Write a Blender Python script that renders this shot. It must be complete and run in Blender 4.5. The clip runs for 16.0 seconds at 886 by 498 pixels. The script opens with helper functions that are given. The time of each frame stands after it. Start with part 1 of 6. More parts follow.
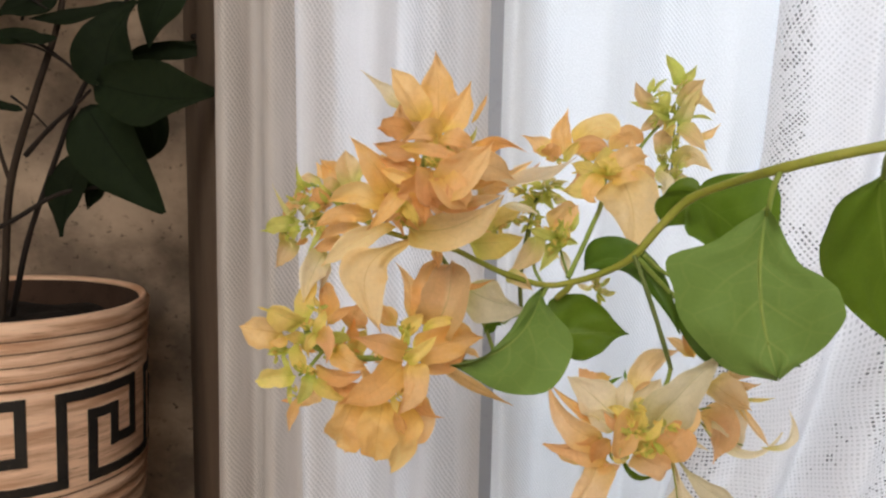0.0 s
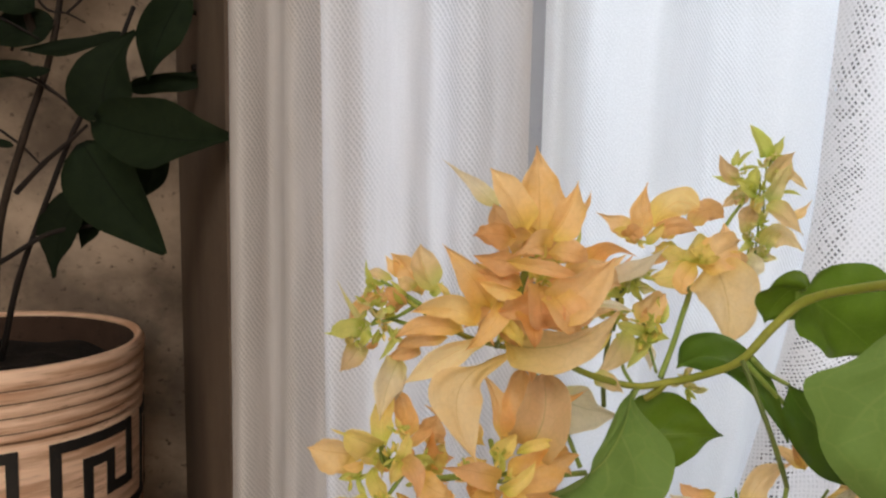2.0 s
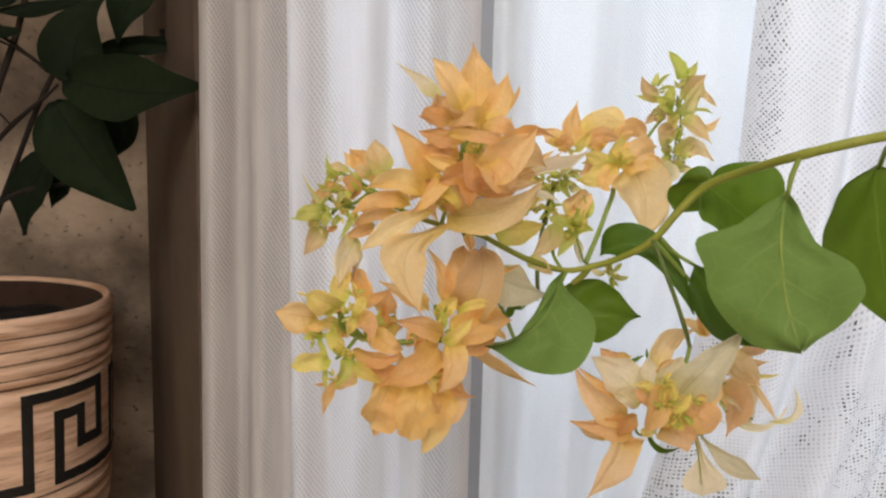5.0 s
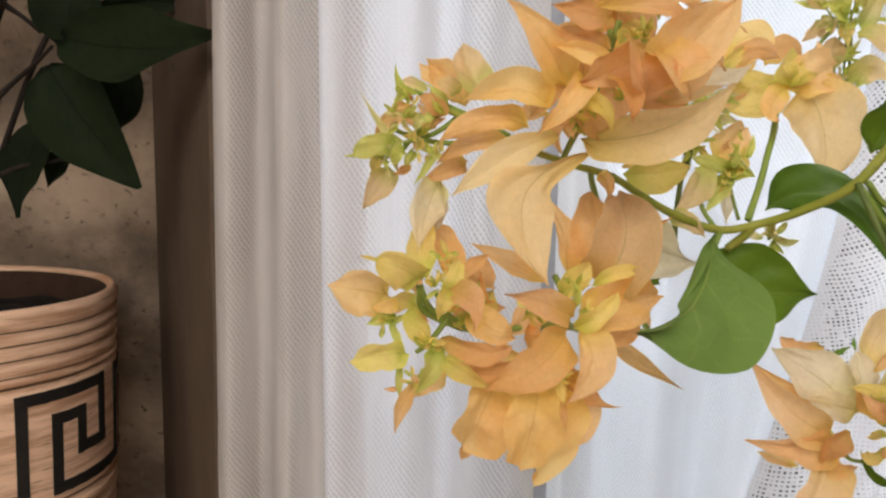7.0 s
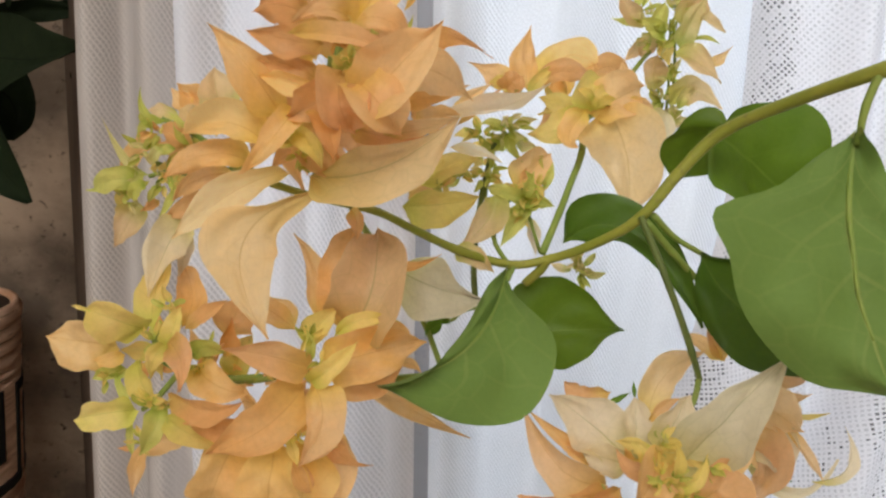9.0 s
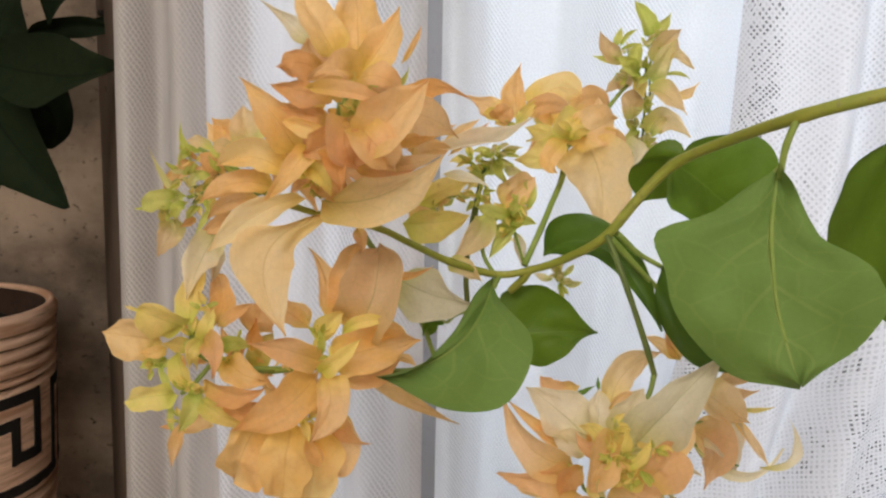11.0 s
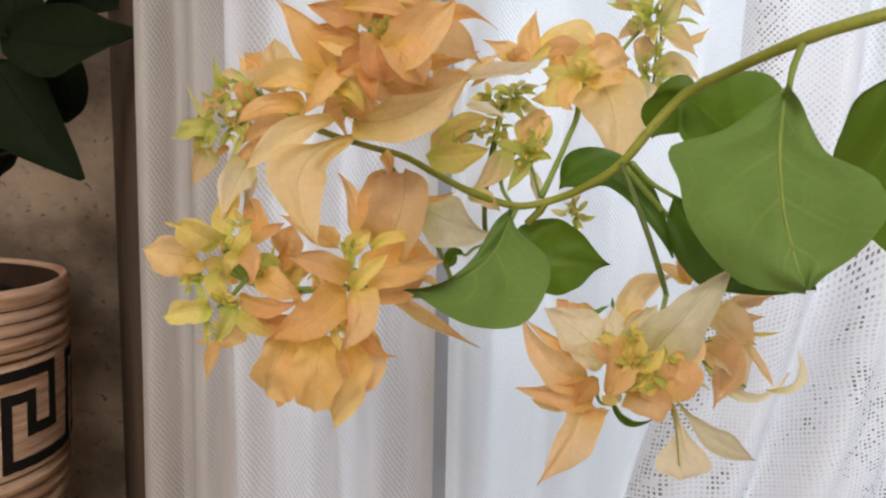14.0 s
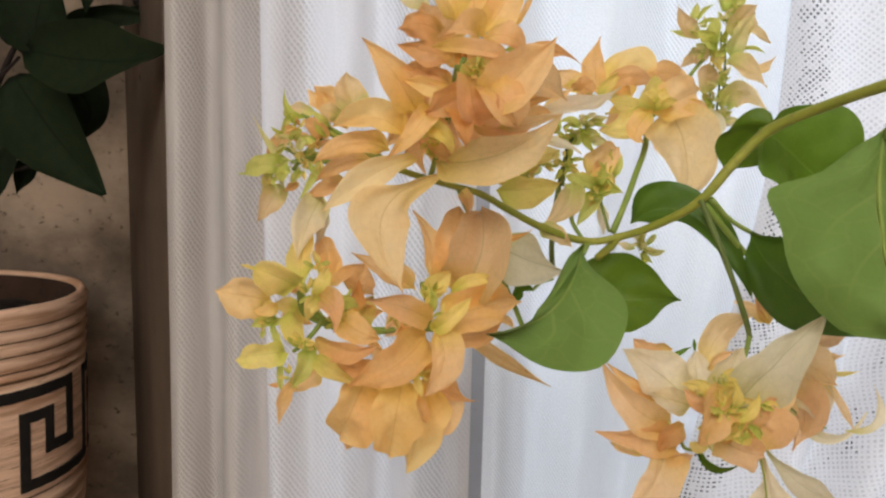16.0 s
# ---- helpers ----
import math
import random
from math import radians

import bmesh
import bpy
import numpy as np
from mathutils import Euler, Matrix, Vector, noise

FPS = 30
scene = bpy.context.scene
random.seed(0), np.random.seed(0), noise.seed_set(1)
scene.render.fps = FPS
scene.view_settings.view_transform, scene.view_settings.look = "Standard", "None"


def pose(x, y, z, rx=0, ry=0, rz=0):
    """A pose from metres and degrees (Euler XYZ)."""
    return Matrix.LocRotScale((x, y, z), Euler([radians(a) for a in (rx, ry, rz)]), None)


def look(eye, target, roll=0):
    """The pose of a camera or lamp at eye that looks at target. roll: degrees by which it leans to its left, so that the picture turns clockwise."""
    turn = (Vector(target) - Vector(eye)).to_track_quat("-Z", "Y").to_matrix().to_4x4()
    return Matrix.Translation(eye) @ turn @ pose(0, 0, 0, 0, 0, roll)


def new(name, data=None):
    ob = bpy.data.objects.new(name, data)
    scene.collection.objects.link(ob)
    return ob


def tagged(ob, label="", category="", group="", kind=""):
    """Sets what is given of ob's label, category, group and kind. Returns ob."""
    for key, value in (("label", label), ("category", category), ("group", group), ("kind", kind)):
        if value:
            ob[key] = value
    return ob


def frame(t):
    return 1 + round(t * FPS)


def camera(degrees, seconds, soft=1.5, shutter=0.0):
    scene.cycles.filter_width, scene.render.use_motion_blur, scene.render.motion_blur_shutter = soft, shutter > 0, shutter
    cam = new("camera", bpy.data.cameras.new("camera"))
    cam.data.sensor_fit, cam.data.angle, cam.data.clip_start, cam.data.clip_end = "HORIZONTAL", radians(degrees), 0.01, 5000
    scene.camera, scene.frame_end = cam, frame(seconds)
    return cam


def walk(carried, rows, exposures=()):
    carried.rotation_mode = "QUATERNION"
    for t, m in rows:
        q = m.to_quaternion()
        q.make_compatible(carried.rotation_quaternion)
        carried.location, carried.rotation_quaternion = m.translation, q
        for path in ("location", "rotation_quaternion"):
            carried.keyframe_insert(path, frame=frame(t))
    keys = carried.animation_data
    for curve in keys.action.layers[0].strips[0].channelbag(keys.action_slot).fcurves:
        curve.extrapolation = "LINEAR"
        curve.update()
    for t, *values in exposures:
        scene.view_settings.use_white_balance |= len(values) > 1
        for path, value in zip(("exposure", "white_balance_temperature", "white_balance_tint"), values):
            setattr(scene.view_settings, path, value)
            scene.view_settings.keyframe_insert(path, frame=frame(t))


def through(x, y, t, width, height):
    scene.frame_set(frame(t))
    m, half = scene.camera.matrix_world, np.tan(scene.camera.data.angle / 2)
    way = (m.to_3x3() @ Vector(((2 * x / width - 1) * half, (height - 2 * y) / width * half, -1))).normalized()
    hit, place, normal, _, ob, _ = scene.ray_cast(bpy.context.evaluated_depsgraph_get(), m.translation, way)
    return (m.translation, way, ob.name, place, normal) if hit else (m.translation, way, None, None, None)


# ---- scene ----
cam = camera(57.1, 16.0, soft=2.3, shutter=0.3)
PATH = [
    (0, (0.0200, 0.0494, 0.8085), (-0.0411, 2.0198, 0.4708), 1.71),
    (0.5, (0.0164, 0.0616, 0.8060), (-0.0312, 2.0319, 0.4656), 1.76),
    (1, (0.0226, 0.0728, 0.7869), (0.0339, 2.0414, 0.4339), 1.86),
    (1.5, (0.0010, 0.0641, 0.8158), (0.0230, 2.0350, 0.4763), 1.65),
    (2, (-0.0221, 0.0866, 0.8374), (-0.0227, 2.0599, 0.5121), 1.60),
    (2.5, (0.0002, 0.0929, 0.7899), (0.0158, 2.0627, 0.4439), 1.86),
    (3, (-0.0103, 0.0802, 0.7927), (0.0248, 2.0509, 0.4536), 1.98),
    (3.5, (-0.0161, 0.0605, 0.8120), (0.0226, 2.0318, 0.4766), 1.87),
    (4, (-0.0249, 0.0434, 0.7970), (0.0534, 2.0126, 0.4562), 1.97),
    (4.2, (-0.0292, 0.0373, 0.8039), (0.0700, 2.0059, 0.4654), 1.98),
    (6.3, (0.0149, 0.0595, 0.7860), (0.0631, 2.0324, 0.4618), 2.03),
    (6.5, (-0.0069, 0.0821, 0.7796), (0.0765, 2.0517, 0.4424), 1.86),
    (7, (-0.0419, 0.1327, 0.7723), (0.0175, 2.1028, 0.4331), 1.61),
    (7.5, (-0.0178, 0.1555, 0.7639), (0.0459, 2.1264, 0.4301), 1.71),
    (8, (0.0030, 0.1605, 0.7673), (0.1142, 2.1290, 0.4318), 1.80),
    (8.5, (0.0044, 0.1583, 0.7640), (0.1349, 2.1262, 0.4319), 1.91),
    (9, (0.0170, 0.1502, 0.7810), (0.1487, 2.1181, 0.4495), 1.49),
    (11.3, (0.0235, 0.1111, 0.7944), (0.1004, 2.0832, 0.4705), 1.77),
    (11.5, (0.0224, 0.1102, 0.7974), (0.1034, 2.0824, 0.4755), 1.78),
    (12, (0.0204, 0.1083, 0.7980), (0.1089, 2.0798, 0.4735), 1.81),
    (12.5, (0.0175, 0.0998, 0.7877), (0.1011, 2.0704, 0.4566), 1.81),
    (13, (0.0133, 0.0917, 0.7887), (0.0909, 2.0624, 0.4566), 1.81),
    (13.5, (0.0154, 0.0779, 0.7881), (0.0832, 2.0492, 0.4578), 1.83),
    (14, (0.0172, 0.0979, 0.7701), (0.0904, 2.0677, 0.4316), 1.83),
    (14.5, (0.0090, 0.1021, 0.7739), (0.0861, 2.0728, 0.4416), 1.89),
    (15, (0.0019, 0.1009, 0.7900), (0.0773, 2.0726, 0.4637), 1.79),
    (15.5, (-0.0055, 0.1068, 0.7853), (0.0709, 2.0781, 0.4568), 1.79),
    (16, (-0.0076, 0.1074, 0.7793), (0.0690, 2.0787, 0.4504), 1.86),
]
walk(cam, [(t, look(eye, target, roll)) for t, eye, target, roll in PATH],
     exposures=[(0, 0.0, 6500, 10), (1.5, -0.04, 6500, 10), (2.0, -0.12, 6500, 10), (2.5, 0.0, 6500, 10), (3.0, 0.05, 6500, 10), (3.5, 0.0, 6500, 10), (4.0, -0.02, 6500, 10), (6.5, 0.06, 6450, 10), (7.0, 0.10, 6450, 10), (7.5, 0.02, 6400, 10), (8.5, -0.02, 6400, 10), (9.0, -0.05, 6400, 10), (11.5, -0.05, 6450, 10), (13.0, 0.0, 6400, 10), (16.0, 0.0, 6400, 10)])

scene.cycles.transparent_max_bounces = 24

# ---- world and light ----
world = bpy.data.worlds.new("World")
scene.world = world
world.use_nodes = True
wn = world.node_tree
sky = wn.nodes.new("ShaderNodeTexSky")
sky.sky_type, sky.sun_disc = "NISHITA", False
sky.sun_elevation, sky.sun_rotation = radians(38), radians(200)
wn.links.new(sky.outputs[0], wn.nodes["Background"].inputs[0])
wn.nodes["Background"].inputs[1].default_value = 0.10


def area(name, m, sx, sy, watts, colour):
    lamp = bpy.data.lights.new(name, "AREA")
    lamp.shape, lamp.size, lamp.size_y, lamp.energy, lamp.color = "RECTANGLE", sx, sy, watts, colour
    ob = new(name, lamp)
    ob.matrix_world = m
    return ob


# daylight in the curtained window, and an unseen lamp added behind the camera
area("window_daylight", look((0.20, 1.70, 1.95), (0.14, 0.60, 0.75)), 1.3, 0.8, 31.0, (0.76, 0.87, 1.0))
area("unseen_room_light", look((-0.25, -1.65, 2.32), (-0.10, 0.6, 0.7)), 1.8, 1.2, 73.0, (1.0, 0.950, 0.885))

# ---- materials ----


def material(name):
    m = bpy.data.materials.new(name)
    m.use_nodes = True
    nt = m.node_tree
    nt.nodes.clear()
    return m, nt, nt.nodes.new("ShaderNodeOutputMaterial")


def node(nt, kind, inputs=(), **props):
    n = nt.nodes.new("ShaderNode" + kind)
    for k, v in props.items():
        setattr(n, k, v)
    for k, v in dict(inputs).items():
        if hasattr(v, "is_output"):
            nt.links.new(v, n.inputs[k])
        else:
            n.inputs[k].default_value = v
    return n


def maths(nt, op, a, b=0.0, clamp=False):
    return node(nt, "Math", {0: a, 1: b}, operation=op, use_clamp=clamp).outputs[0]


def mixed(nt, fac, a, b, blend="MIX"):
    n = node(nt, "Mix", {0: fac}, data_type="RGBA", blend_type=blend)
    for k, v in ((6, a), (7, b)):
        if hasattr(v, "is_output"):
            nt.links.new(v, n.inputs[k])
        else:
            n.inputs[k].default_value = (*v, 1) if len(v) == 3 else v
    return n.outputs[2]


def remap(nt, v, a, b, c=0.0, d=1.0):
    return node(nt, "MapRange", {0: v, 1: a, 2: b, 3: c, 4: d}, interpolation_type="SMOOTHSTEP").outputs[0]


def noisy(nt, vec, scale, detail=4.0, rough=0.55):
    return node(nt, "TexNoise", {"Vector": vec, "Scale": scale, "Detail": detail, "Roughness": rough}).outputs[0]


def petal(name, main, base, edge, rough=0.55, through=0.5, veins=0.48, base_end=0.5, gloss=0.3, ribs=46.0, vein_tint=None, netted=0.24):
    """Thin plant tissue: colour runs from the base to the tip, with a midrib, side veins and blotches."""
    m, nt, out = material(name)
    uv = node(nt, "UVMap").outputs[0]
    co = node(nt, "TexCoord").outputs["Object"]
    rnd = node(nt, "ObjectInfo").outputs["Random"]
    sep = node(nt, "SeparateXYZ", {0: uv})
    s, v = sep.outputs[0], sep.outputs[1]
    off = maths(nt, "ABSOLUTE", maths(nt, "SUBTRACT", v, 0.5))
    blotch = noisy(nt, co, 90.0)
    fine = noisy(nt, co, 700.0, 3.0)
    col = mixed(nt, remap(nt, maths(nt, "ADD", blotch, maths(nt, "MULTIPLY", rnd, 0.35)), 0.45, 0.95), main, edge)
    col = mixed(nt, remap(nt, s, 0.02, base_end, 0.85, 0.0), col, base)
    side = node(nt, "Math", {0: maths(nt, "MULTIPLY", maths(nt, "SUBTRACT", s, maths(nt, "MULTIPLY", off, 0.8)), ribs)}, operation="SINE").outputs[0]
    side = remap(nt, side, 0.93, 1.0)
    side = maths(nt, "MULTIPLY", side, remap(nt, off, 0.0, 0.42, 1.0, 0.0))
    rib = remap(nt, maths(nt, "ADD", off, maths(nt, "MULTIPLY", s, 0.010)), 0.010, 0.022, 1.0, 0.0)
    vein = maths(nt, "MAXIMUM", rib, maths(nt, "MULTIPLY", side, 0.32))
    wander = node(nt, "Mapping", {0: uv, 1: node(nt, "CombineXYZ", {0: maths(nt, "MULTIPLY", rnd, 9.0)}).outputs[0], 3: (7.0, 4.2, 1.0)}).outputs[0]
    net = node(nt, "TexVoronoi", {"Vector": wander, "Scale": 1.0, "Randomness": 0.9}, feature="DISTANCE_TO_EDGE", voronoi_dimensions="2D").outputs[0]
    net = remap(nt, net, 0.0, 0.07, 1.0, 0.0)
    col = mixed(nt, maths(nt, "MULTIPLY", maths(nt, "MAXIMUM", vein, maths(nt, "MULTIPLY", net, netted)), veins), col, vein_tint or base)
    val = maths(nt, "ADD", maths(nt, "ADD", 0.85, maths(nt, "MULTIPLY", rnd, 0.16)), maths(nt, "MULTIPLY", fine, 0.18))
    hsv = node(nt, "HueSaturation", {"Hue": maths(nt, "ADD", 0.488, maths(nt, "MULTIPLY", rnd, 0.022)), "Saturation": 1.0, "Value": val, "Color": col}).outputs[0]
    bump = node(nt, "Bump", {"Strength": 0.35, "Distance": 0.0006, "Height": maths(nt, "ADD", maths(nt, "MULTIPLY", vein, -0.6), maths(nt, "MULTIPLY", blotch, 0.8))}).outputs[0]
    front = node(nt, "BsdfPrincipled", {"Base Color": hsv, "Roughness": rough, "Specular IOR Level": gloss, "Normal": bump})
    back = node(nt, "BsdfTranslucent", {"Color": hsv, "Normal": bump})
    mix = node(nt, "MixShader", {0: through, 1: front.outputs[0], 2: back.outputs[0]})
    nt.links.new(mix.outputs[0], out.inputs[0])
    return m


APRICOT = petal("apricot_bract", (0.88, 0.505, 0.150), (0.82, 0.60, 0.14), (0.91, 0.59, 0.29), base_end=0.38, vein_tint=(0.66, 0.33, 0.07))
TAN = petal("tan_bract", (0.84, 0.515, 0.195), (0.79, 0.57, 0.15), (0.88, 0.60, 0.31), base_end=0.38, vein_tint=(0.62, 0.31, 0.08))
CREAM = petal("cream_bract", (0.93, 0.60, 0.215), (0.88, 0.62, 0.15), (0.94, 0.66, 0.30), through=0.56, vein_tint=(0.72, 0.42, 0.12))
TAN_PALE = petal("pale_bract", (0.80, 0.575, 0.29), (0.72, 0.55, 0.16), (0.83, 0.62, 0.35), veins=0.5, vein_tint=(0.42, 0.36, 0.12))
BUTTER = petal("butter_bract", (0.96, 0.735, 0.37), (0.92, 0.69, 0.22), (0.96, 0.77, 0.45), through=0.58, vein_tint=(0.70, 0.48, 0.16))
PINK = petal("pink_buff_bract", (0.88, 0.555, 0.245), (0.82, 0.60, 0.15), (0.91, 0.62, 0.33), vein_tint=(0.64, 0.36, 0.12))
IVORY = petal("pale_cream_bract", (0.97, 0.86, 0.62), (0.94, 0.78, 0.42), (0.97, 0.88, 0.70), through=0.66, veins=0.3, vein_tint=(0.76, 0.58, 0.26))
PEACH = petal("peach_bract", (0.90, 0.61, 0.31), (0.84, 0.62, 0.20), (0.92, 0.67, 0.40), through=0.56, vein_tint=(0.66, 0.40, 0.15))
CREAM_PALE = petal("ivory_bract", (0.80, 0.68, 0.45), (0.70, 0.62, 0.21), (0.85, 0.74, 0.54), veins=0.5, vein_tint=(0.44, 0.40, 0.12))
SOFT = petal("peach_green_bract", (0.80, 0.59, 0.29), (0.60, 0.61, 0.15), (0.85, 0.64, 0.37), base_end=0.62, through=0.56, vein_tint=(0.56, 0.48, 0.13))
GREYED = petal("greyed_bract", (0.73, 0.655, 0.45), (0.62, 0.58, 0.20), (0.78, 0.70, 0.51), veins=0.5, vein_tint=(0.38, 0.36, 0.12))
YELLOW = petal("yellow_green_bract", (0.82, 0.69, 0.19), (0.64, 0.65, 0.12), (0.87, 0.66, 0.25), vein_tint=(0.48, 0.46, 0.07))
LIME = petal("lime_bud", (0.55, 0.58, 0.12), (0.40, 0.49, 0.07), (0.68, 0.63, 0.20))
BUD = petal("pale_green_bud", (0.70, 0.68, 0.27), (0.50, 0.57, 0.13), (0.82, 0.68, 0.38), vein_tint=(0.38, 0.42, 0.08))
LEAF = petal("green_leaf", (0.094, 0.178, 0.010), (0.16, 0.25, 0.03), (0.118, 0.205, 0.016), rough=0.5, through=0.30, base_end=0.08, gloss=0.3, ribs=24.0, netted=0.10)
LEAF_PALE = petal("pale_green_leaf", (0.134, 0.204, 0.042), (0.32, 0.35, 0.10), (0.149, 0.221, 0.048), rough=0.66, through=0.18, veins=0.7, base_end=0.03, gloss=0.22, ribs=26.0, netted=0.12)
# darker copy of the green leaf: shade under the stem put into the colour
LEAF_SHADED = petal("shaded_green_leaf", (0.066, 0.142, 0.010), (0.13, 0.21, 0.025), (0.084, 0.166, 0.014), rough=0.42, through=0.22, base_end=0.08, gloss=0.4, ribs=24.0, netted=0.05)
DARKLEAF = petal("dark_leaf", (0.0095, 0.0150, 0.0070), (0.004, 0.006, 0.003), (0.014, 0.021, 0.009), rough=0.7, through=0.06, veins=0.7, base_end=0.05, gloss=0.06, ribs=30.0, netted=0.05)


def rough_surface(name, a, b, c, scale, fine, bump_d, rough=0.7, stretch=(1, 1, 1), gloss=0.3, spread=(0.35, 0.68)):
    """A worn surface: two tones by large blotches, a third in fine specks, and relief."""
    m, nt, out = material(name)
    co = node(nt, "Mapping", {0: node(nt, "TexCoord").outputs["Object"], 3: stretch}).outputs[0]
    big = noisy(nt, co, scale, 5.0, 0.6)
    small = noisy(nt, co, fine, 5.0, 0.65)
    col = mixed(nt, remap(nt, big, *spread), a, b)
    col = mixed(nt, remap(nt, small, 0.56, 0.72), col, c)
    bump = node(nt, "Bump", {"Strength": 0.7, "Distance": bump_d, "Height": maths(nt, "ADD", small, big)}).outputs[0]
    p = node(nt, "BsdfPrincipled", {"Base Color": col, "Roughness": rough, "Normal": bump, "Specular IOR Level": gloss})
    nt.links.new(p.outputs[0], out.inputs[0])
    return m


BARK_GREEN = rough_surface("olive_stem", (0.24, 0.27, 0.035), (0.31, 0.31, 0.05), (0.22, 0.20, 0.05), 60, 500, 0.0004, 0.5)
STEM_GREEN = rough_surface("green_shoot", (0.20, 0.28, 0.05), (0.27, 0.33, 0.07), (0.24, 0.24, 0.07), 90, 700, 0.0003, 0.5)
STEM_DARK = rough_surface("dark_green_shoot", (0.115, 0.155, 0.036), (0.165, 0.205, 0.05), (0.13, 0.135, 0.036), 90, 700, 0.0003, 0.5)
BARK = rough_surface("brown_bark", (0.024, 0.015, 0.010), (0.042, 0.027, 0.017), (0.018, 0.012, 0.008), 40, 160, 0.002, 0.85, (1, 1, 0.35))
BARK_DARK = rough_surface("dark_bark", (0.012, 0.008, 0.006), (0.020, 0.012, 0.009), (0.009, 0.006, 0.005), 40, 160, 0.001, 0.8, (1, 1, 0.35))
CLAY = rough_surface("carved_clay", (0.56, 0.31, 0.185), (0.93, 0.63, 0.44), (0.40, 0.20, 0.115), 12, 50, 0.0022, 0.75, (0.55, 0.55, 8), spread=(0.34, 0.62))
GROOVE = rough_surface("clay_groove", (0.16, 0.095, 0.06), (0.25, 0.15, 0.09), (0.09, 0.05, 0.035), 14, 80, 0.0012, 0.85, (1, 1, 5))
# the shadow inside the pot is put into the inner wall's colour
INSIDE = rough_surface("shaded_pot_inside", (0.030, 0.015, 0.009), (0.052, 0.027, 0.016), (0.017, 0.009, 0.006), 12, 70, 0.001, 0.9)
INK = rough_surface("black_glaze", (0.016, 0.014, 0.013), (0.025, 0.021, 0.018), (0.045, 0.033, 0.024), 20, 120, 0.0006, 0.6)
SOIL = rough_surface("dark_soil", (0.008, 0.005, 0.0036), (0.016, 0.010, 0.0066), (0.004, 0.003, 0.002), 40, 160, 0.006, 0.95)
PLASTER = rough_surface("mottled_plaster", (0.165, 0.121, 0.088), (0.50, 0.375, 0.27), (0.072, 0.051, 0.036), 5.5, 60, 0.003, 0.9, (1, 1, 1.25), spread=(0.36, 0.70))
BROWN = rough_surface("brown_jamb", (0.082, 0.054, 0.036), (0.115, 0.078, 0.053), (0.06, 0.039, 0.027), 6, 90, 0.0015, 0.75)
GREY = rough_surface("grey_frame", (0.33, 0.34, 0.37), (0.37, 0.38, 0.41), (0.29, 0.30, 0.33), 6, 90, 0.0006, 0.5)
PAINT = rough_surface("white_paint", (0.80, 0.78, 0.75), (0.85, 0.83, 0.80), (0.76, 0.74, 0.70), 5, 80, 0.0008, 0.6)
# tone of the unseen floor, kept pale so that it bounces light up
FLOOR = rough_surface("beige_bounce_floor", (0.46, 0.38, 0.29), (0.54, 0.45, 0.35), (0.39, 0.31, 0.23), 4, 60, 0.001, 0.5, (1, 6, 1))


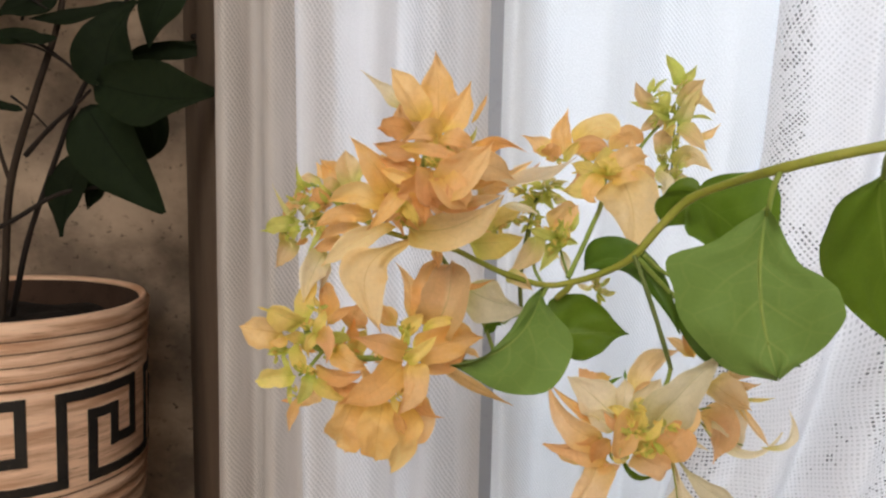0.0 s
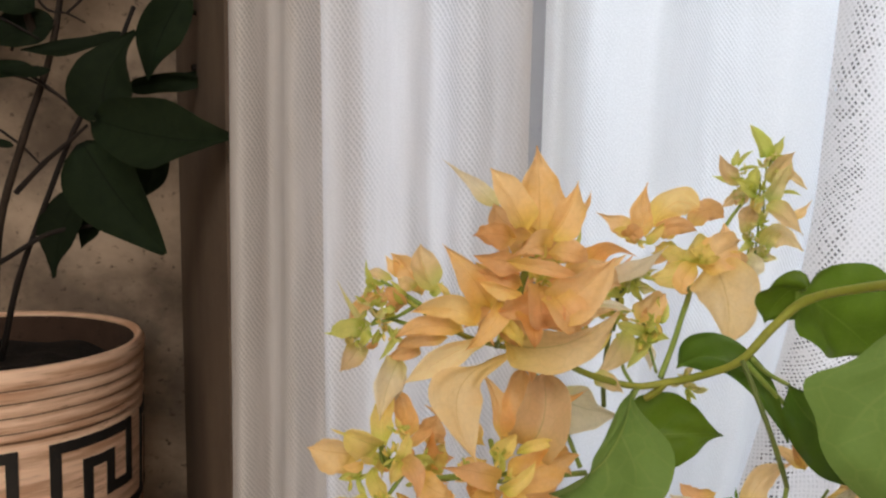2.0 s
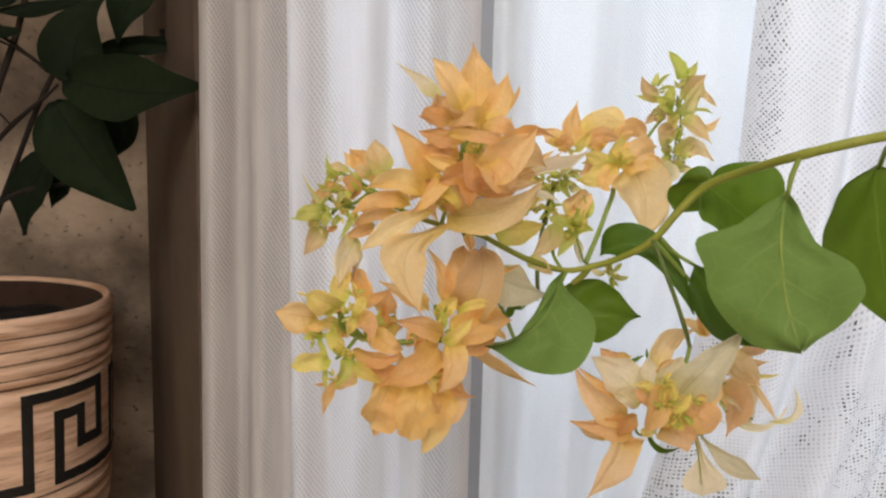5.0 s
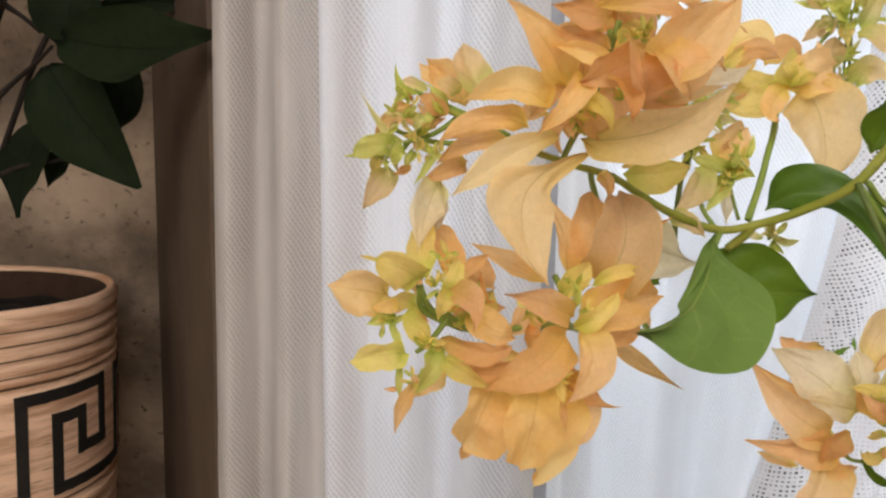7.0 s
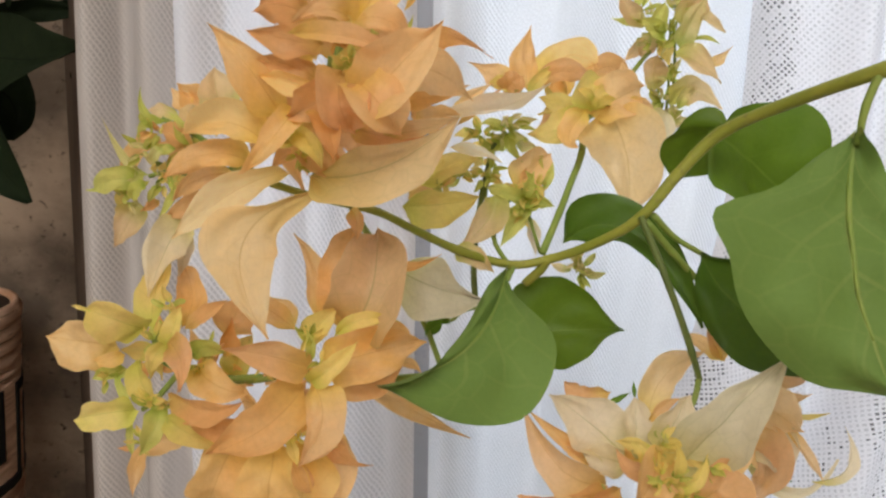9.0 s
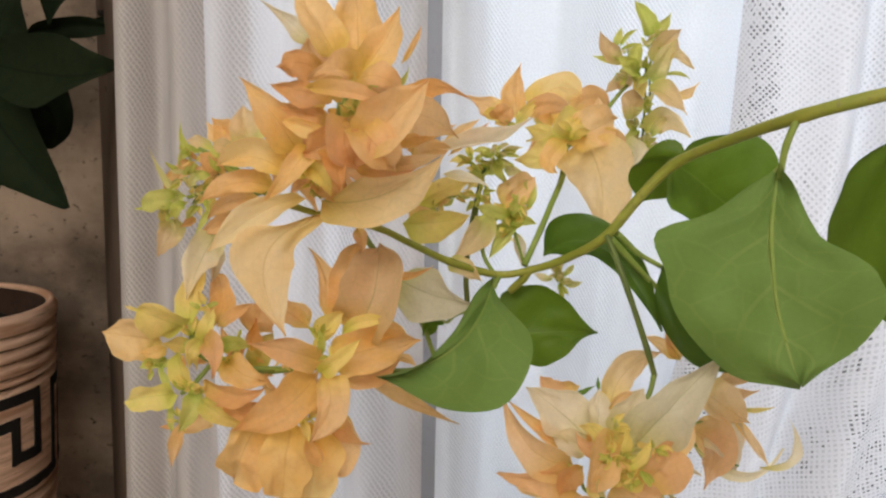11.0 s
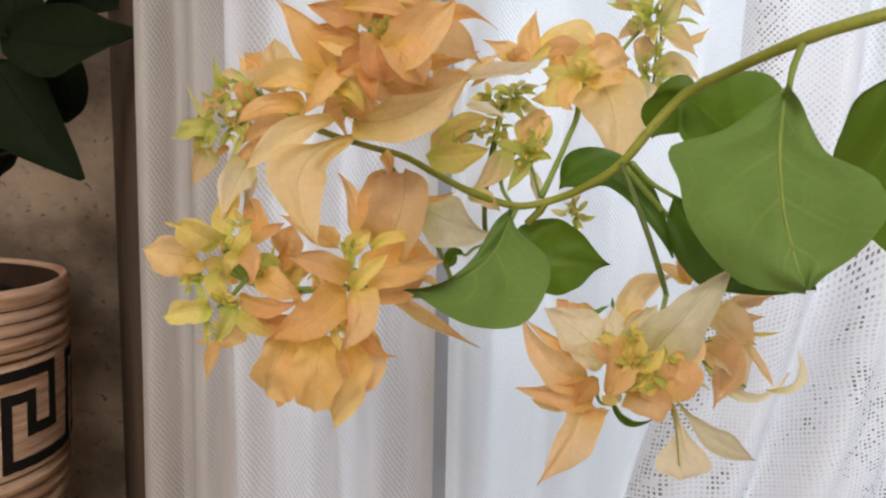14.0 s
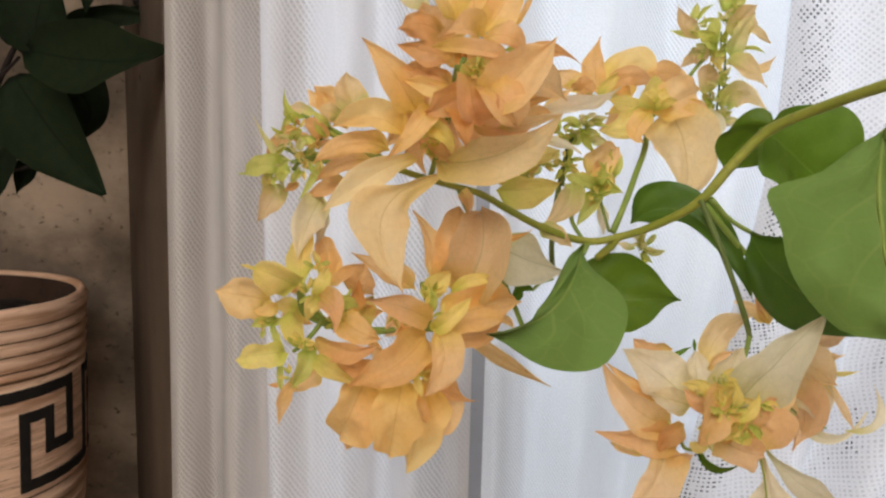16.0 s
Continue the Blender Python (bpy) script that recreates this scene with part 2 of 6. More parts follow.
def tulle(name, pitch, thread, weave, tint, let=0.5, lace=False, streaks=0.0):
    """Net curtain: threads crossing at a slant, with clear meshes between them. UV is in metres of cloth."""
    m, nt, out = material(name)
    uv = node(nt, "UVMap").outputs[0]
    sep = node(nt, "SeparateXYZ", {0: uv})
    u, v = sep.outputs[0], sep.outputs[1]
    shake = maths(nt, "MULTIPLY", maths(nt, "SUBTRACT", noisy(nt, uv, 55.0, 2.0), 0.5), pitch * 0.7)
    u = maths(nt, "ADD", u, shake)
    v = maths(nt, "ADD", maths(nt, "MULTIPLY", v, 0.72), shake)
    if lace:
        u = maths(nt, "ADD", u, maths(nt, "MULTIPLY", noisy(nt, uv, 9.0, 1.0), 0.036))
        v = maths(nt, "ADD", sep.outputs[1], maths(nt, "MULTIPLY", noisy(nt, node(nt, "Mapping", {0: uv, 1: (3.0, 5.0, 0.0)}).outputs[0], 8.0, 1.0), 0.040))
        slant = remap(nt, sep.outputs[1], 0.63, 0.77, 0.30, 0.82)
        du, dv = maths(nt, "SUBTRACT", u, 0.08), maths(nt, "SUBTRACT", v, 0.70)
        c, d = node(nt, "Math", {0: slant}, operation="COSINE").outputs[0], node(nt, "Math", {0: slant}, operation="SINE").outputs[0]
        p = maths(nt, "ADD", maths(nt, "MULTIPLY", du, c), maths(nt, "MULTIPLY", dv, d))
        q = maths(nt, "SUBTRACT", maths(nt, "MULTIPLY", dv, c), maths(nt, "MULTIPLY", du, d))
        at_p, at_q = maths(nt, "ROUND", maths(nt, "DIVIDE", p, pitch)), maths(nt, "ROUND", maths(nt, "DIVIDE", q, pitch))
        thin_p = node(nt, "TexWhiteNoise", {"W": at_p}, noise_dimensions="1D").outputs[0]
        thin_q = node(nt, "TexWhiteNoise", {"W": maths(nt, "ADD", at_q, 300.0)}, noise_dimensions="1D").outputs[0]
        # a mesh lies between one thread and the next; some threads are drawn thicker than others
        a = maths(nt, "SUBTRACT", maths(nt, "PINGPONG", maths(nt, "ADD", p, pitch * 0.5), pitch * 0.5), maths(nt, "MULTIPLY", thin_p, pitch * 0.12))
        b = maths(nt, "SUBTRACT", maths(nt, "PINGPONG", maths(nt, "ADD", q, pitch * 0.5), pitch * 0.5), maths(nt, "MULTIPLY", thin_q, pitch * 0.16))
        mesh_at = node(nt, "CombineXYZ", {0: at_p, 1: at_q}).outputs[0]
        chance = node(nt, "TexWhiteNoise", {"Vector": mesh_at}, noise_dimensions="2D").outputs[0]
    else:
        a = maths(nt, "PINGPONG", maths(nt, "ADD", u, v), pitch * 0.5)
        b = maths(nt, "PINGPONG", maths(nt, "SUBTRACT", u, v), pitch * 0.5)
    near = maths(nt, "MINIMUM", a, b if lace else maths(nt, "MULTIPLY", b, 2.4))
    if lace:
        flowers = noisy(nt, node(nt, "Mapping", {0: uv, 3: (1.0, 0.5, 1.0)}).outputs[0], 16.0, 3.0)
        wide = maths(nt, "ADD", sep.outputs[0], maths(nt, "MULTIPLY", maths(nt, "SUBTRACT", noisy(nt, uv, 18.0, 2.0), 0.5), 0.030))
        border = maths(nt, "MULTIPLY", remap(nt, wide, 0.026, 0.034, 1.0, 0.0), remap(nt, wide, 0.004, 0.010))
        patch = maths(nt, "MAXIMUM", border, remap(nt, flowers, 0.53, 0.63, 0.0, 0.85))
        sheer = maths(nt, "ADD", remap(nt, sep.outputs[1], 0.60, 0.84, 0.20, 0.23), maths(nt, "MULTIPLY", maths(nt, "SUBTRACT", flowers, 0.5), 0.9))
        hole = remap(nt, maths(nt, "ADD", patch, maths(nt, "MULTIPLY", maths(nt, "SUBTRACT", chance, 0.5), 1.1)), 0.42, 1.0, 0.0, 0.88)
        hole = maths(nt, "MAXIMUM", hole, maths(nt, "MULTIPLY", sheer, remap(nt, chance, 0.0, 0.5, 0.5, 1.0)))
        mesh = maths(nt, "MULTIPLY", remap(nt, near, pitch * thread * 0.5 * 0.7, pitch * thread * 0.5 * 1.5), hole)
    else:
        mesh = remap(nt, near, pitch * thread * 0.5 * 0.75, pitch * thread * 0.5 * 1.3)
    stretch = node(nt, "Mapping", {0: uv, 3: (1.0, 0.18, 1.0)}).outputs[0]
    doubled = remap(nt, noisy(nt, stretch, 20.0, 3.0), 0.38, 0.60, weave, min(1.0, weave + 0.36))
    cloth = maths(nt, "SUBTRACT", 1.0, mesh if lace else maths(nt, "MULTIPLY", mesh, maths(nt, "SUBTRACT", 1.0, doubled)))
    grain = noisy(nt, uv, 900.0, 3.0)
    strands = noisy(nt, node(nt, "Mapping", {0: uv, 3: (1.0, 0.06, 1.0)}).outputs[0], 210.0, 4.0, 0.65)
    thick = maths(nt, "ADD", grain, maths(nt, "MULTIPLY", strands, streaks))
    col = mixed(nt, remap(nt, thick, 0.3 + 0.35 * streaks, 0.7 + 0.65 * streaks), tuple(0.88 * c for c in tint), tint)
    bump = node(nt, "Bump", {"Strength": 0.4, "Distance": 0.0006, "Height": cloth}).outputs[0]
    front = node(nt, "BsdfDiffuse", {"Color": col, "Normal": bump})
    back = node(nt, "BsdfTranslucent", {"Color": col})
    fabric = node(nt, "MixShader", {0: let, 1: front.outputs[0], 2: back.outputs[0]})
    clear = node(nt, "BsdfTransparent")
    mix = node(nt, "MixShader", {0: cloth, 1: clear.outputs[0], 2: fabric.outputs[0]})
    nt.links.new(mix.outputs[0], out.inputs[0])
    return m


TULLE = tulle("white_tulle", 0.0036, 0.42, 0.74, (0.81, 0.79, 0.80), streaks=0.5)
TULLE_DENSE = tulle("dense_white_tulle", 0.0026, 0.50, 0.80, (0.87, 0.88, 0.90))
TULLE_SIDE = tulle("grey_white_tulle", 0.0036, 0.42, 0.72, (0.69, 0.645, 0.62), let=0.3, streaks=0.6)
LACE = tulle("white_lace", 0.0030, 0.36, 0.0, (0.87, 0.86, 0.88), let=0.42, lace=True)

m_, nt_, out_ = material("outdoor_haze")
g_ = node(nt_, "SeparateXYZ", {0: node(nt_, "TexCoord").outputs["Object"]}).outputs[2]
haze_ = mixed(nt_, remap(nt_, g_, -0.9, 0.5), (0.22, 0.25, 0.29), (0.80, 0.88, 0.97))
haze_ = mixed(nt_, remap(nt_, node(nt_, "SeparateXYZ", {0: node(nt_, "TexCoord").outputs["Object"]}).outputs[0], -0.35, 0.25), haze_, (0.13, 0.14, 0.16))
e_ = node(nt_, "Emission", {0: haze_, 1: 0.42})
nt_.links.new(e_.outputs[0], out_.inputs[0])
OUTDOOR = m_

m_, nt_, out_ = material("window_glass")
gl_ = node(nt_, "BsdfGlass", {"Roughness": 0.0, "IOR": 1.45})
nt_.links.new(gl_.outputs[0], out_.inputs[0])
GLASS = m_

# ---- building helpers ----


def empty(name):
    return new(name)


def mesh_object(name, bm, mat, parent=None, label="", smooth=True):
    me = bpy.data.meshes.new(name)
    bm.to_mesh(me)
    bm.free()
    for m in (mat if isinstance(mat, (list, tuple)) else [mat]):
        me.materials.append(m)
    if smooth:
        for p in me.polygons:
            p.use_smooth = True
    ob = new(name, me)
    if parent:
        ob.parent = parent
        if parent.get("rooted"):
            ob.matrix_parent_inverse = Matrix.Translation(-parent.location)
    if label:
        tagged(ob, label)
    return ob


def prism(name, ring, z0, z1, mat, label="", kind="structure", parent=None, category=""):
    """An upright block over a ground plan, with slightly rounded edges."""
    bm = bmesh.new()
    low = [bm.verts.new((x, y, z0)) for x, y in ring]
    top = [bm.verts.new((x, y, z1)) for x, y in ring]
    bm.faces.new(low[::-1]), bm.faces.new(top)
    for i in range(len(ring)):
        j = (i + 1) % len(ring)
        bm.faces.new((low[i], low[j], top[j], top[i]))
    bmesh.ops.recalc_face_normals(bm, faces=bm.faces)
    bmesh.ops.bevel(bm, geom=list(bm.edges), offset=0.003, segments=2, affect="EDGES")
    ob = mesh_object(name, bm, mat, parent, smooth=False)
    return tagged(ob, label, category, kind=kind) if not parent else ob


def box(name, x0, x1, y0, y1, z0, z1, mat, label="", kind="structure", parent=None, category=""):
    return prism(name, [(x0, y0), (x1, y0), (x1, y1), (x0, y1)], z0, z1, mat, label, kind, parent, category)


def tube(name, parent, points, r0, r1, mat, label="", sides=8):
    """A tapering round stem through points, smoothed, with small swellings."""
    p = [Vector(q) for q in points]
    p = [p[0] * 2 - p[1], *p, p[-1] * 2 - p[-2]]
    path = []
    for i in range(1, len(p) - 2):
        for k in range(5):
            t = k / 5
            a, b, c, d = p[i - 1], p[i], p[i + 1], p[i + 2]
            path.append(0.5 * (2 * b + (c - a) * t + (2 * a - 5 * b + 4 * c - d) * t * t + (3 * b - a - 3 * c + d) * t ** 3))
    path.append(p[-2])
    bm = bmesh.new()
    rings, side = [], Vector((0.3, 0.2, 0.9))
    for i, q in enumerate(path):
        along = (path[min(i + 1, len(path) - 1)] - path[max(i - 1, 0)]).normalized()
        side = (side - along * side.dot(along)).normalized()
        up = along.cross(side)
        s = i / (len(path) - 1)
        r = (r0 + (r1 - r0) * s) * (1 + 0.10 * noise.noise(q * 90) + (0.10 if i % 10 == 5 else 0))
        rings.append([bm.verts.new(q + side * r * math.cos(2 * math.pi * k / sides) + up * r * math.sin(2 * math.pi * k / sides)) for k in range(sides)])
    for a, b in zip(rings, rings[1:]):
        for k in range(sides):
            bm.faces.new((a[k], a[(k + 1) % sides], b[(k + 1) % sides], b[k]))
    bm.faces.new(rings[0][::-1]), bm.faces.new(rings[-1])
    return mesh_object(name, bm, mat, parent, label)


def BRACT(s):
    k = min(1.0, max(0.0, (s - 0.5) / 0.5))
    return (s ** 0.42 * (1 - s) ** 0.80) / 0.4752 * (1 - 0.5 * k * k * (3 - 2 * k))


def OVATE(s):
    return (s ** 0.6 * (1 - s) ** 0.8) / 0.3850 * 0.98


def POINTED(s):
    k = min(1.0, max(0.0, (s - 0.55) / 0.45))
    return (s ** 0.55 * (1 - s) ** 0.85) / 0.4096 * (1 - 0.35 * k * k * (3 - 2 * k))


class Outline:
    """A leaf outline of its own: half-widths on either side of the midrib at even steps from base to tip."""

    def __init__(self, right, left):
        self.sides = ((0.0, *right, 0.0), (0.0, *left, 0.0))

    def half(self, s, v):
        w = self.sides[0 if v > 0 else 1]
        x = min(max(s, 0.0), 0.999) * (len(w) - 1)
        i = int(x)
        f = x - i
        a, b, c, d = w[max(i - 1, 0)], w[i], w[i + 1], w[min(i + 2, len(w) - 1)]
        return max(0.0, b + 0.5 * f * (c - a + f * (2 * a - 5 * b + 4 * c - d + f * (3 * (b - c) + d - a))))


FACE = Vector((0.0, -1.0, 0.18)).normalized()


def blade(name, parent, base, mid, tip, width, mat, shape, roll=0.0, cup=0.25, curl=0.0, label="", n=14, m=8, rib=0.0):
    """A leaf or bract: a curved spine from base to tip, an outline, a cupped section, wavy edges and a drawn-out tip."""
    base, mid, tip = Vector(base), Vector(mid), Vector(tip)
    ctrl = mid * 2 - (base + tip) * 0.5
    rng = random.Random(round(base.x * 1e4) * 7919 + round(tip.z * 1e4) * 104729 + round(mid.x * 1e4))
    ph, wav = rng.uniform(0, 6.28), rng.uniform(0.05, 0.12)
    if isinstance(shape, Outline):
        n, m = 26, 12
    papery = name == "bract"
    fold, hook = (rng.uniform(0.04, 0.42), rng.uniform(-0.16, 0.10)) if papery else (0.10, 0.0)
    crinkle = rng.uniform(0.10, 0.20) if papery else 0.09
    bm = bmesh.new()
    uvs, grid = {}, []
    for i in range(n + 1):
        s = i / n
        q = base * (1 - s) ** 2 + ctrl * 2 * s * (1 - s) + tip * s * s
        along = ((ctrl - base) * (1 - s) + (tip - ctrl) * s).normalized()
        side = along.cross(FACE).normalized()
        up = side.cross(along).normalized()
        turn = Matrix.Rotation(radians(roll + 10 * math.sin(3 * s + ph)), 3, along)
        side, up = turn @ side, turn @ up
        own = isinstance(shape, Outline)
        half = 0.0 if own else max(0.02, shape(min(max(s, 0.004), 0.997))) * width * 0.5
        if s > 0.985:
            half = width * 0.008
        row = []
        for j in range(m + 1):
            v = j / m * 2 - 1
            if own:
                half = width * max(0.012, shape.half(s, v)) * 0.5
            lift = cup * half * (v * v) + wav * width * math.sin(7.5 * s + ph + v) * v * v * abs(v) - curl * width * s * s * abs(v) + fold * half * abs(v) + hook * width * s ** 3
            lift += crinkle * width * noise.noise(Vector((s * 2.6 + ph * 9, v * 1.5, ph))) * (0.25 + abs(v))
            lift += (0.055 if papery else 0.02) * width * noise.noise(Vector((s * 7.0 + ph * 3, v * 4.0, ph + 5)))
            lift -= 0.035 * width * math.exp(-(v * 6) ** 2)
            lift += (0.04 if own else 0.025) * width * math.sin(16 * (s - 0.35 * abs(v))) * abs(v) * (1 - abs(v)) * 2
            edge = 1 + (0.03 * math.sin(11 * s + ph * 2) + (0.20 if papery else 0.07 if own else 0.06) * noise.noise(Vector((s * 5.0, (2.0 if v > 0 else -2.0), ph * 5)))) * abs(v)
            vert = bm.verts.new(q + side * half * v * edge + up * lift)
            uvs[vert] = (s, j / m)
            row.append(vert)
        grid.append(row)
    lay = bm.loops.layers.uv.new("UVMap")
    for i in range(n):
        for j in range(m):
            f = bm.faces.new((grid[i][j], grid[i][j + 1], grid[i + 1][j + 1], grid[i + 1][j]))
            for loop in f.loops:
                loop[lay].uv = uvs[loop.vert]
    spine = [row[m // 2].co.copy() for row in grid]
    ob = mesh_object(name, bm, mat, parent, label)
    if rib:
        tube("midrib", ob, [q + Vector((0, -0.3 * rib, 0)) for q in spine[:-3:3]], rib, rib * 0.35, STEM_GREEN, sides=6)
    return ob


# half-widths along a bract, at even steps from base to tip
FORMS = {
    "O": (.80, 1.0, .98, .80, .50, .20),
    "B": (.82, 1.0, 1.0, .92, .70, .34),
    "T": (.88, 1.0, .84, .54, .28, .12),
    "R": (.86, 1.0, 1.0, .98, .88, .62),
    "U": (.74, .92, 1.0, 1.0, .94, .72),
    "L": (.66, .92, 1.0, .90, .62, .28),
    "D": (.44, .62, .84, 1.0, .94, .54),
    "G": (.16, .30, .66, 1.0, .92, .46),
    "S": (.08, .10, .16, .40, .82, 1.0),
}
PAIRS = {
    "H": ((.10, .26, .84, .96, .56, .26), (.46, .68, .90, 1.0, .95, .66)),
    "P": ((.80, 1.0, 1.0, .92, .74, .40), (.66, 1.0, 1.0, .70, .42, .20)),
    "P2": ((.90, 1.0, .88, .66, .48, .26), (.98, 1.0, .92, .68, .44, .22)),
    "Q": ((.72, 1.0, .86, .66, .46, .26), (.74, 1.0, 1.0, .98, .88, .58)),
}


def bract(parent, base, mid, tip, right, left, mat, form, roll=0.0, cup=0.2, curl=0.0):
    """One papery bract with its own half-width on either side of the midrib."""
    r, l = PAIRS[form] if form in PAIRS else (FORMS[form], FORMS[form])
    w = max(right, left)
    outline = Outline([k * right / w for k in r], [k * left / w for k in l])
    return blade("bract", parent, base, mid, tip, 2 * w, mat, outline, roll=roll, cup=cup, curl=curl)


def cluster(points, r, label):
    """A flower cluster: the stalk that carries its bracts."""
    return tube("inflorescence", PLANT, points, r, r * 0.8, STEM_GREEN, label)


def sprig(parent, centre, spread, count, size, mats, seed):
    """Small pointed buds radiating from a point."""
    rng = random.Random(seed)
    c = Vector(centre)
    for k in range(count):
        d = Vector((rng.gauss(0, 1), rng.gauss(0, 0.7) - 0.35, rng.gauss(0.1, 1))).normalized()
        a = c + d * spread * rng.uniform(0.05, 0.40) + Vector((rng.uniform(-1, 1), 0, rng.uniform(-1, 1))) * spread * 0.3
        length = size * rng.uniform(0.7, 1.25)
        tip = a + d * length
        mid = (a + tip) / 2 + Vector((rng.uniform(-1, 1), rng.uniform(-1, 1), rng.uniform(-1, 1))) * length * 0.12
        blade("bud", parent, a, mid, tip, length * rng.uniform(0.30, 0.50), mats[k % len(mats)], OVATE, rng.uniform(-35, 35), 0.8, n=7, m=4)


def filler(parent, centre, rx, ry, count, size, mats, seed):
    """Inner bracts of a dense cluster, turned every way."""
    rng = random.Random(seed)
    c = Vector(centre)
    for k in range(count):
        ang = rng.uniform(0, 6.28)
        rad = rng.uniform(0.1, 0.75)
        a = c + Vector((rx * rad * math.cos(ang), rng.uniform(-0.006, 0.008), ry * rad * math.sin(ang)))
        out = ang + rng.uniform(-0.9, 0.9)
        length = size * rng.uniform(0.6, 1.05)
        d = Vector((math.cos(out), rng.uniform(-0.7, 0.4), math.sin(out))).normalized()
        tip = a + d * length
        mid = (a + tip) / 2 + Vector((rng.uniform(-1, 1), rng.uniform(-1, 1), rng.uniform(-1, 1))) * length * 0.16
        blade("bract", parent, a, mid, tip, length * rng.uniform(0.5, 0.75), mats[k % len(mats)], BRACT, rng.uniform(-45, 45), rng.uniform(0.2, 0.6), n=10, m=6)


def cloth(name, plan, z0, z1, mat, label, lean=None, step=0.0025, rows=110, seed=1, crumple=1.0):
    """A hanging curtain panel over a plan line of (x, y), gathered a little differently at each height."""
    pts = [Vector((x, y, 0)) for x, y in plan]
    fine = []
    for a, b in zip(pts, pts[1:]):
        k = max(1, int((b - a).length / step))
        fine += [a.lerp(b, i / k) for i in range(k)]
    fine.append(pts[-1])
    for _ in range(3):
        fine = [fine[0]] + [(a + b * 2 + c) / 4 for a, b, c in zip(fine, fine[1:], fine[2:])] + [fine[-1]]
    run = [0.0]
    for a, b in zip(fine, fine[1:]):
        run.append(run[-1] + (b - a).length)
    bm = bmesh.new()
    grid, uvs = [], {}
    for r in range(rows + 1):
        z = z0 + (z1 - z0) * r / rows
        row = []
        for i, q in enumerate(fine):
            dx = lean(z, i / (len(fine) - 1)) if lean else 0.0
            wob = 0.004 * noise.noise(Vector((q.x * 14 + seed * 7, z * 1.6, seed)))
            wob += crumple * (0.0016 * noise.noise(Vector((q.x * 75 + seed * 3, z * 5.0, seed + 4))) + 0.0009 * noise.noise(Vector((q.x * 190, z * 16.0, seed))))
            v = bm.verts.new((q.x + dx, q.y + wob, z))
            uvs[v] = (run[i], z)
            row.append(v)
        grid.append(row)
    lay = bm.loops.layers.uv.new("UVMap")
    for a, b in zip(grid, grid[1:]):
        for i in range(len(fine) - 1):
            f = bm.faces.new((a[i], a[i + 1], b[i + 1], b[i]))
            for loop in f.loops:
                loop[lay].uv = uvs[loop.vert]
    return tagged(mesh_object(name, bm, mat), label, "curtain", "net curtains at the window")


def zigzag(x0, x1, y, depth, folds, seed):
    """A plan line with uneven soft folds."""
    rng = random.Random(seed)
    out, k = [], folds * 8
    ph = [rng.uniform(0, 6.28) for _ in range(3)]
    for i in range(k + 1):
        s = i / k
        out.append((x0 + (x1 - x0) * s, y + depth * (0.6 * math.sin(2 * math.pi * folds * s + ph[0]) + 0.4 * math.sin(2 * math.pi * folds * 1.7 * s + ph[1]))))
    return out


# ---- the room ----
box("floor", -2.0, 2.2, -2.4, 1.25, -0.05, 0.0, FLOOR, "plain beige floor of the room, unseen, pale to bounce light")
box("ceiling", -2.0, 2.2, -2.4, 1.25, 2.45, 2.5, PAINT, "plain white ceiling")
box("wall_back", -2.0, -0.36, 1.25, 1.35, 0.0, 2.45, PLASTER, "mottled beige rough-plastered wall with dark specks")
prism("wall_return", [(-0.196, 0.735), (-0.108, 0.735), (-0.108, 1.35), (-0.36, 1.35), (-0.402, 1.248)], 0.0, 2.45, BROWN, "brown-painted slanting wall end beside the window")
box("wall_right", 0.75, 2.2, 0.735, 0.85, 0.0, 2.45, PAINT, "plain light wall behind the lace curtain")
box("wall_over_window", -0.108, 0.75, 0.735, 0.85, 2.1, 2.45, PAINT, "plain light wall over the window")
box("wall_left", -2.1, -2.0, -2.4, 1.35, 0.0, 2.45, PAINT, "plain light side wall")
box("wall_side", 2.2, 2.3, -2.4, 0.85, 0.0, 2.45, PAINT, "plain light side wall")
box("wall_rear", -2.0, 2.2, -2.5, -2.4, 0.0, 2.45, PAINT, "plain light wall behind")
window = tagged(empty("window_1"), "white-framed window with a middle post behind net curtains", "window", kind="structure")
window.location = (0.0, 0.70, 0.0)
for nm, x0, x1, z0, z1 in (("window_frame", -0.108, -0.060, 0.0, 2.1), ("mullion", 0.0200, 0.0540, 0.05, 2.05), ("window_frame", 0.710, 0.750, 0.0, 2.1),
                           ("window_sill", -0.060, 0.710, 0.0, 0.05), ("window_head", -0.060, 0.710, 2.05, 2.1)):
    yy = (-0.062, -0.02) if nm == "mullion" else (0.0, 0.05)
    box(nm, x0, x1, yy[0], yy[1], z0, z1, GREY if nm == "mullion" else PAINT, parent=window)
for x0, x1 in ((-0.060, 0.036), (0.0365, 0.710)):
    pane = box("pane", x0, x1, 0.055, 0.060, 0.05, 2.05, GLASS, parent=window)
    pane.visible_shadow = False
bm = bmesh.new()
bmesh.ops.create_grid(bm, x_segments=1, y_segments=1, size=1.0, matrix=pose(0, 0, 0, 90) @ Matrix.Diagonal((4, 3, 1, 1)))
tagged(mesh_object("backdrop", bm, OUTDOOR), "pale hazy daylight outside the window", kind="structure").location = (1.5, 5.0, 0.9)

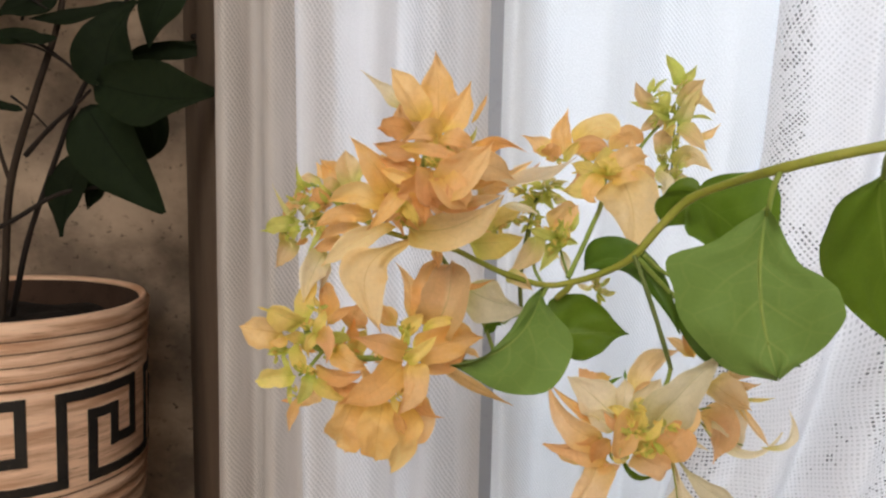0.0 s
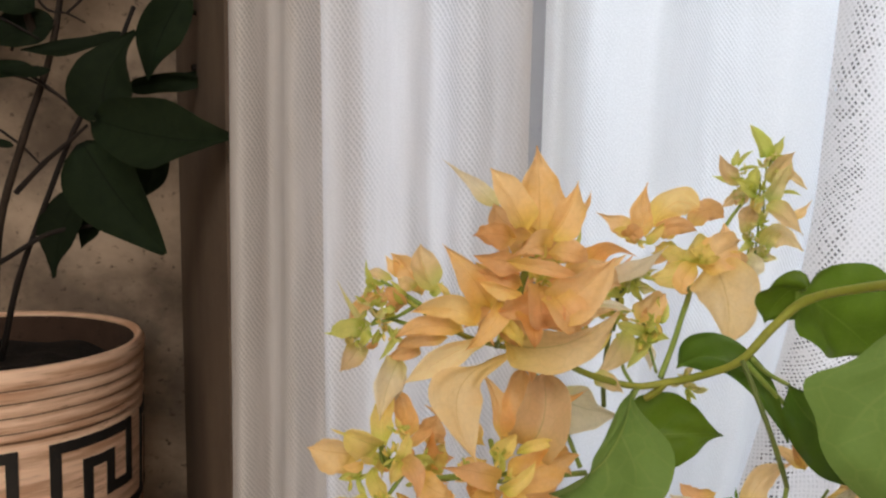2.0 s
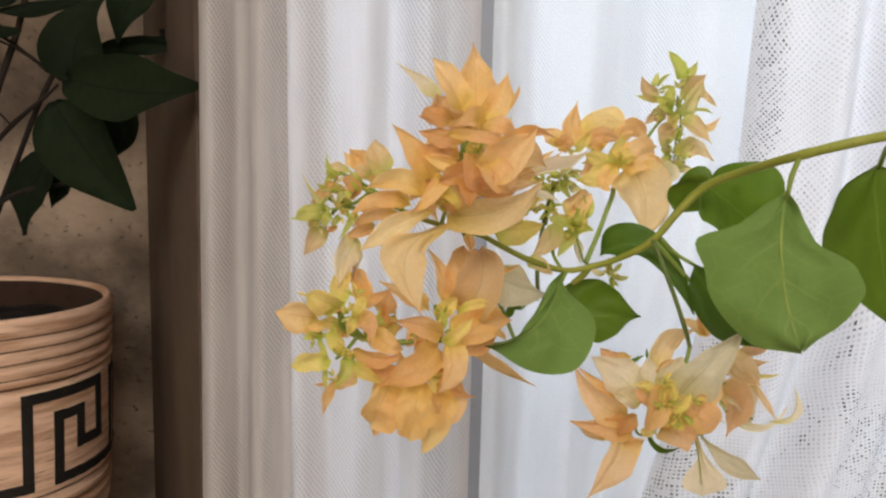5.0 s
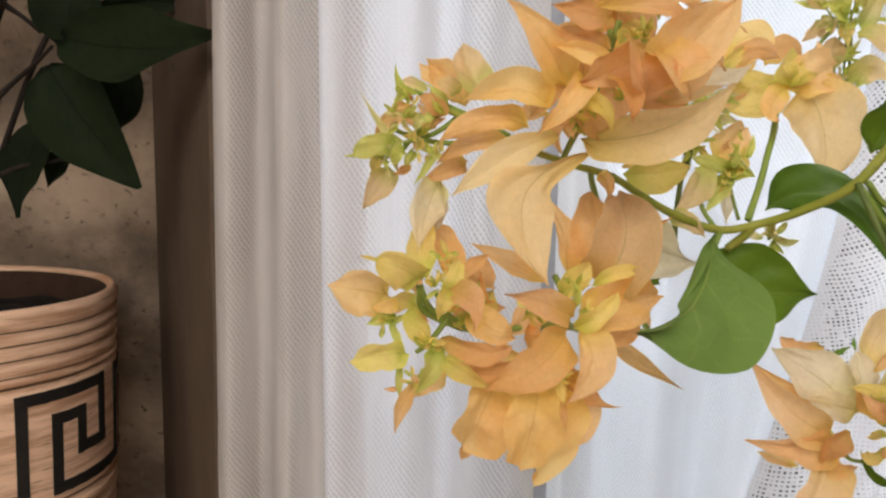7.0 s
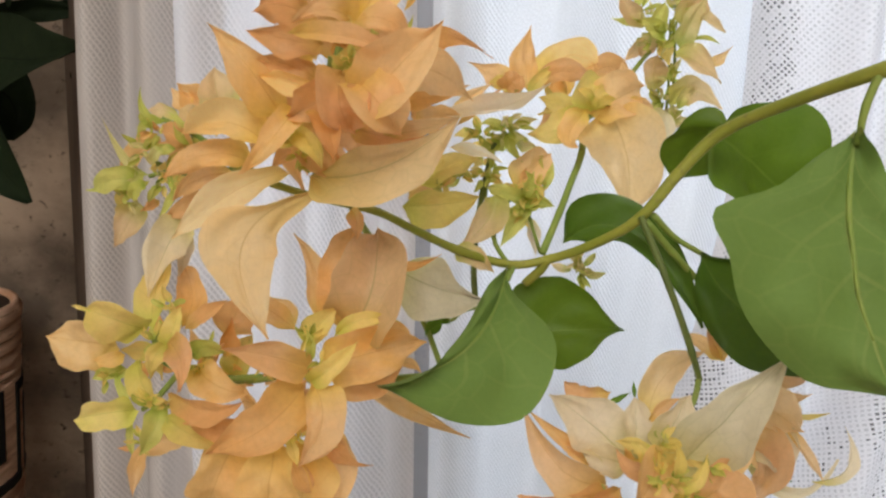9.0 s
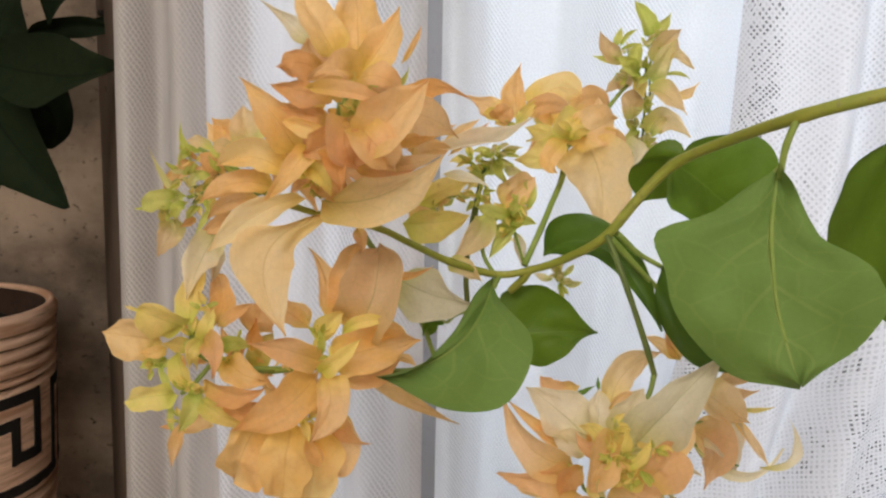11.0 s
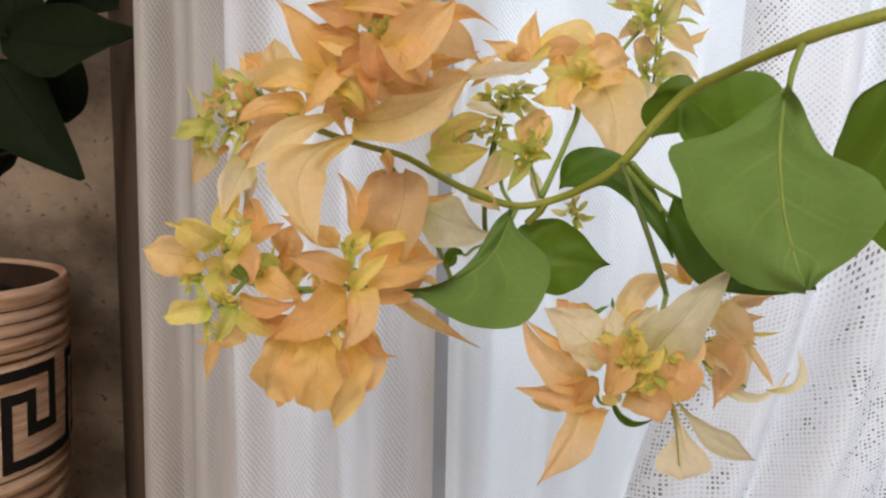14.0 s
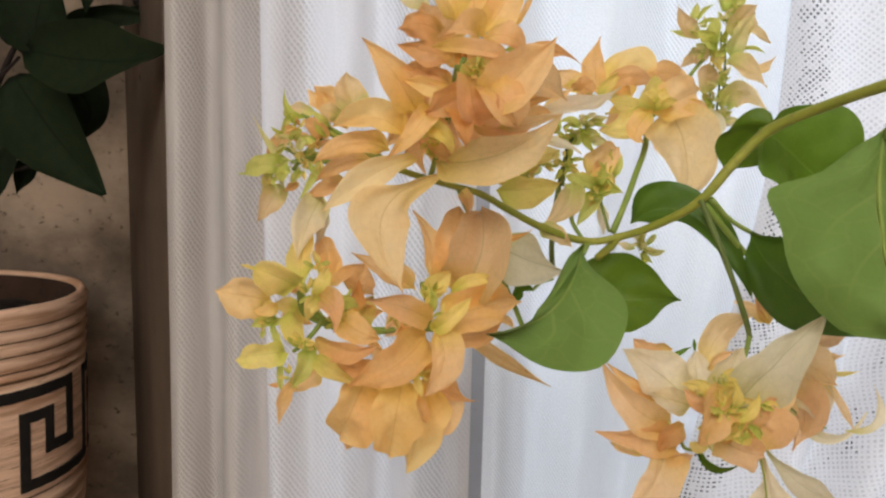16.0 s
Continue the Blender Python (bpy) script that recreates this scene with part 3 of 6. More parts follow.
# ---- curtains ----
cloth("net_curtain", [(-0.182, 0.690), (-0.176, 0.672), (-0.168, 0.664), (-0.158, 0.672), (-0.150, 0.684), (-0.142, 0.676), (-0.134, 0.652), (-0.126, 0.645), (-0.118, 0.652), (-0.110, 0.660), (-0.098, 0.652)],
      0.004, 2.4, TULLE_SIDE, "grey-white net curtain edge hanging in narrow folds", lean=lambda z, s: -0.004 * (0.7 - z) * (1 - s), seed=2)
cloth("net_curtain", [(-0.102, 0.6300), (-0.100, 0.6132), (-0.094, 0.6096), (-0.086, 0.6156), (-0.074, 0.6216), (-0.060, 0.6156), (-0.050, 0.6096), (-0.042, 0.6132), (-0.030, 0.6240), (-0.020, 0.6192), (-0.012, 0.6084),
                      (-0.004, 0.6060), (0.004, 0.6132), (0.012, 0.6192), (0.020, 0.6132), (0.026, 0.6084), (0.0320, 0.6132)],
      0.004, 2.4, TULLE, "white net curtain in soft upright folds before the window", lean=lambda z, s: (0.7 - z) * (0.017 * (1 - s) + 0.012 * s), seed=3)
cloth("net_curtain", [(0.0410, 0.616), (0.048, 0.606), (0.058, 0.616), (0.072, 0.624), (0.092, 0.614), (0.108, 0.606), (0.128, 0.618), (0.150, 0.628), (0.172, 0.616),
                      (0.192, 0.608), (0.214, 0.616), (0.226, 0.622)],
      0.004, 2.4, TULLE_DENSE, "white net curtain hanging in wide soft folds before the window", lean=lambda z, s: (0.7 - z) * 0.012 * (1 - s) - (0.36 * max(0.0, 0.80 - z) ** 1.6 + 0.02 * (0.8 - z)) * s ** 3, seed=4, crumple=0.3)
cloth("lace_curtain", [(0.218, 0.612)] + zigzag(0.222, 0.90, 0.592, 0.022, 9, 3),
      0.004, 2.4, LACE, "white patterned lace curtain with open meshes", lean=lambda z, s: -0.9 * max(0.0, 0.80 - z) ** 1.6 * (1 - s) * 0.4 - 0.02 * (0.8 - z), seed=5, crumple=0.6)

# ---- the decorated pot with the dark-leaved plant ----
POT = tagged(empty("plant_pot"), "carved tan clay pot with a black Greek key band", "plant pot")
POT.location, POT.rotation_euler = (-0.5290, 0.966, 0.197), (radians(-2.5), 0, 0)


def lathe(name, profile, mats, parent, label="", sides=96, lump=0.0012):
    """A turned body: profile of (radius, height, material index)."""
    bm = bmesh.new()
    rings = []
    for r, z, _ in profile:
        rings.append([bm.verts.new((r * (1 + 0.004 * noise.noise(Vector((math.cos(6.2832 * k / sides) * 3, math.sin(6.2832 * k / sides) * 3, z * 40)))) * math.cos(6.2832 * k / sides),
                                    r * math.sin(6.2832 * k / sides), z + lump * noise.noise(Vector((math.cos(6.2832 * k / sides) * r * 14, math.sin(6.2832 * k / sides) * r * 14, z * 25 + lump * 900))))) for k in range(sides)])
    for i, (a, b) in enumerate(zip(rings, rings[1:])):
        for k in range(sides):
            f = bm.faces.new((a[k], a[(k + 1) % sides], b[(k + 1) % sides], b[k]))
            f.material_index = profile[i][2]
    bm.faces.new(rings[0][::-1]), bm.faces.new(rings[-1])
    return mesh_object(name, bm, mats, parent, label)


R = 0.155


def girth(z):
    """The pot's plain radius at a height: it narrows below the key band."""
    return R * (0.94 + 0.06 * min(1.0, max(0.0, (z - 0.08) / 0.12)))


prof = [(0.100, -0.20, 0), (0.106, -0.195, 0), (0.122, -0.08, 0), (0.138, 0.03, 0), (0.1445, 0.10, 0)]
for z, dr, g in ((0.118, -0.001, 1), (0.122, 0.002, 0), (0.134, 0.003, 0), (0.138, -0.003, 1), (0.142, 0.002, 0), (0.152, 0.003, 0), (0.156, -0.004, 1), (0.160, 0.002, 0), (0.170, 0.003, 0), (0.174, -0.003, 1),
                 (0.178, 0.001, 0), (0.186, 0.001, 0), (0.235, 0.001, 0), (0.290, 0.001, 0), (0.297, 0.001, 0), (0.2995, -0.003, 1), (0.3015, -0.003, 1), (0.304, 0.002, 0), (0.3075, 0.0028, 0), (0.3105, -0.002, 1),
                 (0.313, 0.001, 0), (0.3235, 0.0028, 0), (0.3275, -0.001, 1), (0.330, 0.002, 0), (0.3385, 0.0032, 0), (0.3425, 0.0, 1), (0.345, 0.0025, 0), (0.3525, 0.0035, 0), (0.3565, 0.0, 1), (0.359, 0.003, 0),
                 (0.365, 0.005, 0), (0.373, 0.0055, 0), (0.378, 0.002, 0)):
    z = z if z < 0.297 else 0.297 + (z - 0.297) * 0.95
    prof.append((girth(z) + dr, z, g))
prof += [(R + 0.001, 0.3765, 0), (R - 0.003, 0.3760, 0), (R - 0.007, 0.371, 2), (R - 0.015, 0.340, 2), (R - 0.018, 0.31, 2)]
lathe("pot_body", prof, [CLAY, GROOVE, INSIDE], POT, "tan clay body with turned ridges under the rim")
lathe("soil", [(R - 0.022, 0.315, 0)] + [((R - 0.022) * (1 - i / 14) + 0.003, 0.338 + 0.006 * math.sin(i * 0.9) * (i > 0) + 0.0004 * i, 0) for i in range(14)], [SOIL], POT, "dark crumbly soil", lump=0.012)


def key_stroke(a0, z0, a1, z1, t=0.0057):
    """One painted bar of the key band, bent round the pot, from (angle, height) to (angle, height), in degrees and metres."""
    bm = bmesh.new()
    at = math.degrees(t / R)
    lo, hi = min(a0, a1) - at, max(a0, a1) + at
    zl, zh = min(z0, z1) - t, max(z0, z1) + t
    k = max(2, int((hi - lo) / 1.5))
    cols = []
    for i in range(k + 1):
        ang = radians(lo + (hi - lo) * i / k)
        jag = 0.0011 * noise.noise(Vector((ang * 16, zl * 50, 1))) + 0.0006 * noise.noise(Vector((ang * 60, zl * 50, 5)))
        ring = []
        for r, z in ((R - 0.003, zl), (R + 0.0022, zl + jag), (R + 0.0026, zh + jag), (R - 0.003, zh)):
            k_ = girth(z) / R
            ring.append(bm.verts.new((r * k_ * math.cos(ang), r * k_ * math.sin(ang), z)))
        cols.append(ring)
    for a, b in zip(cols, cols[1:]):
        for j in range(4):
            bm.faces.new((a[j], b[j], b[(j + 1) % 4], a[(j + 1) % 4]))
    bm.faces.new(cols[0]), bm.faces.new(cols[-1][::-1])
    bmesh.ops.recalc_face_normals(bm, faces=bm.faces)
    return mesh_object("key_bar", bm, INK, POT, smooth=False)


for unit in range(7):
    a = -42.3 + 360.0 / 7 * unit
    zt, zb = 0.287, 0.190
    line = [(a, zb), (a, zt), (a + 36.5, zt), (a + 36.5, 0.224), (a + 24.2, 0.224), (a + 24.2, 0.262), (a + 13.0, 0.262), (a + 13.0, zb), (a + 360.0 / 7, zb)]
    for p, q in zip(line, line[1:]):
        key_stroke(*p, *q)

DARKPLANT = tagged(empty("potted_plant"), "dark-green broad-leaved plant with brown stems in the clay pot", "plant")
DARKPLANT.location, DARKPLANT["rooted"] = (-0.52, 0.95, 0.545), 1
tube('trunk', DARKPLANT, [(-0.5110, 0.9200, 0.5119), (-0.4948, 0.9200, 0.6042), (-0.4818, 0.9200, 0.7119), (-0.4515, 0.9200, 0.8039), (-0.4231, 0.9300, 0.8937), (-0.4077, 0.9400, 0.9989)], 0.00483, 0.00309, BARK)
tube('trunk', DARKPLANT, [(-0.4999, 0.9400, 0.5600), (-0.4777, 0.9400, 0.6463), (-0.4446, 0.9300, 0.7185), (-0.3959, 0.9100, 0.8113), (-0.3570, 0.9100, 0.8761), (-0.3353, 0.9200, 0.9347)], 0.00340, 0.00211, BARK_DARK)
tube('branch', DARKPLANT, [(-0.5227, 0.9000, 0.6512), (-0.4829, 0.9200, 0.6733), (-0.4359, 0.9300, 0.7031), (-0.3880, 0.9300, 0.7141), (-0.3484, 0.9200, 0.7347)], 0.00295, 0.00181, BARK_DARK)
tube('branch', DARKPLANT, [(-0.4628, 0.9200, 0.7463), (-0.4280, 0.9100, 0.7779), (-0.3945, 0.9000, 0.8025), (-0.3718, 0.8850, 0.8173)], 0.00302, 0.00145, BARK_DARK)
tube('branch', DARKPLANT, [(-0.4805, 0.9200, 0.7120), (-0.4931, 0.9200, 0.7606), (-0.5035, 0.9200, 0.8380)], 0.00242, 0.00181, BARK)
tube('branch', DARKPLANT, [(-0.4466, 0.9200, 0.8688), (-0.4209, 0.9100, 0.8543), (-0.3900, 0.9000, 0.8344), (-0.3686, 0.8850, 0.8219)], 0.00211, 0.00116, BARK_DARK)
tube('branch', DARKPLANT, [(-0.3567, 0.9500, 0.8557), (-0.3045, 0.9800, 0.8652), (-0.2522, 1.0000, 0.8807)], 0.00250, 0.00198, BARK_DARK)
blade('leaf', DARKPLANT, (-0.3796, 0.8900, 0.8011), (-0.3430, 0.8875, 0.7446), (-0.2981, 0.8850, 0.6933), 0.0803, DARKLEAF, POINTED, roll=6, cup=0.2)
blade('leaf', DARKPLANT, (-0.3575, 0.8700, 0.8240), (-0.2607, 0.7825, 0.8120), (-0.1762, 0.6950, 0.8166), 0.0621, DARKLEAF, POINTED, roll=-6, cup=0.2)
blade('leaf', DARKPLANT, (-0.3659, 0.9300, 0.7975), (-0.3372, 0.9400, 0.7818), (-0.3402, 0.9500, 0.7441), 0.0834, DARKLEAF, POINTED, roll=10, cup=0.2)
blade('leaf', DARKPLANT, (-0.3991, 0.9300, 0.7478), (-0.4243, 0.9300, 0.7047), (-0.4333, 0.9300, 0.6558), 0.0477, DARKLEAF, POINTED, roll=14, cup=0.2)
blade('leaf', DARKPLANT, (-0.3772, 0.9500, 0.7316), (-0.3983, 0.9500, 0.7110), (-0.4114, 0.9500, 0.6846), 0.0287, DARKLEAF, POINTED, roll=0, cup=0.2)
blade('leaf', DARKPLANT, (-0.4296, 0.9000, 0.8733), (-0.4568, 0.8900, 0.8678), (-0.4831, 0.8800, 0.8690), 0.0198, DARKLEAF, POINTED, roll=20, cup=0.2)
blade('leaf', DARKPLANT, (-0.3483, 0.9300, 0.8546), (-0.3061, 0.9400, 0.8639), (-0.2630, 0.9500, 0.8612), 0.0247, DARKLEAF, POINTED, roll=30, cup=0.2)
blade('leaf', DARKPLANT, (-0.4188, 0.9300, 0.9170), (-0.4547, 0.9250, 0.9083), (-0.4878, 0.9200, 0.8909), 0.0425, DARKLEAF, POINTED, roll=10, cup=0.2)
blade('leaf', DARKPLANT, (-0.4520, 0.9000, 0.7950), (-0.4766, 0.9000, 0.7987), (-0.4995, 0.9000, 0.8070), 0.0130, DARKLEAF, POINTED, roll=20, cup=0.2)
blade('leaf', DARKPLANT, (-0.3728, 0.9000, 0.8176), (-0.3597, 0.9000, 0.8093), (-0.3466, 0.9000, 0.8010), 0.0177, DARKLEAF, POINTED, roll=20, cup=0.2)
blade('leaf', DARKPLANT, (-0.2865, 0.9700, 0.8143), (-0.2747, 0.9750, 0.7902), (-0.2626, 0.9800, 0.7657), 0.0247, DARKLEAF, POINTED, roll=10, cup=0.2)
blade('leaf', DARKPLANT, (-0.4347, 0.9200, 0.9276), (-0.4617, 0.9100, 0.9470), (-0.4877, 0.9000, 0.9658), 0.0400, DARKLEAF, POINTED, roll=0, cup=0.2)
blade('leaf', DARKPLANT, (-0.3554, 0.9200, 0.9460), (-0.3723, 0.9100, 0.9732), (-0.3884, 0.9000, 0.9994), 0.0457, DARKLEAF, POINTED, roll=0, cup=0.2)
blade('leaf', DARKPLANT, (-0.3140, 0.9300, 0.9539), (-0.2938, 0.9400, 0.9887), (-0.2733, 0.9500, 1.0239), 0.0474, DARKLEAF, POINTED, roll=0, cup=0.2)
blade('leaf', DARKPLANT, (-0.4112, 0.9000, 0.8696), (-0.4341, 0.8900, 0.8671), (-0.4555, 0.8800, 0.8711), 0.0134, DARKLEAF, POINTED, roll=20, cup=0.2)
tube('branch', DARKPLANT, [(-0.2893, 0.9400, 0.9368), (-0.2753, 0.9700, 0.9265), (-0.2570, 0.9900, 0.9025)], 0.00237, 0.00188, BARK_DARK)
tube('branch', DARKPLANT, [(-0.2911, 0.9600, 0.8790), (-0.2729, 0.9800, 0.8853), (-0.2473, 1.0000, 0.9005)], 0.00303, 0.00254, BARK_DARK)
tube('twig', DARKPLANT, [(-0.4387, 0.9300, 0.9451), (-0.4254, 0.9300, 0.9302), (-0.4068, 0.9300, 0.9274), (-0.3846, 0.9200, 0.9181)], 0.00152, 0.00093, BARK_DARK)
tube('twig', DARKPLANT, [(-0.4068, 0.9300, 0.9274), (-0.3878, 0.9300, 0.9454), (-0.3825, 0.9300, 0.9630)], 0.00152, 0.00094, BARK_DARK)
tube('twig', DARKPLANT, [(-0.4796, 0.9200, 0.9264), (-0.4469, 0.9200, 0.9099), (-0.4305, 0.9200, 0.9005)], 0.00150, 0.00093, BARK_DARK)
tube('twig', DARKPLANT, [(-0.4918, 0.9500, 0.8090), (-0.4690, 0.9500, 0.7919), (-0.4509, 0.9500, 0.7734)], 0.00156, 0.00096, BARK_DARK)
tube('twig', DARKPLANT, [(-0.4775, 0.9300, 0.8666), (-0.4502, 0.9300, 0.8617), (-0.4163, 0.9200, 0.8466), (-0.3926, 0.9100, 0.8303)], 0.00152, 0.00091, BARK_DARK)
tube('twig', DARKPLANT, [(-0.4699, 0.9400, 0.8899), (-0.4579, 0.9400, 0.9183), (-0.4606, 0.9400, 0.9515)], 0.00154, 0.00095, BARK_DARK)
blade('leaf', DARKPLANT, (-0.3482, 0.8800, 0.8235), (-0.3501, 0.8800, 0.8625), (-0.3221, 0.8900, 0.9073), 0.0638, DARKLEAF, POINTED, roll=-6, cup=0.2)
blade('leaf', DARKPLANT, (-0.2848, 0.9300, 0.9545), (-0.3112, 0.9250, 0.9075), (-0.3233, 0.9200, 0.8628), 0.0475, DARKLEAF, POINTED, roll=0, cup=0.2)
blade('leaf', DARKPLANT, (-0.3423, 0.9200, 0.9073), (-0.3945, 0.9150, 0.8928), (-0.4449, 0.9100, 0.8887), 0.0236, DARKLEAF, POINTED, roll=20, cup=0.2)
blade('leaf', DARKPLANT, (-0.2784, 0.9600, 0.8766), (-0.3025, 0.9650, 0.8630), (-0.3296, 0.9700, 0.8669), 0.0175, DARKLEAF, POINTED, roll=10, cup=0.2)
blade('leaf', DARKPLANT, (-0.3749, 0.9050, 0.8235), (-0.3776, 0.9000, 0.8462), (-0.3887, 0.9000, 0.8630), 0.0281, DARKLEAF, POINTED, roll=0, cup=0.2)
# unseen leaves added above the plant to throw shade on the wall
shade_rng = random.Random(17)
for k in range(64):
    a = Vector((shade_rng.uniform(-0.98, -0.44), shade_rng.uniform(0.66, 1.08), shade_rng.uniform(1.00, 1.45) if k % 3 else shade_rng.uniform(1.08, 1.22)))
    d = Vector((shade_rng.uniform(-1, 1), shade_rng.uniform(-0.8, 0.5), shade_rng.uniform(-0.9, 0.3))).normalized()
    tip = a + d * shade_rng.uniform(0.10, 0.16)
    blade("leaf", DARKPLANT, a, (a + tip) / 2 + Vector((0, 0, 0.012)), tip, shade_rng.uniform(0.06, 0.085), DARKLEAF, POINTED, shade_rng.uniform(-30, 30), 0.2)
# unseen stems added to carry these shading leaves
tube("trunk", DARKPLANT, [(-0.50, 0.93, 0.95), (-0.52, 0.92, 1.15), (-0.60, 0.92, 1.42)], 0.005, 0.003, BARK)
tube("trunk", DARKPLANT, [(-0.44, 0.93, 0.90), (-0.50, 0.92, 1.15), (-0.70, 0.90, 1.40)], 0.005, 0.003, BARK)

# more unseen leaves, added at the left to darken the wall behind
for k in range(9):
    a = Vector((shade_rng.uniform(-0.78, -0.66), shade_rng.uniform(0.72, 0.84), shade_rng.uniform(0.68, 0.98)))
    d = Vector((shade_rng.uniform(-0.8, 0.5), shade_rng.uniform(-0.5, 0.3), shade_rng.uniform(-1.0, 0.2))).normalized()
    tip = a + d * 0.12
    blade("leaf", DARKPLANT, a, (a + tip) / 2 + Vector((0, 0, 0.01)), tip, shade_rng.uniform(0.06, 0.085), DARKLEAF, POINTED, shade_rng.uniform(-30, 30), 0.2)

# ---- the bougainvillea branch ----
PLANT = tagged(empty("bougainvillea"), "flowering bougainvillea branch with apricot bracts and green leaves", "plant")
PLANT.location, PLANT["rooted"] = (0.62, 0.30, 0.0), 1
# the main stem and its side shoots
tube('stem', PLANT, [(0.62, 0.30, 0.0), (0.61, 0.305, 0.35), (0.49, 0.31, 0.68), (0.34, 0.308, 0.806), (0.22, 0.306, 0.818), (0.1582, 0.3110, 0.8033), (0.1400, 0.3170, 0.7983), (0.1252, 0.3250, 0.7930), (0.1147, 0.3450, 0.7860), (0.1041, 0.3620, 0.7777), (0.0947, 0.3660, 0.7664), (0.0851, 0.3680, 0.7534), (0.0750, 0.3780, 0.7444), (0.0648, 0.3860, 0.7388), (0.0530, 0.3860, 0.7369), (0.0371, 0.3800, 0.7419), (0.0240, 0.3740, 0.7485), (0.0137, 0.3680, 0.7542), (0.0005, 0.3620, 0.7579), (-0.0124, 0.3580, 0.7620), (-0.0236, 0.3600, 0.7671), (-0.0352, 0.3700, 0.7722)], 0.0023, 0.0008, BARK_GREEN, label='smooth olive-green woody stem, thicker at the base')
tube('shoot', PLANT, [(0.0641, 0.3860, 0.7390), (0.0624, 0.3880, 0.7351), (0.0587, 0.3920, 0.7301)], 0.00163, 0.00143, BARK_GREEN)
tube('shoot', PLANT, [(0.0851, 0.3660, 0.7544), (0.0889, 0.3620, 0.7445), (0.0928, 0.3560, 0.7326), (0.0967, 0.3520, 0.7205), (0.0994, 0.3520, 0.7128)], 0.00098, 0.00085, STEM_DARK)
tube('shoot', PLANT, [(0.0873, 0.3680, 0.7528), (0.0966, 0.3720, 0.7438), (0.1071, 0.3750, 0.7342), (0.1153, 0.3740, 0.7289)], 0.00111, 0.00090, STEM_GREEN)
tube('shoot', PLANT, [(0.0625, 0.3870, 0.7402), (0.0688, 0.3950, 0.7516), (0.0737, 0.4030, 0.7604), (0.0782, 0.4100, 0.7692), (0.0798, 0.4150, 0.7806)], 0.00117, 0.00101, STEM_GREEN)
tube('shoot', PLANT, [(0.0443, 0.4000, 0.7233), (0.0435, 0.4000, 0.7348), (0.0450, 0.4020, 0.7521), (0.0481, 0.4040, 0.7681)], 0.00097, 0.00086, STEM_DARK)
tube('shoot', PLANT, [(0.0522, 0.3850, 0.7368), (0.0482, 0.3900, 0.7444), (0.0518, 0.3950, 0.7535), (0.0581, 0.4000, 0.7578)], 0.00070, 0.00073, STEM_GREEN)
tube('shoot', PLANT, [(0.0338, 0.3750, 0.7062), (0.0151, 0.3680, 0.7076), (-0.0027, 0.3600, 0.7118), (-0.0182, 0.3580, 0.7104), (-0.0293, 0.3570, 0.7112), (-0.0401, 0.3550, 0.7164), (-0.0417, 0.3520, 0.7240)], 0.00113, 0.00084, STEM_GREEN)
tube('shoot', PLANT, [(0.0066, 0.3650, 0.7563), (0.0105, 0.3740, 0.7480), (0.0265, 0.4000, 0.7188), (0.0344, 0.3900, 0.7015)], 0.00088, 0.00095, STEM_GREEN)
tube('shoot', PLANT, [(0.0798, 0.4150, 0.7798), (0.0912, 0.4250, 0.7866), (0.1027, 0.4350, 0.7994), (0.1125, 0.4410, 0.8087)], 0.00100, 0.00060, STEM_GREEN)
tube('shoot', PLANT, [(0.0901, 0.4250, 0.7840), (0.1070, 0.4350, 0.7758), (0.1156, 0.4390, 0.7798), (0.1171, 0.4400, 0.7970), (0.1162, 0.4410, 0.8128)], 0.00060, 0.00050, STEM_GREEN)
tube('shoot', PLANT, [(-0.0027, 0.3600, 0.7585), (0.0002, 0.3450, 0.7723), (0.0025, 0.3370, 0.7834), (0.0054, 0.3350, 0.7945)], 0.00086, 0.00079, STEM_GREEN)
tube('shoot', PLANT, [(-0.0214, 0.3600, 0.7658), (-0.0318, 0.3700, 0.7626), (-0.0428, 0.3800, 0.7632), (-0.0506, 0.3840, 0.7659)], 0.00086, 0.00070, STEM_GREEN)

# green leaves
blade('leaf', PLANT, (0.1209, 0.3280, 0.7792), (0.1179, 0.3180, 0.7522), (0.1209, 0.3040, 0.7265), 0.0614, LEAF_PALE, Outline((0.2, 0.34, 0.54, 0.96, 1.02, 0.97, 0.91, 0.82, 0.7, 0.56, 0.38), (0.13, 0.22, 0.32, 0.42, 0.66, 0.77, 0.76, 0.74, 0.72, 0.64, 0.46)), roll=24, cup=0.05, label='broad pale-green heart-shaped leaf with raised midrib', rib=0.0009)
tube('petiole', PLANT, [(0.1242, 0.3260, 0.7934), (0.1218, 0.3270, 0.7846), (0.1215, 0.3280, 0.7760)], 0.00110, 0.00080, STEM_GREEN)
blade('leaf', PLANT, (0.1832, 0.3780, 0.7876), (0.1887, 0.3800, 0.7584), (0.2046, 0.3860, 0.7134), 0.0603, LEAF, Outline((0.8, 1.0, 0.98, 0.86, 0.66, 0.36), (0.8, 1.0, 0.98, 0.9, 0.7, 0.4)), roll=0, cup=0.12)
tube('petiole', PLANT, [(0.1664, 0.3400, 0.7999), (0.1746, 0.3600, 0.7945), (0.1833, 0.3780, 0.7867)], 0.00110, 0.00100, STEM_GREEN)
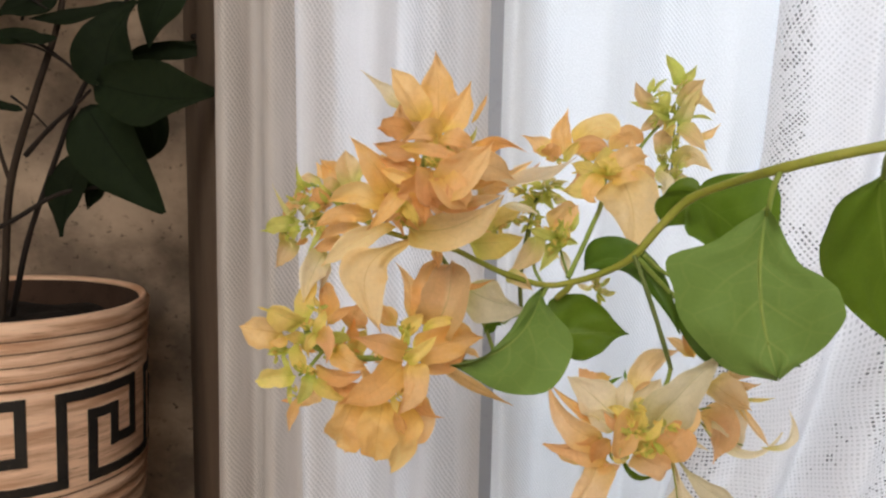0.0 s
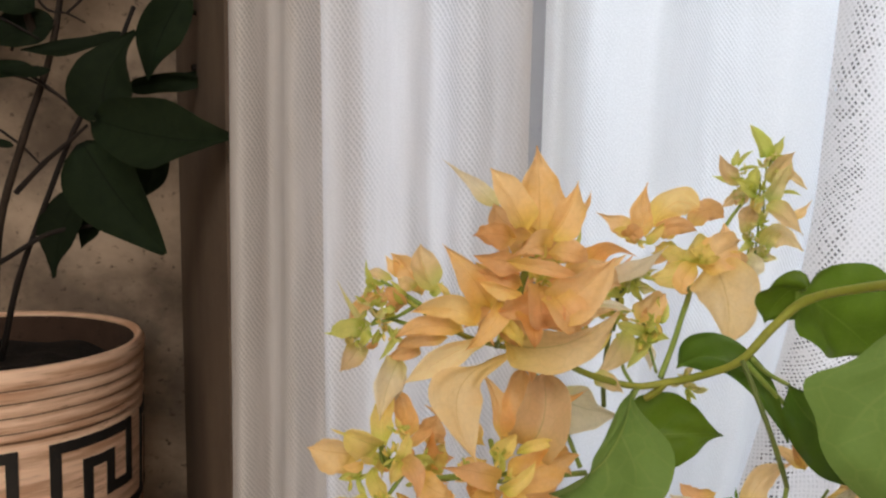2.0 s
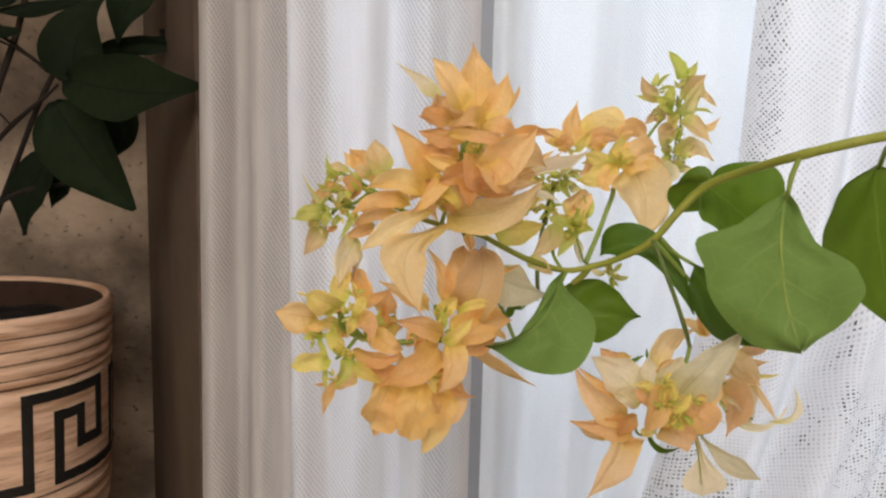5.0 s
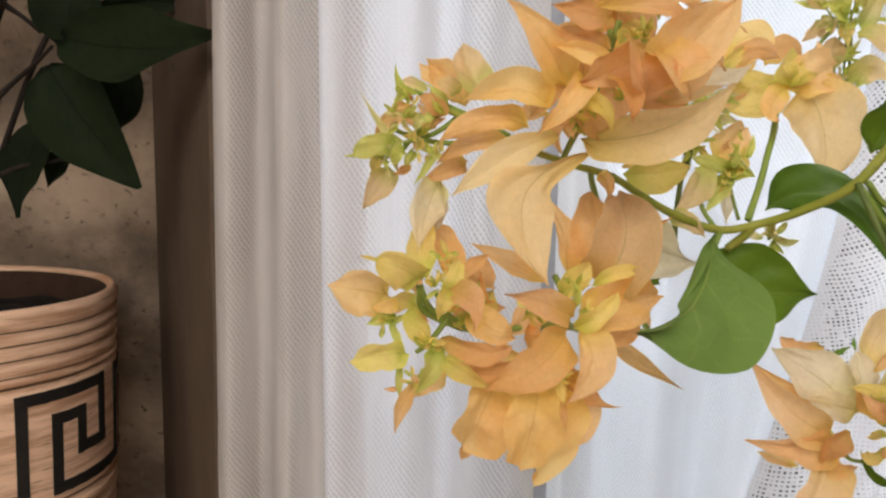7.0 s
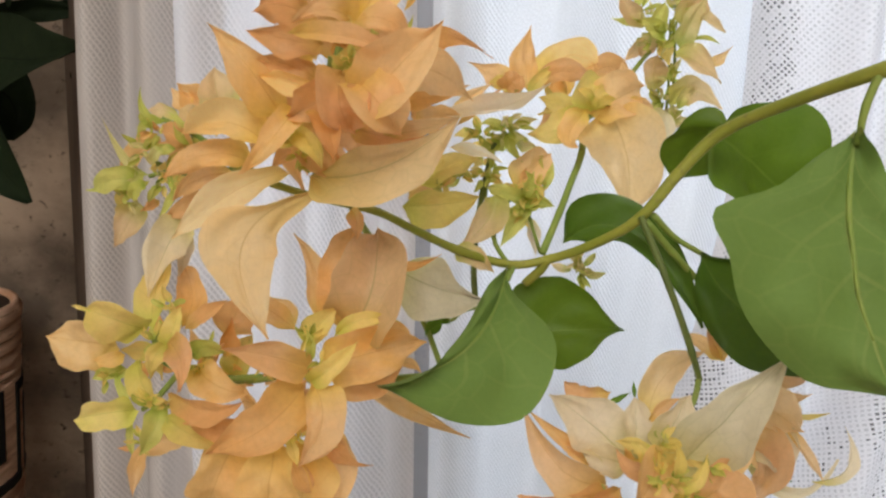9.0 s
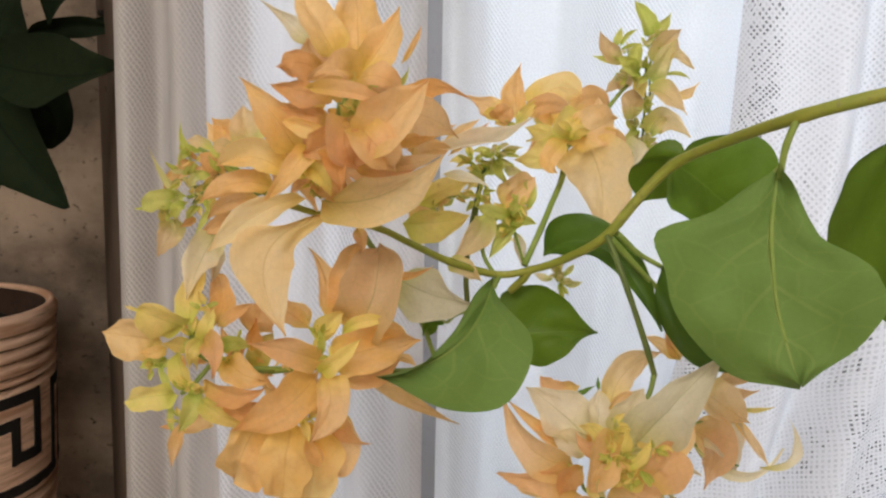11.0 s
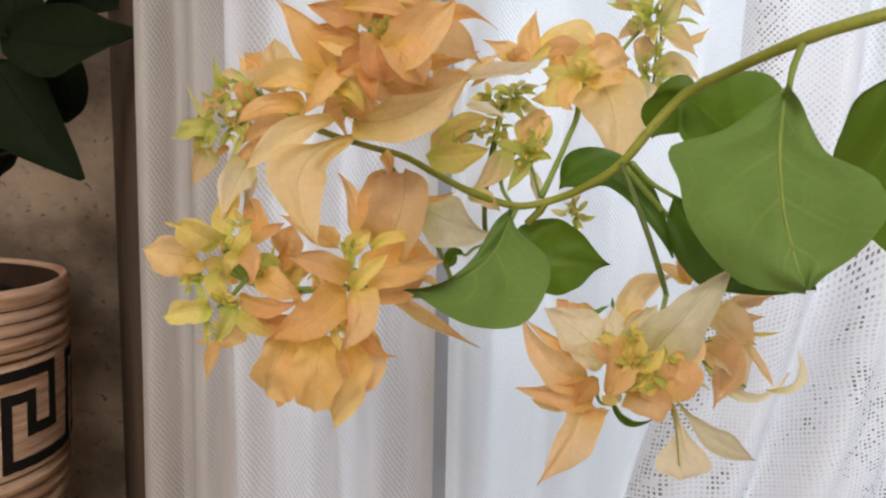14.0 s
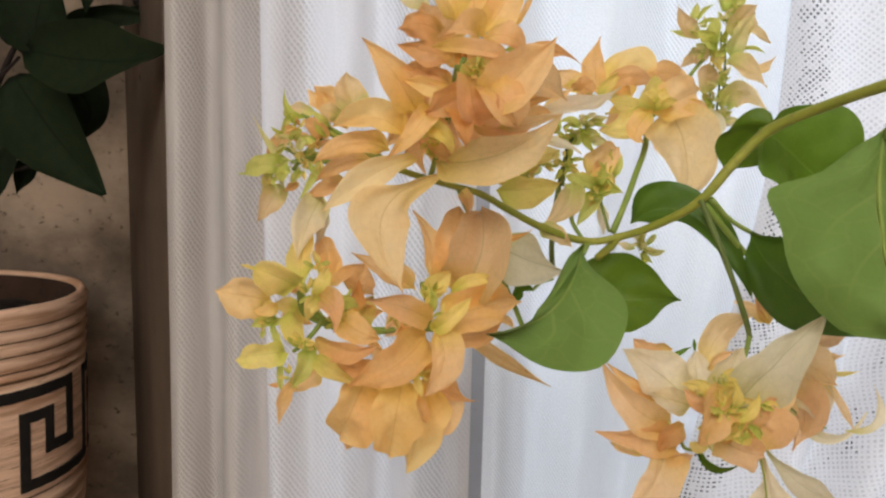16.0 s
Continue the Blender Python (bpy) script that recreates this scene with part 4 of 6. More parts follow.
blade('leaf', PLANT, (0.1075, 0.3740, 0.7782), (0.1284, 0.3840, 0.7650), (0.1516, 0.3900, 0.7473), 0.0446, LEAF, Outline((0.6, 0.72, 0.76, 0.76, 0.72, 0.66, 0.58, 0.46, 0.34, 0.22, 0.1), (0.34, 0.56, 0.76, 0.9, 1.0, 1.04, 0.98, 0.8, 0.56, 0.34, 0.14)), roll=0, cup=-0.05, label='glossy mid-green leaf partly behind the stem')
blade('leaf', PLANT, (0.1112, 0.3780, 0.7776), (0.1074, 0.3860, 0.7745), (0.1021, 0.3910, 0.7619), 0.0207, LEAF, Outline((0.6, 0.8, 0.86, 0.84, 0.8, 0.66), (0.8, 1.0, 1.0, 0.96, 0.8, 0.5)), roll=0, cup=0.1)
blade('leaf', PLANT, (0.0698, 0.3920, 0.7428), (0.0882, 0.3820, 0.7477), (0.1063, 0.3700, 0.7222), 0.0183, LEAF_SHADED, Outline((0.5, 0.6, 0.6, 0.54, 0.4, 0.2), (0.9, 1.0, 0.9, 0.76, 0.56, 0.28)), roll=0, cup=0.2, label='green leaf hanging under the stem, coloured as in shade')
blade('leaf', PLANT, (0.0521, 0.3860, 0.7358), (0.0395, 0.3620, 0.7195), (0.0156, 0.3340, 0.7170), 0.0456, LEAF_PALE, Outline((0.18, 0.22, 0.18, 0.12, 0.07, 0.03), (0.3, 0.76, 1.0, 1.0, 0.7, 0.34)), roll=0, cup=0.1, label='mid-green leaf with a curled, drawn-out tip', rib=0.0005)
blade('leaf', PLANT, (0.1057, 0.3740, 0.7436), (0.1205, 0.3660, 0.7255), (0.1472, 0.3500, 0.7168), 0.0290, LEAF_SHADED, Outline((0.4, 0.66, 0.84, 0.9, 0.78, 0.46), (0.55, 0.9, 1.0, 0.96, 0.8, 0.5)), roll=0, cup=0.15)
tube('petiole', PLANT, [(0.0892, 0.3680, 0.7545), (0.0969, 0.3720, 0.7480), (0.1061, 0.3740, 0.7430)], 0.00100, 0.00080, STEM_GREEN)
tube('petiole', PLANT, [(0.0538, 0.3860, 0.7367), (0.0529, 0.3860, 0.7347), (0.0520, 0.3850, 0.7324)], 0.00117, 0.00093, STEM_GREEN)
blade('leaf', PLANT, (0.0527, 0.3960, 0.7117), (0.0718, 0.3950, 0.7144), (0.0908, 0.3940, 0.7150), 0.0336, LEAF, Outline((.57, .70, .72, .62, .48, .16), (.86, 1.0, .96, .86, .66, .28)), roll=-6, cup=0.15)
tube('petiole', PLANT, [(0.0449, 0.4000, 0.7205), (0.0402, 0.4000, 0.7188), (0.0371, 0.4000, 0.7161), (0.0340, 0.4000, 0.7175), (0.0310, 0.4000, 0.7182)], 0.00061, 0.00049, STEM_GREEN)
blade('leaf', PLANT, (0.0310, 0.4000, 0.7185), (0.0318, 0.4000, 0.7142), (0.0288, 0.4000, 0.7111), 0.0039, LEAF, OVATE, roll=0, cup=0.25)

TOP = cluster([(0.0003, 0.344, 0.7725), (0.0025, 0.338, 0.7833), (0.0038, 0.336, 0.7925)], 0.00120, 'full cluster of apricot bracts standing above the stem')
bract(TOP, (0.0078, 0.3370, 0.7987), (0.0076, 0.3420, 0.8140), (0.0062, 0.3430, 0.8288), 0.0085, 0.0069, APRICOT, "O", cup=0.25)
bract(TOP, (0.0029, 0.3330, 0.8038), (-0.0021, 0.3310, 0.8130), (-0.0085, 0.3330, 0.8220), 0.0052, 0.0049, PINK, "B", roll=6)
bract(TOP, (0.0096, 0.3300, 0.8007), (0.0153, 0.3320, 0.8089), (0.0190, 0.3380, 0.8184), 0.0053, 0.0042, APRICOT, "O", roll=-6, cup=0.35)
bract(TOP, (0.0196, 0.3450, 0.8039), (0.0230, 0.3460, 0.8093), (0.0250, 0.3480, 0.8148), 0.0011, 0.0009, CREAM, "L")
bract(TOP, (-0.0037, 0.3500, 0.8073), (-0.0132, 0.3580, 0.8155), (-0.0229, 0.3640, 0.8223), 0.0027, 0.0031, CREAM_PALE, "T")
bract(TOP, (0.0069, 0.3380, 0.8025), (-0.0024, 0.3450, 0.8040), (-0.0064, 0.3450, 0.8101), 0.0055, 0.0055, TAN, "R")
bract(TOP, (0.0084, 0.3260, 0.7994), (0.0036, 0.3170, 0.8006), (-0.0030, 0.3160, 0.7976), 0.0046, 0.0036, PINK, "T", cup=0.3)
bract(TOP, (-0.0004, 0.3360, 0.8004), (-0.0068, 0.3290, 0.8025), (-0.0141, 0.3330, 0.8010), 0.0033, 0.0041, TAN, "R", cup=-0.5, curl=0.25)
bract(TOP, (0.0022, 0.3300, 0.7945), (-0.0052, 0.3250, 0.7952), (-0.0129, 0.3250, 0.7965), 0.0024, 0.0044, TAN, "B", cup=0.3)
bract(TOP, (0.0085, 0.3240, 0.7979), (0.0145, 0.3170, 0.7992), (0.0208, 0.3220, 0.7957), 0.0026, 0.0036, PINK, "R", cup=-0.3)
bract(TOP, (-0.0036, 0.3210, 0.7958), (0.0084, 0.3130, 0.7949), (0.0185, 0.3180, 0.7917), 0.0020, 0.0024, PINK, "L", roll=8, cup=0.4)
bract(TOP, (0.0067, 0.3240, 0.7888), (0.0068, 0.3150, 0.7821), (0.0101, 0.3200, 0.7759), 0.0049, 0.0056, PINK, "B", cup=0.3)
bract(TOP, (0.0093, 0.3210, 0.7871), (0.0146, 0.3120, 0.7825), (0.0189, 0.3200, 0.7762), 0.0055, 0.0049, PINK, "B", cup=0.25)
bract(TOP, (0.0093, 0.3220, 0.7807), (0.0181, 0.3140, 0.7896), (0.0264, 0.3160, 0.7981), 0.0069, 0.0056, PINK, "B", roll=-8, cup=0.25)
bract(TOP, (0.0219, 0.3340, 0.7922), (0.0297, 0.3380, 0.7974), (0.0405, 0.3460, 0.7938), 0.0029, 0.0029, APRICOT, "T", cup=0.3)
bract(TOP, (0.0152, 0.3300, 0.7879), (0.0252, 0.3320, 0.7901), (0.0362, 0.3460, 0.7839), 0.0053, 0.0050, BUTTER, "B", cup=0.25)
bract(TOP, (0.0167, 0.3360, 0.7827), (0.0254, 0.3400, 0.7843), (0.0354, 0.3480, 0.7874), 0.0026, 0.0033, CREAM, "B", cup=0.3)
bract(TOP, (0.0271, 0.3600, 0.7809), (0.0433, 0.3740, 0.7816), (0.0644, 0.3960, 0.7904), 0.0042, 0.0039, IVORY, "L", roll=-36, cup=0.12)
bract(TOP, (0.0325, 0.3700, 0.7794), (0.0380, 0.3740, 0.7848), (0.0450, 0.3800, 0.7892), 0.0017, 0.0019, PINK, "L")
bract(TOP, (0.0346, 0.3740, 0.7773), (0.0421, 0.3780, 0.7834), (0.0485, 0.3840, 0.7884), 0.0013, 0.0013, PINK, "L")
bract(TOP, (-0.0068, 0.3340, 0.7783), (-0.0136, 0.3300, 0.7895), (-0.0225, 0.3320, 0.7985), 0.0044, 0.0051, APRICOT, "O", roll=-8, cup=0.4)
bract(TOP, (0.0017, 0.3280, 0.7870), (-0.0044, 0.3260, 0.7899), (-0.0118, 0.3300, 0.7913), 0.0024, 0.0034, TAN, "B")
bract(TOP, (0.0022, 0.3260, 0.7832), (-0.0039, 0.3240, 0.7861), (-0.0118, 0.3300, 0.7880), 0.0020, 0.0027, CREAM, "B", cup=0.4)
bract(TOP, (0.0088, 0.3220, 0.7871), (0.0024, 0.3200, 0.7826), (-0.0066, 0.3280, 0.7788), 0.0044, 0.0040, TAN, "B")
bract(TOP, (0.0006, 0.3240, 0.7823), (0.0045, 0.3160, 0.7772), (0.0054, 0.3170, 0.7706), 0.0030, 0.0023, APRICOT, "B", cup=0.5)
bract(TOP, (-0.0038, 0.3300, 0.7807), (-0.0074, 0.3230, 0.7751), (-0.0141, 0.3260, 0.7671), 0.0027, 0.0034, APRICOT, "B", cup=0.4)
bract(TOP, (-0.0108, 0.3340, 0.7730), (-0.0189, 0.3340, 0.7775), (-0.0316, 0.3440, 0.7743), 0.0048, 0.0032, CREAM, "B", cup=0.3)
bract(TOP, (-0.0147, 0.3420, 0.7681), (-0.0251, 0.3420, 0.7701), (-0.0367, 0.3500, 0.7638), 0.0037, 0.0030, APRICOT, "R", cup=-0.3)
bract(TOP, (-0.0194, 0.3460, 0.7653), (-0.0292, 0.3500, 0.7637), (-0.0378, 0.3580, 0.7571), 0.0027, 0.0031, TAN, "B")
bract(TOP, (-0.0066, 0.3430, 0.7659), (-0.0177, 0.3380, 0.7624), (-0.0340, 0.3420, 0.7501), 0.0044, 0.0040, BUTTER, "D")
bract(TOP, (0.0028, 0.3400, 0.7630), (-0.0158, 0.3340, 0.7510), (-0.0096, 0.3300, 0.7298), 0.0097, 0.0077, BUTTER, "H", cup=-0.08)
bract(TOP, (-0.0016, 0.3400, 0.7658), (0.0156, 0.3280, 0.7691), (0.0317, 0.3260, 0.7803), 0.0081, 0.0053, TAN_PALE, "P", roll=-4, cup=0.18)
bract(TOP, (0.0153, 0.3340, 0.7757), (0.0231, 0.3360, 0.7769), (0.0318, 0.3300, 0.7801), 0.0015, 0.0025, TAN_PALE, "B")
bract(TOP, (0.0068, 0.3450, 0.7818), (0.0140, 0.3480, 0.7805), (0.0202, 0.3500, 0.7772), 0.0030, 0.0030, CREAM_PALE, "R")
bract(TOP, (0.0225, 0.3540, 0.7765), (0.0285, 0.3580, 0.7795), (0.0354, 0.3640, 0.7806), 0.0032, 0.0036, TAN, "B")
bract(TOP, (0.0328, 0.3720, 0.7716), (0.0401, 0.3760, 0.7710), (0.0485, 0.3800, 0.7674), 0.0021, 0.0015, IVORY, "L", cup=0.4)
bract(TOP, (0.0074, 0.3560, 0.7559), (0.0088, 0.3520, 0.7532), (0.0090, 0.3500, 0.7492), 0.0020, 0.0020, PINK, "B")
bract(TOP, (0.0076, 0.3270, 0.7957), (0.0077, 0.3250, 0.7985), (0.0085, 0.3250, 0.8011), 0.0012, 0.0012, YELLOW, "L")
bract(TOP, (0.0163, 0.3380, 0.7970), (0.0198, 0.3400, 0.7986), (0.0217, 0.3440, 0.8031), 0.0009, 0.0009, LIME, "L")
bract(TOP, (-0.0057, 0.3340, 0.7752), (-0.0018, 0.3260, 0.7735), (0.0010, 0.3240, 0.7714), 0.0017, 0.0021, YELLOW, "O")
bract(TOP, (0.0045, 0.3300, 0.7885), (0.0088, 0.3340, 0.7919), (0.0149, 0.3360, 0.7935), 0.0025, 0.0025, YELLOW, "B")
bract(TOP, (-0.0115, 0.3360, 0.7924), (-0.0080, 0.3400, 0.7833), (-0.0056, 0.3400, 0.7770), 0.0037, 0.0037, TAN, "B")
bract(TOP, (0.0075, 0.3330, 0.7787), (0.0153, 0.3350, 0.7755), (0.0272, 0.3400, 0.7772), 0.0040, 0.0047, PINK, "B")
bract(TOP, (-0.0054, 0.3380, 0.7780), (-0.0002, 0.3370, 0.7714), (0.0050, 0.3380, 0.7643), 0.0044, 0.0044, TAN, "B", cup=0.3)
bract(TOP, (-0.0058, 0.3310, 0.7770), (-0.0001, 0.3240, 0.7737), (0.0024, 0.3250, 0.7685), 0.0022, 0.0022, YELLOW, "B", cup=0.3)
bract(TOP, (0.0150, 0.3340, 0.7897), (0.0219, 0.3360, 0.7941), (0.0274, 0.3400, 0.7967), 0.0040, 0.0036, CREAM, "B", cup=0.25)
bract(TOP, (-0.0083, 0.3360, 0.7820), (-0.0114, 0.3360, 0.7772), (-0.0149, 0.3380, 0.7705), 0.0036, 0.0036, TAN, "B", cup=0.3)
filler(TOP, (0.0033, 0.3460, 0.7914), 0.0073, 0.0041, 8, 0.0098, (PINK, APRICOT, TAN,), 31)
filler(TOP, (-0.0023, 0.3460, 0.7798), 0.0074, 0.0046, 8, 0.0098, (APRICOT, TAN, PINK,), 32)
filler(TOP, (0.0189, 0.3520, 0.7834), 0.0067, 0.0030, 6, 0.0093, (BUTTER, PINK, CREAM,), 33)
bract(TOP, (0.0060, 0.3460, 0.7825), (0.0081, 0.3460, 0.7765), (0.0093, 0.3480, 0.7690), 0.0064, 0.0064, PINK, "B")
bract(TOP, (0.0089, 0.3500, 0.7857), (0.0148, 0.3500, 0.7797), (0.0187, 0.3520, 0.7729), 0.0058, 0.0058, APRICOT, "B")
bract(TOP, (0.0087, 0.3500, 0.7988), (0.0142, 0.3500, 0.7952), (0.0192, 0.3520, 0.7907), 0.0053, 0.0053, TAN, "B")
bract(TOP, (0.0039, 0.3480, 0.7978), (0.0081, 0.3480, 0.7923), (0.0110, 0.3500, 0.7879), 0.0045, 0.0045, TAN, "B")
sprig(TOP, (0.0065, 0.3300, 0.7759), 0.0031, 9, 0.0034, (LIME, YELLOW,), 193)
sprig(TOP, (0.0080, 0.3220, 0.7907), 0.0026, 8, 0.0029, (LIME, YELLOW,), 194)
filler(TOP, (-0.0019, 0.3520, 0.7735), 0.0101, 0.0044, 9, 0.0118, (APRICOT, PINK, TAN,), 191)
sprig(TOP, (-0.0033, 0.3360, 0.7707), 0.0035, 9, 0.0035, (LIME, YELLOW,), 192)
sprig(TOP, (0.0078, 0.3260, 0.7898), 0.0030, 10, 0.0033, (LIME, YELLOW,), 3)
sprig(TOP, (0.0118, 0.3260, 0.7963), 0.0024, 8, 0.0027, (LIME, YELLOW,), 4)
sprig(TOP, (-0.0037, 0.3300, 0.7741), 0.0037, 10, 0.0037, (LIME, YELLOW,), 91)
sprig(TOP, (0.0075, 0.3280, 0.7979), 0.0018, 5, 0.0027, (LIME, YELLOW,), 92)

RIGHT = cluster([(0.0782, 0.41, 0.7692), (0.0794, 0.413, 0.7807), (0.0798, 0.414, 0.7857)], 0.00100, 'loose cluster of apricot bracts with one long hanging bract')
bract(RIGHT, (0.0635, 0.4280, 0.7885), (0.0625, 0.4320, 0.7987), (0.0644, 0.4360, 0.8109), 0.0038, 0.0061, APRICOT, "O", cup=0.3)
bract(RIGHT, (0.0572, 0.4280, 0.7905), (0.0506, 0.4300, 0.7946), (0.0426, 0.4320, 0.7981), 0.0041, 0.0056, PINK, "T")
bract(RIGHT, (0.0597, 0.4240, 0.7889), (0.0541, 0.4240, 0.7913), (0.0479, 0.4280, 0.7906), 0.0025, 0.0030, YELLOW, "B")
bract(RIGHT, (0.0678, 0.4360, 0.7919), (0.0801, 0.4440, 0.8022), (0.0913, 0.4460, 0.7979), 0.0064, 0.0069, CREAM, "U", cup=-0.35)
bract(RIGHT, (0.0853, 0.4400, 0.7914), (0.0945, 0.4480, 0.7989), (0.1033, 0.4500, 0.7950), 0.0054, 0.0043, TAN, "U", cup=-0.4)
bract(RIGHT, (0.0656, 0.4200, 0.7901), (0.0719, 0.4160, 0.7950), (0.0831, 0.4200, 0.7927), 0.0034, 0.0039, TAN, "R", cup=-0.2)
bract(RIGHT, (0.0542, 0.4240, 0.7877), (0.0565, 0.4220, 0.7910), (0.0595, 0.4240, 0.7932), 0.0040, 0.0040, TAN, "R")
bract(RIGHT, (0.0778, 0.4020, 0.7816), (0.0868, 0.4020, 0.7868), (0.0977, 0.4100, 0.7909), 0.0070, 0.0075, PINK, "R")
bract(RIGHT, (0.0895, 0.4040, 0.7905), (0.0893, 0.4060, 0.7941), (0.0896, 0.4100, 0.7981), 0.0021, 0.0021, PINK, "L")
bract(RIGHT, (0.0780, 0.4000, 0.7822), (0.0783, 0.3990, 0.7879), (0.0815, 0.4040, 0.7931), 0.0042, 0.0060, YELLOW, "R", cup=0.3)
bract(RIGHT, (0.0769, 0.4080, 0.7813), (0.0714, 0.4100, 0.7843), (0.0641, 0.4160, 0.7868), 0.0036, 0.0041, YELLOW, "B")
bract(RIGHT, (0.0615, 0.4200, 0.7865), (0.0649, 0.4160, 0.7925), (0.0708, 0.4180, 0.7975), 0.0022, 0.0022, YELLOW, "L")
bract(RIGHT, (0.0772, 0.4040, 0.7815), (0.0692, 0.4040, 0.7768), (0.0609, 0.4100, 0.7744), 0.0052, 0.0052, YELLOW, "B")
bract(RIGHT, (0.0778, 0.4020, 0.7831), (0.0713, 0.3980, 0.7757), (0.0736, 0.3980, 0.7711), 0.0042, 0.0037, APRICOT, "B")
bract(RIGHT, (0.0833, 0.4040, 0.7833), (0.0896, 0.3990, 0.7704), (0.0907, 0.3970, 0.7500), 0.0131, 0.0110, BUTTER, "Q", cup=0.15)
bract(RIGHT, (0.1021, 0.4200, 0.7828), (0.1088, 0.4240, 0.7785), (0.1084, 0.4260, 0.7722), 0.0041, 0.0036, CREAM_PALE, "B")
bract(RIGHT, (0.0894, 0.4040, 0.7853), (0.0964, 0.4080, 0.7833), (0.1029, 0.4140, 0.7799), 0.0034, 0.0029, PINK, "B")
bract(RIGHT, (0.0777, 0.3970, 0.7854), (0.0751, 0.3950, 0.7879), (0.0724, 0.3970, 0.7890), 0.0014, 0.0014, YELLOW, "L")
bract(RIGHT, (0.0786, 0.3960, 0.7834), (0.0811, 0.3940, 0.7856), (0.0851, 0.3960, 0.7862), 0.0014, 0.0014, YELLOW, "L")
filler(RIGHT, (0.0803, 0.4340, 0.7858), 0.0113, 0.0057, 8, 0.0136, (APRICOT, CREAM, YELLOW,), 34)
sprig(RIGHT, (0.0786, 0.4020, 0.7857), 0.0037, 10, 0.0045, (LIME, YELLOW,), 5)
sprig(RIGHT, (0.0586, 0.4240, 0.7878), 0.0031, 6, 0.0039, (YELLOW, LIME,), 62)

MIDDLE = cluster([(0.0443, 0.400, 0.7233), (0.0435, 0.400, 0.7348), (0.0450, 0.402, 0.7521), (0.0481, 0.404, 0.7681)], 0.0009, 'knot of small yellow-green buds and peach bracts behind the stem')
bract(MIDDLE, (0.0207, 0.3840, 0.7541), (0.0319, 0.3840, 0.7548), (0.0434, 0.3880, 0.7568), 0.0067, 0.0040, YELLOW, "B")
bract(MIDDLE, (0.0251, 0.3880, 0.7599), (0.0338, 0.3900, 0.7648), (0.0435, 0.3940, 0.7676), 0.0041, 0.0036, YELLOW, "B")
bract(MIDDLE, (0.0223, 0.3920, 0.7553), (0.0301, 0.3940, 0.7622), (0.0362, 0.3980, 0.7660), 0.0046, 0.0046, TAN, "B")
bract(MIDDLE, (0.0483, 0.3940, 0.7566), (0.0459, 0.3900, 0.7491), (0.0363, 0.3840, 0.7410), 0.0046, 0.0046, SOFT, "B", cup=0.3)
bract(MIDDLE, (0.0354, 0.3830, 0.7420), (0.0421, 0.3820, 0.7392), (0.0481, 0.3820, 0.7349), 0.0034, 0.0034, SOFT, "O")
bract(MIDDLE, (0.0552, 0.4020, 0.7584), (0.0608, 0.4020, 0.7639), (0.0674, 0.4060, 0.7691), 0.0057, 0.0057, PINK, "R")
bract(MIDDLE, (0.0588, 0.3960, 0.7548), (0.0528, 0.3940, 0.7574), (0.0460, 0.3960, 0.7589), 0.0021, 0.0025, LIME, "R")
bract(MIDDLE, (0.0588, 0.3960, 0.7539), (0.0554, 0.3940, 0.7487), (0.0506, 0.3940, 0.7405), 0.0026, 0.0028, LIME, "B")
bract(MIDDLE, (0.0578, 0.3960, 0.7543), (0.0618, 0.3940, 0.7552), (0.0674, 0.3960, 0.7533), 0.0025, 0.0021, LIME, "B")
bract(MIDDLE, (0.0575, 0.3940, 0.7559), (0.0586, 0.3930, 0.7597), (0.0601, 0.3940, 0.7640), 0.0018, 0.0018, LIME, "L")
bract(MIDDLE, (0.0640, 0.3980, 0.7585), (0.0658, 0.3980, 0.7627), (0.0670, 0.4000, 0.7666), 0.0014, 0.0014, LIME, "L")
bract(MIDDLE, (0.0610, 0.4080, 0.7485), (0.0637, 0.4100, 0.7423), (0.0652, 0.4120, 0.7347), 0.0020, 0.0022, CREAM_PALE, "L")
bract(MIDDLE, (0.0532, 0.4000, 0.7754), (0.0572, 0.4000, 0.7785), (0.0625, 0.4020, 0.7796), 0.0014, 0.0014, BUD, "L")
bract(MIDDLE, (0.0522, 0.4000, 0.7750), (0.0480, 0.4000, 0.7783), (0.0442, 0.4020, 0.7774), 0.0014, 0.0014, LIME, "L")
bract(MIDDLE, (0.0522, 0.4000, 0.7754), (0.0538, 0.3980, 0.7705), (0.0577, 0.4000, 0.7663), 0.0016, 0.0016, LIME, "L")
bract(MIDDLE, (0.0503, 0.4000, 0.7733), (0.0463, 0.4000, 0.7701), (0.0414, 0.4020, 0.7698), 0.0021, 0.0021, LIME, "B")
bract(MIDDLE, (0.0443, 0.4020, 0.7729), (0.0403, 0.4040, 0.7747), (0.0363, 0.4060, 0.7734), 0.0017, 0.0017, YELLOW, "L")
sprig(MIDDLE, (0.0526, 0.4000, 0.7758), 0.0069, 22, 0.0045, (LIME, BUD,), 6)
sprig(MIDDLE, (0.0441, 0.4000, 0.7747), 0.0049, 14, 0.0045, (LIME, YELLOW,), 141)
sprig(MIDDLE, (0.0320, 0.3920, 0.7611), 0.0056, 12, 0.0052, (LIME, YELLOW,), 142)
sprig(MIDDLE, (0.0576, 0.3940, 0.7518), 0.0052, 12, 0.0048, (LIME, YELLOW,), 143)
sprig(MIDDLE, (0.0613, 0.3940, 0.7600), 0.0036, 10, 0.0040, (LIME, YELLOW,), 144)
sprig(MIDDLE, (0.0577, 0.3960, 0.7552), 0.0045, 14, 0.0045, (LIME, YELLOW,), 7)
